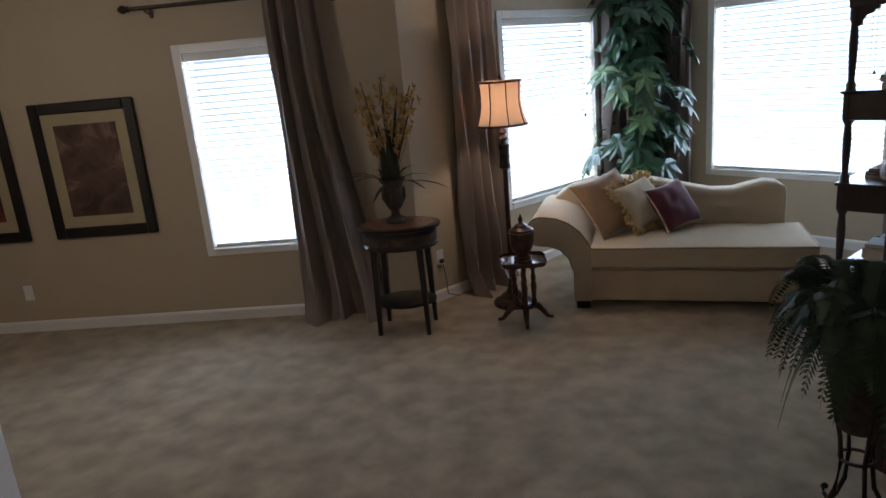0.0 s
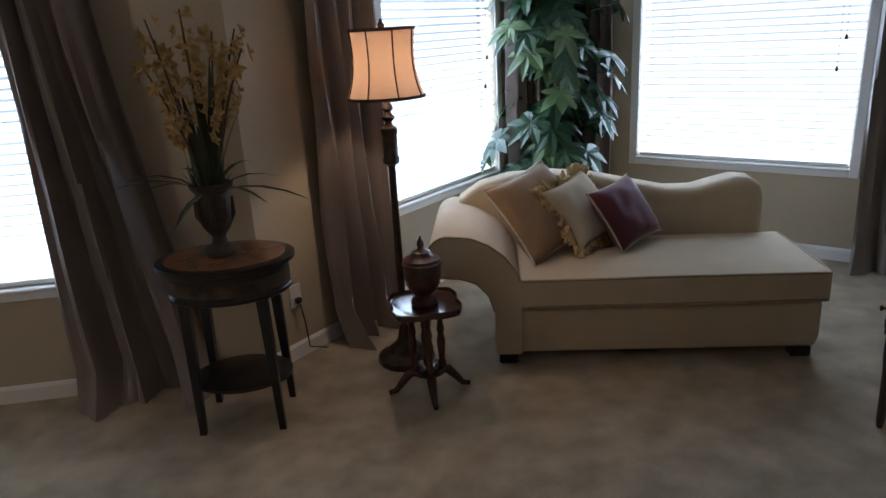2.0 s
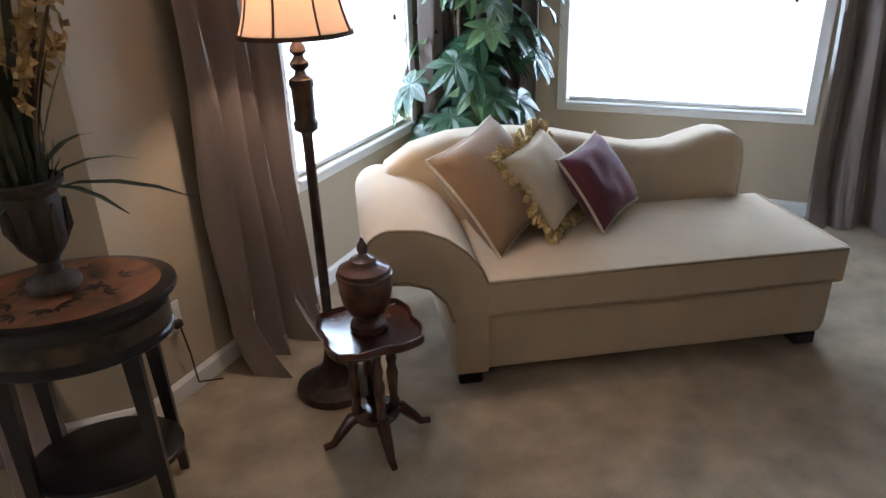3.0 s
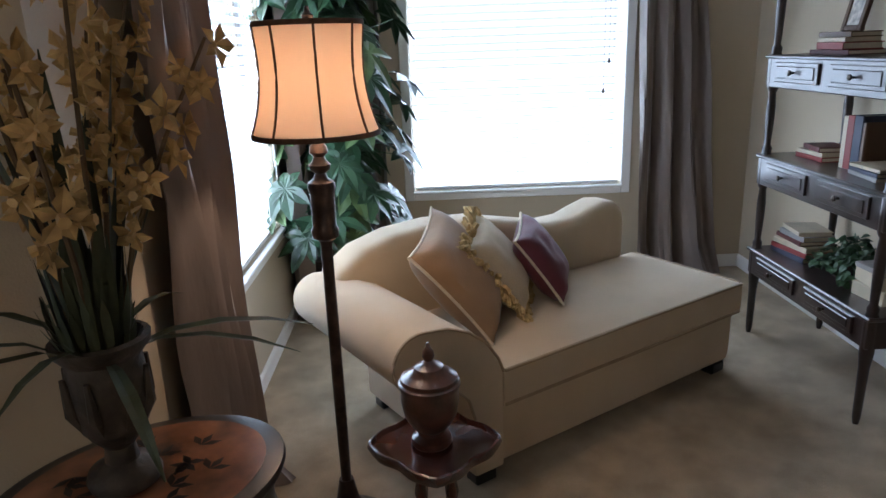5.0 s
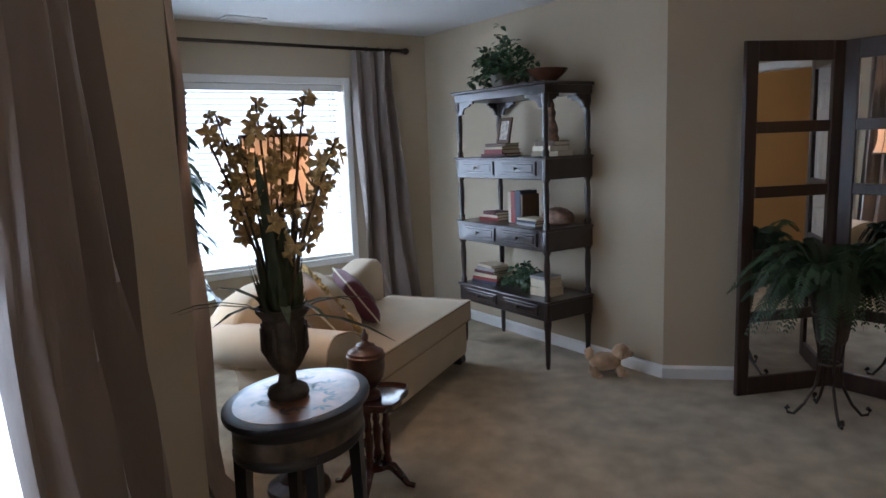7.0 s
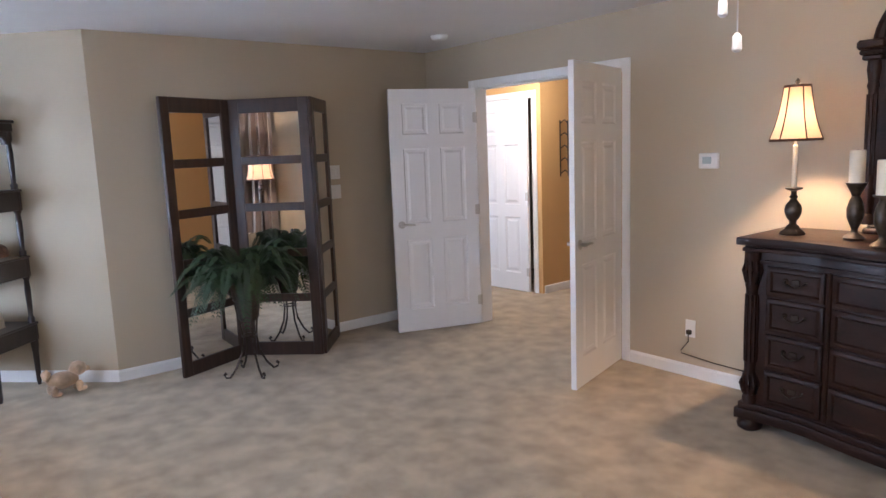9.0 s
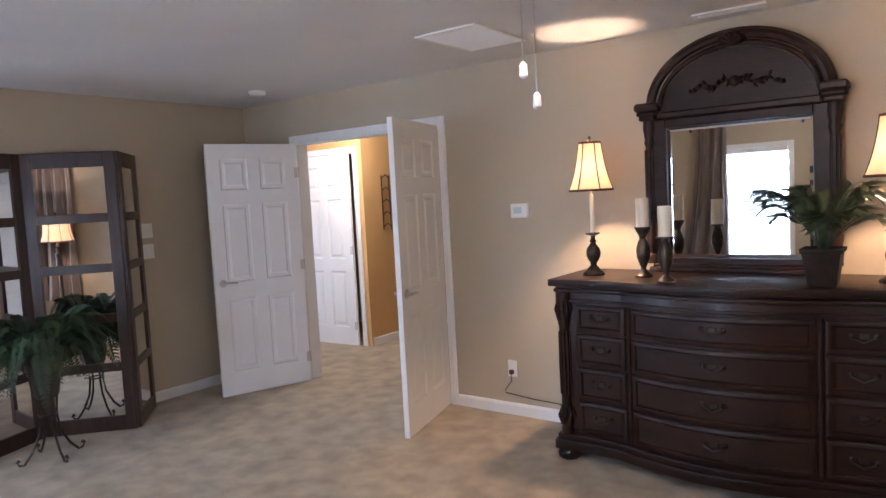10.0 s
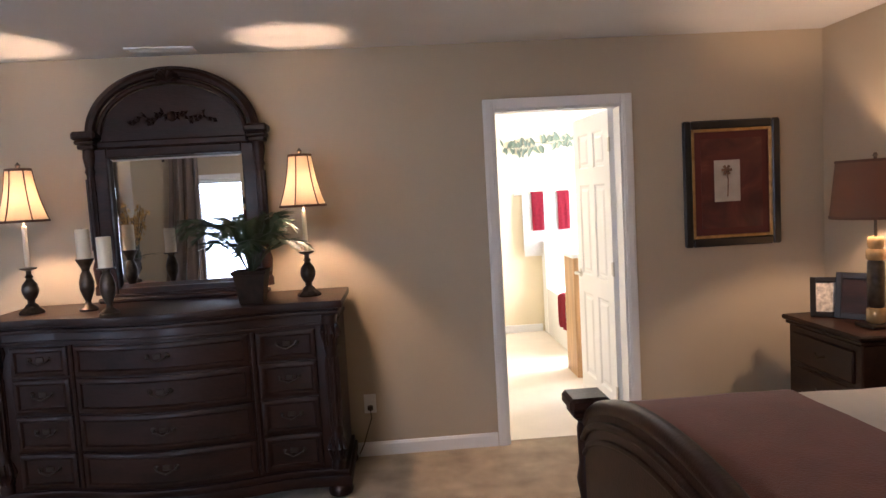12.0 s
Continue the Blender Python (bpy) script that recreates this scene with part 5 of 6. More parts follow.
root = thing("vanity_cabinet", pose(-4.95, -1.62, 0.002), "honey oak bathroom vanity end panel", "vanity")
bm = mesh()
box(bm, -0.35, -0.30, 0, 0.24, 0.02, 0.98, 0.005)
part("body", bm, material("honey_oak", (0.42, 0.25, 0.11), 0.5, vary=0.3, scale=6, stretch=(4, 4, 0.4)), root)
bm = mesh()
box(bm, -0.37, -0.32, 0.98, 0.26, 0.03, 1.015, 0.006)
part("counter", bm, TUB, root)

# ---- dresser wall ----
def build_dresser():
    """Local: front faces -y, back at y = 0."""
    W, D, H = 1.74, 0.50, 1.04
    root = thing("dresser", pose(-2.105, -0.235, 0, 0, 0, 180), "carved mahogany dresser with a serpentine front and twelve drawers", "dresser")
    def front(x):
        """The serpentine line of the front."""
        u = abs(x) / (W / 2)
        return -D - 0.10 * max(0.0, math.cos(min(1.0, u / 0.62) * math.pi / 2)) ** 1.1 + (0.012 * math.sin(math.pi * (u - 0.62) / 0.38) if u > 0.62 else 0)
    N = 40
    def slab(z0, z1, out, x0=-W / 2, x1=W / 2, back=0.0, edge=0.006):
        bm = mesh()
        o = [(x0 - (out if x0 == -W / 2 else 0), back), ]
        xs = [x0 - (out if x0 == -W / 2 else 0) + (x1 - x0 + (out if x0 == -W / 2 else 0) + (out if x1 == W / 2 else 0)) * k / N for k in range(N + 1)]
        line = [(x, front(max(-W / 2, min(W / 2, x))) - out) for x in xs]
        pts = [(xs[0], back)] + line + [(xs[-1], back)]
        lo, hi = [bm.verts.new((x, y, z0)) for x, y in pts], [bm.verts.new((x, y, z1)) for x, y in pts]
        n = len(pts)
        for k in range(n):
            bm.faces.new((lo[k], lo[(k + 1) % n], hi[(k + 1) % n], hi[k]))
        bm.faces.new(lo[::-1])
        bm.faces.new(hi)
        bmesh.ops.recalc_face_normals(bm, faces=bm.faces)
        return soften(bm, edge, 2, 50) if edge else bm
    part("carcass", slab(0.12, 0.965, 0.0, edge=0.004), DRESSER_WOOD, root, smooth=True)
    for z0, z1, out, name in ((0.965, 0.985, 0.018, "cornice"), (0.985, 1.000, 0.008, "cornice"), (1.000, 1.040, 0.040, "top"), (0.115, 0.150, 0.020, "base_moulding"), (0.06, 0.118, 0.034, "plinth"), (0.905, 0.925, 0.010, "cornice")):
        part(name, slab(z0, z1, out, edge=0.007), DRESSER_WOOD, root, smooth=True)
    cols = [(-0.76, -0.47), (-0.43, 0.43), (0.47, 0.76)]
    rows = [(0.165, 0.345), (0.360, 0.540), (0.555, 0.730), (0.745, 0.895)]
    brass = METAL_DARK
    for c0, c1 in cols:
        for r0, r1 in rows:
            bm = mesh()
            n = 18
            def face(inset, out):
                xs = [c0 + inset + (c1 - c0 - 2 * inset) * k / n for k in range(n + 1)]
                return [bm.verts.new((x, front(x) - out, r0 + inset)) for x in xs], [bm.verts.new((x, front(x) - out, r1 - inset)) for x in xs]
            loops = [face(0.0, -0.004), face(0.0, 0.014), face(0.010, 0.020), face(0.022, 0.020), face(0.030, 0.011)]
            for (al, ah), (bl, bh) in zip(loops, loops[1:]):
                for k in range(n):
                    bm.faces.new((al[k], al[k + 1], bl[k + 1], bl[k]))
                    bm.faces.new((ah[k], bh[k], bh[k + 1], ah[k + 1]))
                bm.faces.new((al[0], bl[0], bh[0], ah[0]))
                bm.faces.new((al[n], ah[n], bh[n], bl[n]))
            for k in range(n):
                bm.faces.new((loops[-1][0][k], loops[-1][0][k + 1], loops[-1][1][k + 1], loops[-1][1][k]))
            bmesh.ops.recalc_face_normals(bm, faces=bm.faces)
            d = part("drawer", bm, DRESSER_WOOD, root, smooth=True)
            bm = mesh()
            x, z = (c0 + c1) / 2, (r0 + r1) / 2
            y = front(x) - 0.012
            tube(bm, [(x - 0.05, y - 0.002, z + 0.012), (x - 0.045, y - 0.022, z + 0.004), (x, y - 0.026, z - 0.016), (x + 0.045, y - 0.022, z + 0.004), (x + 0.05, y - 0.002, z + 0.012)], 0.0045, 6)
            box(bm, x - 0.020, y - 0.004, z - 0.004, x + 0.020, y + 0.002, z + 0.024, 0.003)
            for sg in (-1, 1):
                lathe(bm, [(0.014, 0), (0.010, 0.005), (0.004, 0.007)], 10, pose(x + sg * 0.05, y, z + 0.012, 90))
            part("handle", bm, brass, d, smooth=True)
    for sg in (-1, 1):
        bm = mesh()
        x, y = sg * (W / 2 - 0.032), -D + 0.006
        prof = [(0.036, 0.15), (0.038, 0.18), (0.030, 0.20), (0.034, 0.25), (0.040, 0.29), (0.026, 0.33), (0.028, 0.36), (0.030, 0.56), (0.028, 0.76), (0.036, 0.79), (0.030, 0.81), (0.040, 0.85), (0.036, 0.90), (0.042, 0.93), (0.042, 0.965)]
        lathe(bm, prof, 20, Matrix.Translation((x, y, 0)))
        for q in range(10):
            a = 2 * math.pi * q / 10
            tube(bm, [(x + 0.030 * math.cos(a), y + 0.030 * math.sin(a), 0.38), (x + 0.032 * math.cos(a), y + 0.032 * math.sin(a), 0.56), (x + 0.030 * math.cos(a), y + 0.030 * math.sin(a), 0.74)], 0.006, 5)
            tube(bm, [(x + 0.034 * math.cos(a), y + 0.034 * math.sin(a), 0.80), (x + 0.046 * math.cos(a), y + 0.046 * math.sin(a), 0.87), (x + 0.038 * math.cos(a), y + 0.038 * math.sin(a), 0.92)], [0.004, 0.010, 0.004], 5)
            tube(bm, [(x + 0.034 * math.cos(a), y + 0.034 * math.sin(a), 0.20), (x + 0.046 * math.cos(a), y + 0.046 * math.sin(a), 0.26), (x + 0.034 * math.cos(a), y + 0.034 * math.sin(a), 0.31)], [0.004, 0.010, 0.004], 5)
        part("carved_pilaster", bm, DRESSER_WOOD, root, smooth=True)
        for y in (-D + 0.02, -0.05):
            bm = mesh()
            lathe(bm, [(0.045, 0), (0.062, 0.012), (0.066, 0.032), (0.058, 0.052), (0.050, 0.062)], 20, Matrix.Translation((sg * (W / 2 - 0.03), y, 0)))
            part("bun_foot", bm, DRESSER_WOOD, root, smooth=True)
    for x0, x1 in ((-0.464, -0.436), (0.436, 0.464)):
        bm = mesh()
        xm = (x0 + x1) / 2
        tube(bm, [(xm, front(xm) - 0.002, 0.16), (xm, front(xm) - 0.002, 0.5), (xm, front(xm) - 0.002, 0.90)], 0.012, 8)
        part("divider", bm, DRESSER_WOOD, root, smooth=True)


build_dresser()


def build_dresser_mirror():
    """Stands on the dresser against the wall; local front -y."""
    Z = 1.0405
    root = thing("dresser_mirror", pose(-2.095, -0.240, Z, 0, 0, 180), "arched carved mahogany mirror standing on the dresser", "mirror")
    gw, g0, g1 = 0.372, 0.075, 0.815
    bm = mesh()
    for x0, x1, z0, z1 in ((-gw - 0.075, -gw, 0.02, g1 + 0.05), (gw, gw + 0.075, 0.02, g1 + 0.05), (-gw, gw, 0.02, g0), (-gw, gw, g1, g1 + 0.05)):
        box(bm, x0, -0.055, z0, x1, -0.001, z1, 0.006)
    part("frame", bm, DRESSER_WOOD, root)
    bm = mesh()
    box(bm, -gw - 0.10, -0.10, 0.0, gw + 0.10, -0.001, 0.028, 0.008)
    box(bm, -gw - 0.085, -0.075, 0.028, gw + 0.085, -0.001, 0.045, 0.006)
    part("base", bm, DRESSER_WOOD, root)
    bm = mesh()
    b = 0.022
    ring = [[(-gw, g0), (gw, g0), (gw, g1), (-gw, g1)], [(-gw + b, g0 + b), (gw - b, g0 + b), (gw - b, g1 - b), (-gw + b, g1 - b)]]
    o = [bm.verts.new((x, -0.022, z)) for x, z in ring[0]]
    i = [bm.verts.new((x, -0.026, z)) for x, z in ring[1]]
    for k in range(4):
        bm.faces.new((o[k], o[(k + 1) % 4], i[(k + 1) % 4], i[k]))
    bm.faces.new(i)
    q = [bm.verts.new((x, -0.010, z)) for x, z in ring[0]]
    for k in range(4):
        bm.faces.new((o[k], q[k], q[(k + 1) % 4], o[(k + 1) % 4]))
    bm.faces.new(q[::-1])
    bmesh.ops.recalc_face_normals(bm, faces=bm.faces)
    part("mirror_glass", bm, MIRROR, root, "bevelled mirror glass")
    for sg in (-1, 1):
        bm = mesh()
        x = sg * (gw + 0.095)
        prof = [(0.034, 0.045), (0.034, 0.09), (0.026, 0.10), (0.032, 0.15), (0.036, 0.20), (0.024, 0.24), (0.026, 0.30), (0.027, 0.62), (0.024, 0.72), (0.032, 0.74), (0.026, 0.76), (0.036, 0.82), (0.032, 0.865)]
        lathe(bm, prof, 18, Matrix.Translation((x, -0.045, 0)))
        column = part("column", bm, DRESSER_WOOD, root, smooth=True)
        for k in range(9):
            a = 2 * math.pi * k / 9
            bm = mesh()
            tube(bm, [(x + 0.026 * math.cos(a), -0.045 + 0.026 * math.sin(a), 0.30), (x + 0.027 * math.cos(a), -0.045 + 0.027 * math.sin(a), 0.70)], 0.005, 5)
            part("flute", bm, DRESSER_WOOD, column)
        bm = mesh()
        box(bm, x - 0.045, -0.095, 0.865, x + 0.045, -0.001, 0.89, 0.006)
        box(bm, x - 0.055, -0.108, 0.89, x + 0.055, -0.001, 0.915, 0.008)
        box(bm, x - 0.066, -0.120, 0.915, x + 0.066, -0.001, 0.962, 0.012)
        part("capital", bm, DRESSER_WOOD, root)
    bm = mesh()
    box(bm, -gw - 0.04, -0.075, 0.865, gw + 0.04, -0.001, 0.905, 0.008)
    part("entablature", bm, DRESSER_WOOD, root)
    R, RZ = gw + 0.075, 0.335
    bm = mesh()
    prism(bm, [(-R + 0.05, 0.905)] + arc(0, 0.92, R - 0.05, 180, 0, 28, RZ - 0.05) + [(R - 0.05, 0.905)], -0.040, -0.001)
    lun = part("arched_panel", bm, DRESSER_WOOD, root)
    for dr, y, r in ((0.0, -0.060, 0.026), (-0.045, -0.050, 0.014), (0.022, -0.045, 0.015)):
        bm = mesh()
        tube(bm, [(x, y, z) for x, z in arc(0, 0.935, R + dr, 178, 2, 36, RZ + dr)], r, 8)
        part("arch_moulding", bm, DRESSER_WOOD, root, smooth=True)
    bm = mesh()
    box(bm, -0.065, -0.10, 1.215, 0.065, -0.02, 1.275, 0.02)
    for k in range(5):
        a = radians(30 + 30 * k)
        tube(bm, [(0, -0.09, 1.22), (0.05 * math.cos(a), -0.105, 1.22 + 0.05 * math.sin(a)), (0.075 * math.cos(a), -0.08, 1.22 + 0.072 * math.sin(a))], [0.010, 0.016, 0.006], 6)
    part("keystone", bm, DRESSER_WOOD, root, smooth=True)
    bm = mesh()
    random.seed(3)
    for sg in (-1, 1):
        for k in range(9):
            x = sg * (0.02 + 0.025 * k)
            z = 1.03 + 0.020 * math.sin(k * 1.4) - 0.0025 * k
            for q in range(3):
                d = Vector((sg * random.uniform(0.3, 1), 0, random.uniform(-1, 1))).normalized() * 0.03
                tube(bm, [(x, -0.040, z), (x + d.x * 0.5, -0.056, z + d.z * 0.5), (x + d.x, -0.043, z + d.z)], [0.004, 0.009, 0.003], 5)
    lathe(bm, [(0.03, 0), (0.028, 0.008), (0.016, 0.018), (0.004, 0.022)], 12, pose(0, -0.040, 1.03, 90))
    part("carved_swag", bm, DRESSER_WOOD, lun, "carved flower and leaf swag", smooth=True)


build_dresser_mirror()
BUFFET_SHADE = translucent("cream_shade_cloth", (0.80, 0.68, 0.52), 0.65, tint=(0.95, 0.82, 0.66))
CANDLE = material("ivory_wax", (0.74, 0.68, 0.54), 0.5, vary=0.03)
PEWTER = material("dark_pewter", (0.075, 0.062, 0.050), 0.35, metal=0.7, vary=0.4, scale=25, bump=0.4, bump_scale=60)


def build_buffet_lamp(x, y):
    Z = 1.0405
    root = thing("buffet_lamp", pose(x, y, Z), "lit buffet lamp with a tall cream shade on the dresser", "lamp", "pair of lamps on the dresser")
    bm = mesh()
    lathe(bm, [(0.062, 0), (0.066, 0.008), (0.058, 0.018), (0.040, 0.030), (0.030, 0.045), (0.018, 0.055), (0.020, 0.070)], 8)
    part("base", bm, PEWTER, root)
    bm = mesh()
    lathe(bm, [(0.016, 0.068), (0.030, 0.085), (0.040, 0.110), (0.042, 0.130), (0.036, 0.155), (0.020, 0.175), (0.014, 0.185), (0.022, 0.195), (0.013, 0.205), (0.013, 0.225), (0.040, 0.235), (0.044, 0.242), (0.014, 0.246)], 20)
    part("turned_body", bm, PEWTER, root, smooth=True)
    bm = mesh()
    lathe(bm, [(0.012, 0.245), (0.0125, 0.30), (0.0115, 0.46), (0.006, 0.465), (0.005, 0.55)], 14)
    part("candle_stem", bm, CANDLE, root, smooth=True)
    build_shade(root, 0.487, 0.755, 0.122, 0.060, 0.010, cloth=BUFFET_SHADE, ribs=6)
    bm = mesh()
    lathe(bm, [(0.003, 0.54), (0.003, 0.765), (0.010, 0.768), (0.014, 0.778), (0.008, 0.788), (0.003, 0.795)], 10)
    for k in range(3):
        tube(bm, [(0, 0, 0.752), (0.058 * math.cos(2.1 * k), 0.058 * math.sin(2.1 * k), 0.752)], 0.0018, 5)
    part("finial", bm, PEWTER, root, smooth=True)
    bm = mesh()
    lathe(bm, [(0.010, 0.555), (0.020, 0.59), (0.022, 0.61), (0.014, 0.64), (0.004, 0.66)], 12)
    part("bulb", bm, glow("warm_lamp_bulb", (1.0, 0.78, 0.5), 12), root, smooth=True).visible_shadow = False
    lamp_point("buffet_light", (x, y, Z + 0.61), BUFFET_WATTS, WARM, 0.022)


build_buffet_lamp(-1.370, 0.06)
build_buffet_lamp(-2.825, 0.06)


def build_candle(x, y, h, r_top):
    Z = 1.0405
    root = thing("candle_holder", pose(x, y, Z), "pewter candle holder with a thick ivory candle", "candle", "candles on the dresser")
    bm = mesh()
    lathe(bm, [(0.045, 0), (0.048, 0.01), (0.036, 0.022), (0.018, 0.035), (0.014, 0.05), (0.024, 0.075), (0.036, 0.11), (0.038, 0.15), (0.028, 0.19), (0.018, 0.21), (0.022, 0.225), (0.044, h - 0.008), (0.046, h), (0.03, h)], 20)
    part("holder", bm, PEWTER, root, smooth=True)
    bm = mesh()
    lathe(bm, [(0.034, h + 0.0005), (0.0345, h + 0.15), (0.032, h + 0.155), (0.026, h + 0.150), (0.01, h + 0.148)], 20)
    candle = part("candle", bm, CANDLE, root, smooth=True)
    bm = mesh()
    tube(bm, [(0, 0, h + 0.147), (0.001, 0, h + 0.160)], 0.0015, 5)
    part("wick", bm, BLACK, candle)


build_candle(-1.675, 0.09, 0.275, 0.036)
build_candle(-1.860, 0.28, 0.235, 0.036)

PALM = material("palm_frond_green", (0.030, 0.055, 0.022), 0.5, vary=0.4, scale=10)


PALM_POT = material("dark_brown_planter", (0.022, 0.013, 0.009), 0.6, spec=0.2, vary=0.4, scale=30, bump=0.5, bump_scale=70)


def build_palm():
    random.seed(14)
    root = thing("potted_palm", pose(-2.555, 0.20, 1.0405), "small palm with feathery fronds in a square dark pot", "plant")
    bm = mesh()
    rings = []
    for w, z in ((0.055, 0), (0.058, 0.006), (0.078, 0.150), (0.086, 0.155), (0.088, 0.172), (0.078, 0.173), (0.070, 0.160)):
        rings.append([bm.verts.new((sx_ * w, sy_ * w, z)) for sx_, sy_ in ((-1, -1), (1, -1), (1, 1), (-1, 1))])
    for a, b in zip(rings, rings[1:]):
        for k in range(4):
            bm.faces.new((a[k], a[(k + 1) % 4], b[(k + 1) % 4], b[k]))
    bm.faces.new(rings[0][::-1])
    bm.faces.new(rings[-1])
    part("pot", bm, PALM_POT, root)
    for k in range(24):
        a = k * 2.39996
        reach, rise = random.uniform(0.16, 0.36), random.uniform(0.16, 0.34)
        if math.sin(a) < -0.3:
            reach *= 0.55
        elif math.cos(a) > 0.2:
            reach *= 1.3
        pts = []
        for q in range(8):
            f = q / 7
            pts.append(Vector(((0.015 + reach * f) * math.cos(a), (0.015 + reach * f) * math.sin(a), 0.165 + rise * math.sin(f * 2.0) ** 0.9 - 0.05 * f * f)))
        bm = mesh()
        tube(bm, pts, [0.0032 - 0.0025 * q / 7 for q in range(8)], 4)
        for q in range(32):
            f = 0.30 + 0.69 * q / 32
            i = min(6, int(f * 7))
            c = pts[i].lerp(pts[i + 1], f * 7 - i)
            d = (pts[i + 1] - pts[i]).normalized()
            s = d.cross(Vector((0, 0, 1))).normalized()
            L = 0.125 * math.sin(math.pi * (0.25 + 0.65 * (f - 0.3) / 0.7))
            for sg in (-1, 1):
                e = c + s * sg * L * 0.75 + d * L * 0.75 - Vector((0, 0, L * 0.25))
                quads(bm, [c, c.lerp(e, 0.4) + d * 0.0045, e, c.lerp(e, 0.4) - d * 0.0045], [(0, 1, 2, 3)])
        part("frond", bm, PALM, root)


build_palm()

# ---- ceiling fan with its bowl light ----
def build_fan():
    x, y = -2.31, 2.45
    root = thing("ceiling_fan", pose(x, y, HIGH), "white ceiling fan with a lit frosted glass bowl and pull chains", "ceiling fan")
    fanw = material("white_fan_enamel", (0.72, 0.70, 0.68), 0.4, vary=0.03)
    bm = mesh()
    lathe(bm, [(0.075, 0), (0.078, -0.02), (0.06, -0.05), (0.03, -0.055), (0.03, -0.075), (0.10, -0.085), (0.115, -0.11), (0.115, -0.16), (0.10, -0.185), (0.06, -0.20), (0.055, -0.225)], 28)
    part("motor_housing", bm, fanw, root, smooth=True)
    for k in range(5):
        a = 72 * k + 20
        m = pose(0, 0, -0.155, 0, 0, a)
        bm = mesh()
        prism(bm, [(0.16, -0.055), (0.30, -0.068), (0.58, -0.070), (0.64, -0.05), (0.655, 0.0), (0.64, 0.05), (0.58, 0.070), (0.30, 0.068), (0.16, 0.055)], -0.004, 0.004, m @ pose(0, 0, 0, 78, 0, 0))
        blade = part("blade", bm, fanw, root)
        bm = mesh()
        tube(bm, [m @ Vector((0.10, 0, 0)), m @ Vector((0.17, 0, -0.006)), m @ Vector((0.24, 0, -0.006))], [0.010, 0.012, 0.008], 8)
        part("blade_arm", bm, fanw, blade, smooth=True)
    bm = mesh()
    lathe(bm, [(0.135, -0.235), (0.140, -0.245), (0.130, -0.30), (0.105, -0.355), (0.070, -0.395), (0.030, -0.415), (0.012, -0.418)], 32)
    part("glass_bowl", bm, glow("lit_frosted_glass", (1.0, 0.93, 0.80), 4.0), root, "lit frosted glass bowl", smooth=True).visible_shadow = False
    bm = mesh()
    lathe(bm, [(0.14, -0.225), (0.145, -0.232), (0.142, -0.245), (0.136, -0.238)], 32)
    part("bowl_rim", bm, NICKEL, root, smooth=True)
    bm = mesh()
    lathe(bm, [(0.032, -0.413), (0.036, -0.422), (0.024, -0.436), (0.010, -0.444), (0.011, -0.458), (0.004, -0.468)], 16)
    part("bowl_cap", bm, PEWTER, root, smooth=True)
    for dx, dy, lo in ((0.012, 0.005, -0.645), (-0.012, -0.004, -0.71)):
        bm = mesh()
        tube(bm, [(dx, dy, -0.44), (dx, dy, lo + 0.03)], 0.0016, 5)
        ch = part("pull_chain", bm, NICKEL, root)
        bm = mesh()
        lathe(bm, [(0.003, lo + 0.034), (0.008, lo + 0.028), (0.009, lo + 0.004), (0.005, lo)], 10, Matrix.Translation((dx, dy, 0)))
        part("pull_knob", bm, PLASTIC, ch, "white pull knob", smooth=True)
    lamp_point("fan_light", (x, y, HIGH - 0.32), FAN_WATTS, (1.0, 0.80, 0.58), 0.09)


build_fan()

# ---- ceiling and wall fittings ----
def build_vent(m, w, d, slats):
    root = thing("ceiling_vent", m, "white louvred ceiling air vent", "air vent")
    bm = mesh()
    for x0, x1, y0, y1 in ((-w / 2, w / 2, -d / 2, -d / 2 + 0.025), (-w / 2, w / 2, d / 2 - 0.025, d / 2), (-w / 2, -w / 2 + 0.025, -d / 2 + 0.025, d / 2 - 0.025), (w / 2 - 0.025, w / 2, -d / 2 + 0.025, d / 2 - 0.025)):
        box(bm, x0, y0, -0.012, x1, y1, -0.0005, 0.003)
    part("frame", bm, TRIM, root)
    first = None
    for k in range(slats):
        y = -d / 2 + 0.03 + (d - 0.06) * (k + 0.5) / slats
        if first is None:
            bm = mesh()
            box(bm, -w / 2 + 0.025, -0.008, -0.001, w / 2 - 0.025, 0.008, 0.001)
            first = part("slat", bm, TRIM, root)
            first.matrix_local = pose(0, y, -0.007, 35)
        else:
            again(first, root, pose(0, y, -0.007, 35))


build_vent(pose(-0.85, 0.43, HIGH), 0.40, 0.55, 18)
build_vent(pose(2.58, 5.42, HIGH, 0, 0, -45), 0.30, 0.15, 7)
build_vent(pose(-2.10, -0.09, HIGH, 0, 0, 4), 0.36, 0.10, 5)
root = thing("smoke_detector", pose(1.30, 0.22, HIGH), "round white smoke detector on the ceiling", "smoke detector")
bm = mesh()
lathe(bm, [(0.066, 0), (0.066, -0.012), (0.058, -0.028), (0.045, -0.034), (0.02, -0.036)], 28)
part("body", bm, PLASTIC, root, smooth=True)

root = thing("thermostat", pose(-0.712, -0.27, 1.414, 0, 0, 180), "white wall thermostat with a small grey display", "thermostat")
bm = mesh()
box(bm, -0.065, -0.024, -0.048, 0.065, -0.0005, 0.048, 0.006)
part("body", bm, PLASTIC, root)
bm = mesh()
box(bm, -0.038, -0.0265, -0.018, 0.020, -0.023, 0.024, 0.001)
part("display", bm, material("grey_lcd", (0.35, 0.42, 0.42), 0.2, vary=0.05), root)


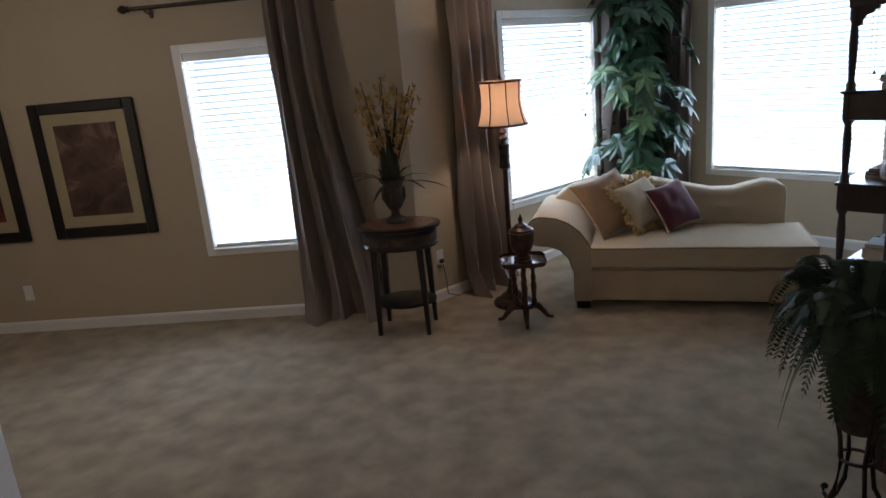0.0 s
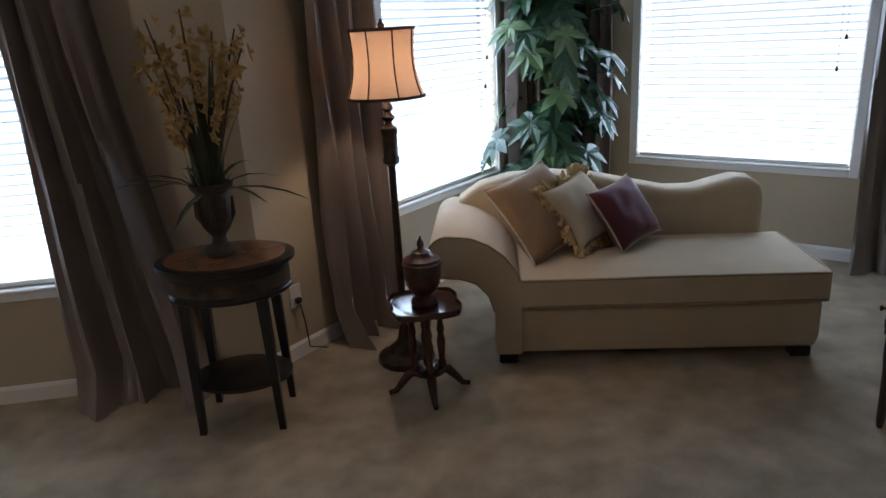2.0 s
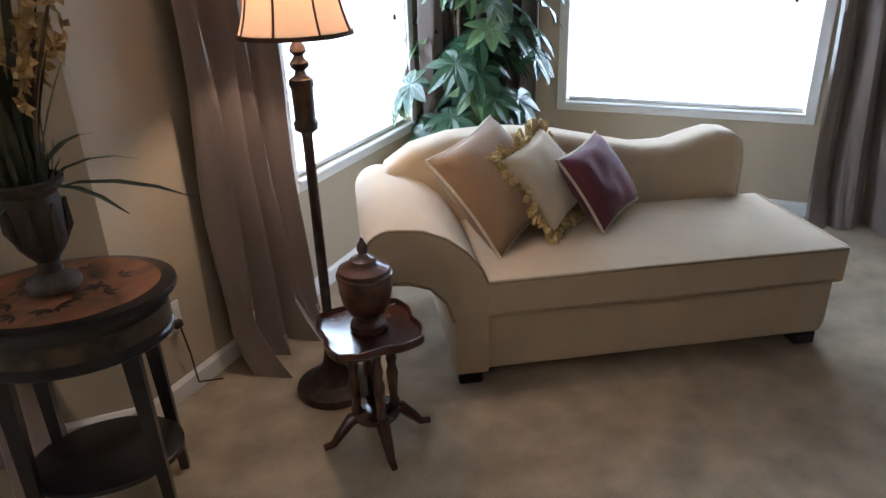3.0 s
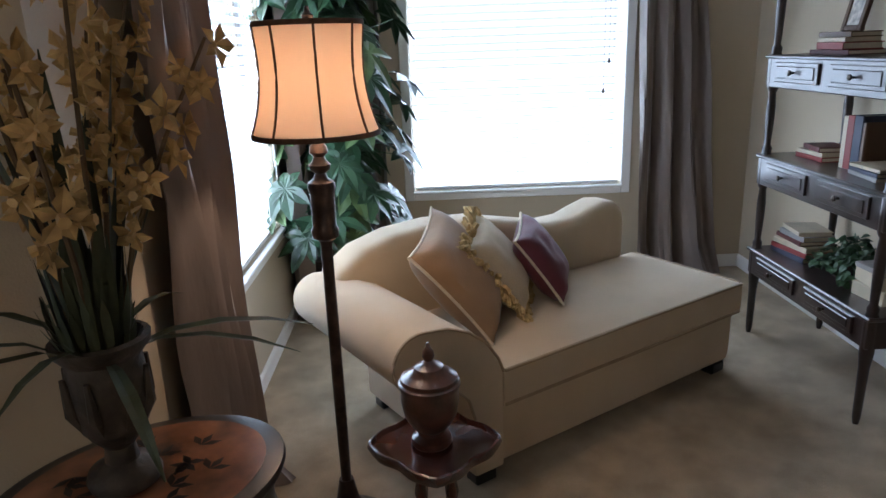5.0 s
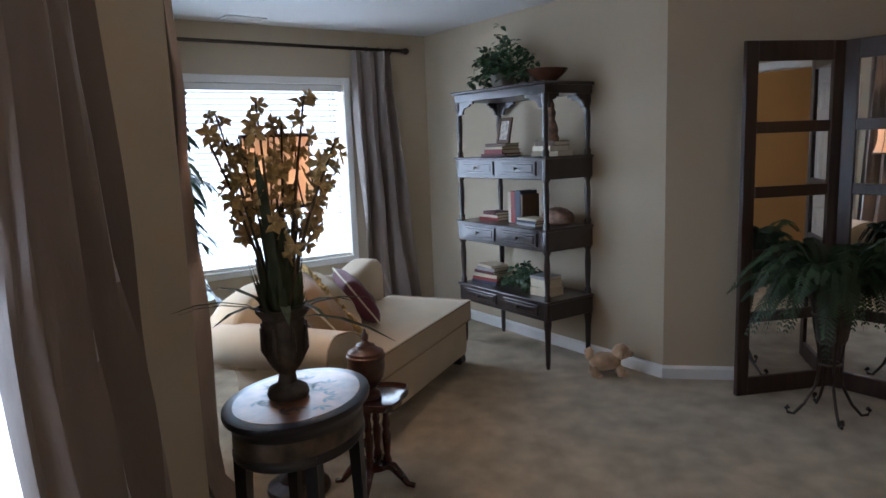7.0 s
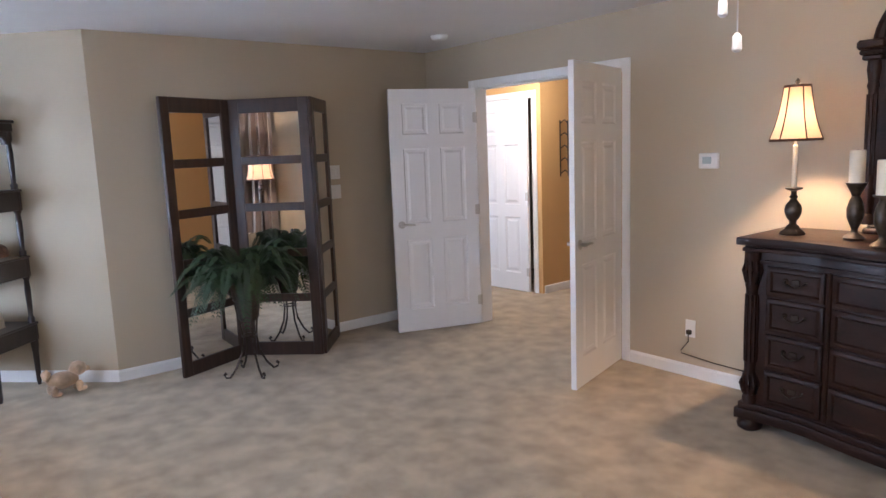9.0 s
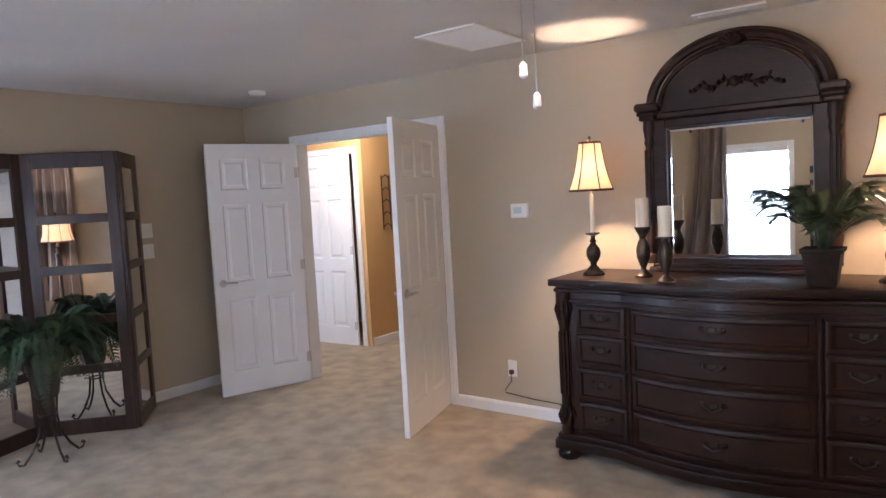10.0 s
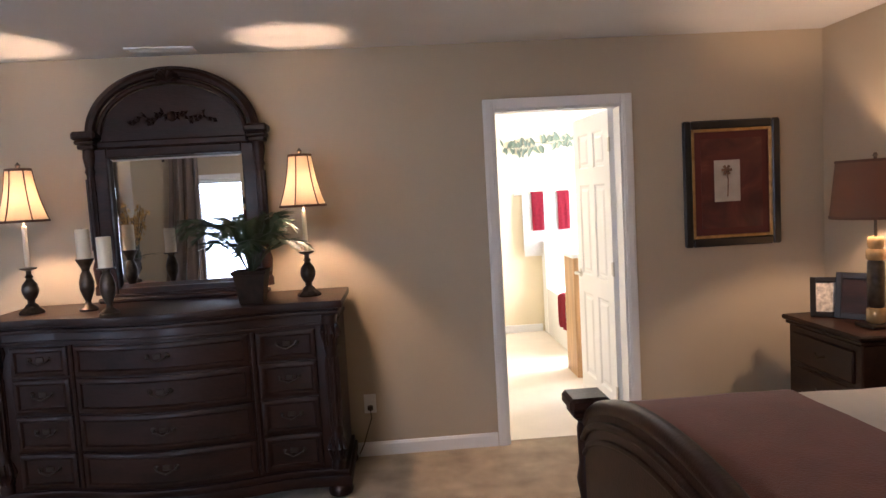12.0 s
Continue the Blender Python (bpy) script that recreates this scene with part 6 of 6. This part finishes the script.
def build_outlet(m, kind, label, cord=None):
    root = thing(kind, m, label, "outlet" if kind == "wall_outlet" else "light switch")
    w = 0.036 if kind == "wall_outlet" else 0.058
    bm = mesh()
    box(bm, -w, -0.006, -0.058, w, -0.0005, 0.058, 0.003)
    part("plate", bm, PLASTIC, root)
    if kind == "wall_outlet":
        for z in (-0.020, 0.020):
            bm = mesh()
            box(bm, -0.017, -0.008, z - 0.014, 0.017, -0.0055, z + 0.014, 0.002)
            part("socket", bm, PLASTIC, root)
        if cord:
            bm = mesh()
            box(bm, -0.016, -0.034, -0.036, 0.016, -0.008, -0.006, 0.005)
            tube(bm, [(0, -0.03, -0.03), (0.005, -0.035, -0.08)] + cord, 0.0035, 6)
            part("plug_and_cord", bm, BLACK if kind == "x" else PEWTER, root, smooth=True)
    else:
        for x in (-0.024, 0.024):
            bm = mesh()
            box(bm, x - 0.012, -0.012, -0.026, x + 0.012, -0.0055, 0.026, 0.003)
            part("rocker", bm, PLASTIC, root)


def on_doors_wall(x, z):
    return pose(x, -0.27, z, 0, 0, 180)


build_outlet(on_doors_wall(-0.598, 0.325), "wall_outlet", "white wall outlet with a plugged lamp cord", [(-0.05, -0.03, -0.15), (-0.05, -0.025, -0.17), (0.18, -0.025, -0.19), (0.45, -0.02, -0.20)])
build_outlet(on_doors_wall(-3.095, 0.32), "wall_outlet", "white wall outlet with a plugged lamp cord", [(-0.02, -0.03, -0.15), (-0.05, -0.025, -0.24), (-0.08, -0.02, -0.30)])
build_outlet(at_wall(0, 1.03, 0.0, 1.22), "light_switch", "white double light switch plate")
build_outlet(at_wall(0, 1.03, 0.0, 1.385), "light_switch", "small white switch plate above another")
for x in (-3.402, -3.056):
    build_outlet(at_wall(4, -0.11 - x, 0.0, 0.305), "wall_outlet", "white wall outlet above the baseboard")
build_outlet(at_wall(3, 2.66, 0.0, 0.325), "wall_outlet", "white wall outlet with a plugged lamp cord", [(0.02, -0.03, -0.15), (0.03, -0.03, -0.28), (0.12, -0.06, -0.316)])


# ---- pictures ----
def build_picture(m, w, h, border, mat_w, art, label, mount, fillet=None):
    """Hangs with its back on the wall; origin at its lower middle."""
    root = thing("framed_picture", m, label, "picture")
    for x0, x1, z0, z1 in ((-w / 2, -w / 2 + border, 0, h), (w / 2 - border, w / 2, 0, h), (-w / 2 + border, w / 2 - border, 0, border), (-w / 2 + border, w / 2 - border, h - border, h)):
        bm = mesh()
        box(bm, x0, -0.032, z0, x1, -0.001, z1, 0.008)
        part("frame_bar", bm, BLACK, root)
    if fillet:
        bm = mesh()
        f, b = 0.018, border
        for x0, x1, z0, z1 in ((-w / 2 + b, -w / 2 + b + f, b, h - b), (w / 2 - b - f, w / 2 - b, b, h - b), (-w / 2 + b + f, w / 2 - b - f, b, b + f), (-w / 2 + b + f, w / 2 - b - f, h - b - f, h - b)):
            box(bm, x0, -0.026, z0, x1, -0.004, z1, 0.003)
        part("gilt_fillet", bm, fillet, root)
    bm = mesh()
    box(bm, -w / 2 + border, -0.014, border, w / 2 - border, -0.004, h - border)
    part("mount", bm, mount, root)
    bm = mesh()
    b = border + mat_w
    box(bm, -w / 2 + b, -0.017, b, w / 2 - b, -0.012, h - b)
    part("print", bm, art, root)
    return root


def art_material(name, dark, mid, light, scale):
    """A painterly print: soft patches of three tones."""
    m = bpy.data.materials.new(name)
    m.use_nodes = True
    n, l = m.node_tree.nodes, m.node_tree.links
    p = n["Principled BSDF"]
    p.inputs["Roughness"].default_value, p.inputs["Coat Weight"].default_value = 0.5, 0.15
    co = n.new("ShaderNodeTexCoord")
    a = n.new("ShaderNodeTexNoise")
    a.inputs["Scale"].default_value, a.inputs["Detail"].default_value, a.inputs["Distortion"].default_value = scale, 6, 1.2
    l.new(co.outputs["Object"], a.inputs["Vector"])
    r = n.new("ShaderNodeValToRGB")
    r.color_ramp.elements[0].position, r.color_ramp.elements[0].color = 0.36, (*dark, 1)
    r.color_ramp.elements[1].position, r.color_ramp.elements[1].color = 0.72, (*light, 1)
    e = r.color_ramp.elements.new(0.55)
    e.color = (*mid, 1)
    l.new(a.outputs["Fac"], r.inputs["Fac"])
    l.new(r.outputs["Color"], p.inputs["Base Color"])
    return m


ART_BROWN = art_material("brown_still_life", (0.05, 0.025, 0.02), (0.11, 0.06, 0.045), (0.28, 0.19, 0.14), 5)
ART_WINE = art_material("wine_still_life", (0.06, 0.012, 0.012), (0.12, 0.025, 0.020), (0.20, 0.06, 0.04), 4)
MOUNT = material("olive_cream_mount", (0.42, 0.36, 0.22), 0.8, vary=0.05)
WINE_MOUNT = material("wine_mount", (0.10, 0.018, 0.016), 0.7, vary=0.1)
GILT = material("worn_gilt", (0.45, 0.28, 0.10), 0.4, metal=0.7, vary=0.3, scale=25)
build_picture(at_wall(4, 2.235, 0.0, 0.70), 0.76, 0.955, 0.075, 0.080, ART_BROWN, "dark framed brown still-life print with a cream mount", MOUNT)
build_picture(at_wall(4, 3.19, 0.0, 0.70), 0.76, 0.955, 0.075, 0.080, ART_WINE, "dark framed wine-red still-life print with a cream mount", MOUNT)
pic = build_picture(pose(-5.36, -0.27, 1.14, 0, 0, 180), 0.60, 0.76, 0.050, 0.060, ART_WINE, "dark framed wine-red picture of a pale flower", WINE_MOUNT, GILT)
bm = mesh()
box(bm, -0.11, -0.020, 0.27, 0.05, -0.0165, 0.52)
part("pale_panel", bm, material("pale_print_panel", (0.50, 0.46, 0.40), 0.6, vary=0.15, scale=12), pic)
bm = mesh()
tube(bm, [(-0.03, -0.022, 0.30), (-0.025, -0.022, 0.40), (-0.035, -0.022, 0.46)], 0.004, 5)
for k in range(6):
    a = k * 1.05
    tube(bm, [(-0.035, -0.022, 0.46), (-0.035 + 0.03 * math.cos(a), -0.023, 0.46 + 0.03 * math.sin(a))], [0.006, 0.009], 5)
part("painted_flower", bm, FIGURE, pic)

# ---- bed and nightstand ----
BED_WOOD = DRESSER_WOOD


def build_bed():
    y0, y1, x = 1.20, 3.02, -4.02
    root = thing("bed", pose(-4.95, (y0 + y1) / 2, 0), "carved mahogany bed with an arched footboard", "bed")
    inv = root.matrix_world.inverted()
    ym, half = (y0 + y1) / 2, (y1 - y0) / 2
    top = [(-half + 0.05, 0.64)] + [(-half + 0.05 + (2 * half - 0.10) * k / 30, 0.64 + 0.225 * math.sin(math.pi * k / 30) ** 0.65) for k in range(1, 30)] + [(half - 0.05, 0.64)]
    turn = inv @ Matrix.Translation((x, ym, 0)) @ pose(0, 0, 0, 0, 0, 90)
    bm = mesh()
    prism(bm, [(-half + 0.05, 0.14)] + top + [(half - 0.05, 0.14)], -0.025, 0.025, turn)
    foot = part("footboard", bm, BED_WOOD, root)
    for dz, r, y in ((0.0, 0.032, 0.0), (-0.06, 0.014, -0.028), (-0.12, 0.010, -0.026), (-0.06, 0.014, 0.028)):
        bm = mesh()
        tube(bm, [turn @ Vector((p, y, z + dz)) for p, z in top], r, 10)
        part("arch_moulding", bm, BED_WOOD, foot, smooth=True)
    for y in (y0, y1):
        m = inv @ Matrix.Translation((x, y, 0))
        bm = mesh()
        box(bm, -0.05, -0.05, 0.07, 0.05, 0.05, 0.30, 0.006, m)
        lathe(bm, [(0.05, 0), (0.055, 0.03), (0.045, 0.07)], 18, m)
        lathe(bm, [(0.045, 0.30), (0.035, 0.32), (0.048, 0.40), (0.036, 0.46), (0.040, 0.60), (0.034, 0.63), (0.050, 0.645), (0.050, 0.655)], 20, m)
        part("post", bm, BED_WOOD, root, smooth=True)
        bm = mesh()
        box(bm, -0.065, -0.065, 0.655, 0.065, 0.065, 0.685, 0.010, m)
        box(bm, -0.080, -0.080, 0.685, 0.080, 0.080, 0.74, 0.014, m)
        part("post_cap", bm, BED_WOOD, root)
    bm = mesh()
    for y in (y0 + 0.02, y1 - 0.05):
        box(bm, -5.86, y, 0.25, x, y + 0.03, 0.42, 0.004, inv)
    part("side_rail", bm, BED_WOOD, root)
    bm = mesh()
    prism(bm, [(-half, 0.10), (-half, 1.15)] + [(-half + 2 * half * k / 20, 1.15 + 0.30 * math.sin(math.pi * k / 20)) for k in range(1, 20)] + [(half, 1.15), (half, 0.10)], -0.03, 0.03,
          inv @ Matrix.Translation((-5.905, ym, 0)) @ pose(0, 0, 0, 0, 0, 90))
    part("headboard", bm, BED_WOOD, root)
    bm = mesh()
    box(bm, -5.86, y0 + 0.06, 0.30, x - 0.05, y1 - 0.06, 0.68, 0.04, inv)
    part("mattress", soften(bm, 0.02, 2), TOWEL_WHITE, root, smooth=True)


build_bed()
SPREAD = material("white_quilted_cotton", (0.72, 0.70, 0.66), 0.9, vary=0.04, scale=6, bump=0.6, bump_scale=40)
THROW = material("russet_bed_throw", (0.17, 0.042, 0.028), 0.85, vary=0.15, scale=8, bump=0.6, bump_scale=130, sheen=0.3)


def build_cover(name, x0, x1, z, drop, mat, label, lift):
    """A cover over the bed's width that hangs down both sides."""
    y0, y1 = 1.235, 2.985
    n, bm, rows = 22, mesh(), []
    prof = [(y0 - 0.03, z - drop), (y0 - 0.032, z - drop * 0.5), (y0 - 0.02, z - 0.05), (y0 + 0.01, z - 0.012), (y0 + 0.06, z)] + [(y0 + 0.06 + (y1 - y0 - 0.12) * k / 10, z + 0.012 * math.sin(math.pi * k / 10)) for k in range(1, 10)]
    prof += [(y1 - 0.06, z), (y1 - 0.01, z - 0.012), (y1 + 0.02, z - 0.05), (y1 + 0.032, z - drop * 0.5), (y1 + 0.03, z - drop)]
    for i in range(n + 1):
        x = x0 + (x1 - x0) * i / n
        row = []
        for y, zz in prof:
            k = 0.008 * noise.noise((x * 5, y * 5, lift))
            row.append(bm.verts.new((x, y + (k if zz < z - 0.03 else 0), zz + (k if zz > z - 0.03 else 0))))
        rows.append(row)
    for a, b in zip(rows, rows[1:]):
        for k in range(len(prof) - 1):
            bm.faces.new((a[k], b[k], b[k + 1], a[k + 1]))
    bmesh.ops.recalc_face_normals(bm, faces=bm.faces)
    bmesh.ops.solidify(bm, geom=bm.faces[:], thickness=0.012)
    ob = part(name, bm, mat, smooth=True)
    return tagged(ob, label, "bedding")


build_cover("bedspread", -5.80, -4.10, 0.700, 0.30, SPREAD, "white quilted bedspread on the bed", 1.0)
build_cover("bed_throw", -4.80, -4.12, 0.722, 0.38, THROW, "russet throw laid across the foot of the bed", 5.0)


def build_nightstand():
    root = thing("nightstand", pose(-5.925, 0.36, 0, 0, 0, 90), "dark carved mahogany nightstand beside the bed", "nightstand")
    W, D, H = 0.62, 0.40, 0.755
    bm = mesh()
    box(bm, -W / 2, -D, 0.07, W / 2, 0, H - 0.05, 0.008)
    part("body", bm, DRESSER_WOOD, root)
    bm = mesh()
    box(bm, -W / 2 - 0.015, -D - 0.015, H - 0.05, W / 2 + 0.015, 0, H - 0.028, 0.006)
    box(bm, -W / 2 - 0.03, -D - 0.03, H - 0.028, W / 2 + 0.03, 0, H, 0.008)
    part("top", bm, DRESSER_WOOD, root)
    for k in range(3):
        z = 0.12 + 0.19 * k
        bm = mesh()
        box(bm, -W / 2 + 0.05, -D - 0.016, z, W / 2 - 0.05, -D + 0.002, z + 0.17, 0.008)
        d = part("drawer", bm, DRESSER_WOOD, root)
        bm = mesh()
        tube(bm, [(-0.04, -D - 0.018, z + 0.09), (0, -D - 0.036, z + 0.075), (0.04, -D - 0.018, z + 0.09)], 0.004, 6)
        part("handle", bm, METAL_DARK, d, smooth=True)
    for sx_ in (-1, 1):
        for y in (-D + 0.04, -0.05):
            bm = mesh()
            lathe(bm, [(0.03, 0), (0.042, 0.02), (0.04, 0.05), (0.03, 0.07)], 14, Matrix.Translation((sx_ * (W / 2 - 0.04), y, 0)))
            part("foot", bm, DRESSER_WOOD, root, smooth=True)


build_nightstand()


def build_bedside_lamp():
    root = thing("bedside_lamp", pose(-5.72, 0.50, 0.7555), "lit bedside lamp with a brown drum shade and stacked glass base", "lamp")
    crystal = material("amber_glass", (0.55, 0.38, 0.18), 0.08, metal=0.3, vary=0.3, scale=20)
    bm = mesh()
    box(bm, -0.07, -0.07, 0, 0.07, 0.07, 0.02, 0.004)
    part("base", bm, PEWTER, root)
    for k, (z0, z1, r, mat_) in enumerate(((0.02, 0.10, 0.045, crystal), (0.10, 0.34, 0.040, PEWTER), (0.34, 0.40, 0.045, crystal), (0.40, 0.46, 0.038, crystal))):
        bm = mesh()
        lathe(bm, [(r * 0.8, z0), (r, z0 + 0.01), (r * 1.02, (z0 + z1) / 2), (r, z1 - 0.01), (r * 0.8, z1)], 16)
        part("glass_block" if mat_ is crystal else "column", bm, mat_, root, smooth=True)
    bm = mesh()
    lathe(bm, [(0.008, 0.46), (0.008, 0.86), (0.014, 0.865), (0.006, 0.88)], 10)
    part("stem", bm, PEWTER, root, smooth=True)
    build_shade(root, 0.56, 0.84, 0.205, 0.175, 0.0, cloth=translucent("brown_shade_cloth", (0.16, 0.095, 0.065), 0.30), ribs=0)
    bm = mesh()
    lathe(bm, [(0.012, 0.62), (0.03, 0.67), (0.03, 0.70), (0.01, 0.74)], 12)
    part("bulb", bm, glow("bedside_bulb", (1.0, 0.75, 0.45), 10), root, smooth=True).visible_shadow = False
    lamp_point("bedside_light", (-5.72, 0.50, 0.7555 + 0.68), BEDSIDE_WATTS, WARM, 0.03)


build_bedside_lamp()
build_photo_frame(pose(-5.66, 0.20, 0.7555, 0, 0, 150), 0.17, 0.22, 10, BLACK, PRINT, "black photo frame with a pale print on the nightstand")
build_photo_frame(pose(-5.74, 0.30, 0.7555, 0, 0, 130), 0.19, 0.25, 10, BLACK, BED_WOOD, "tall black photo frame on the nightstand")
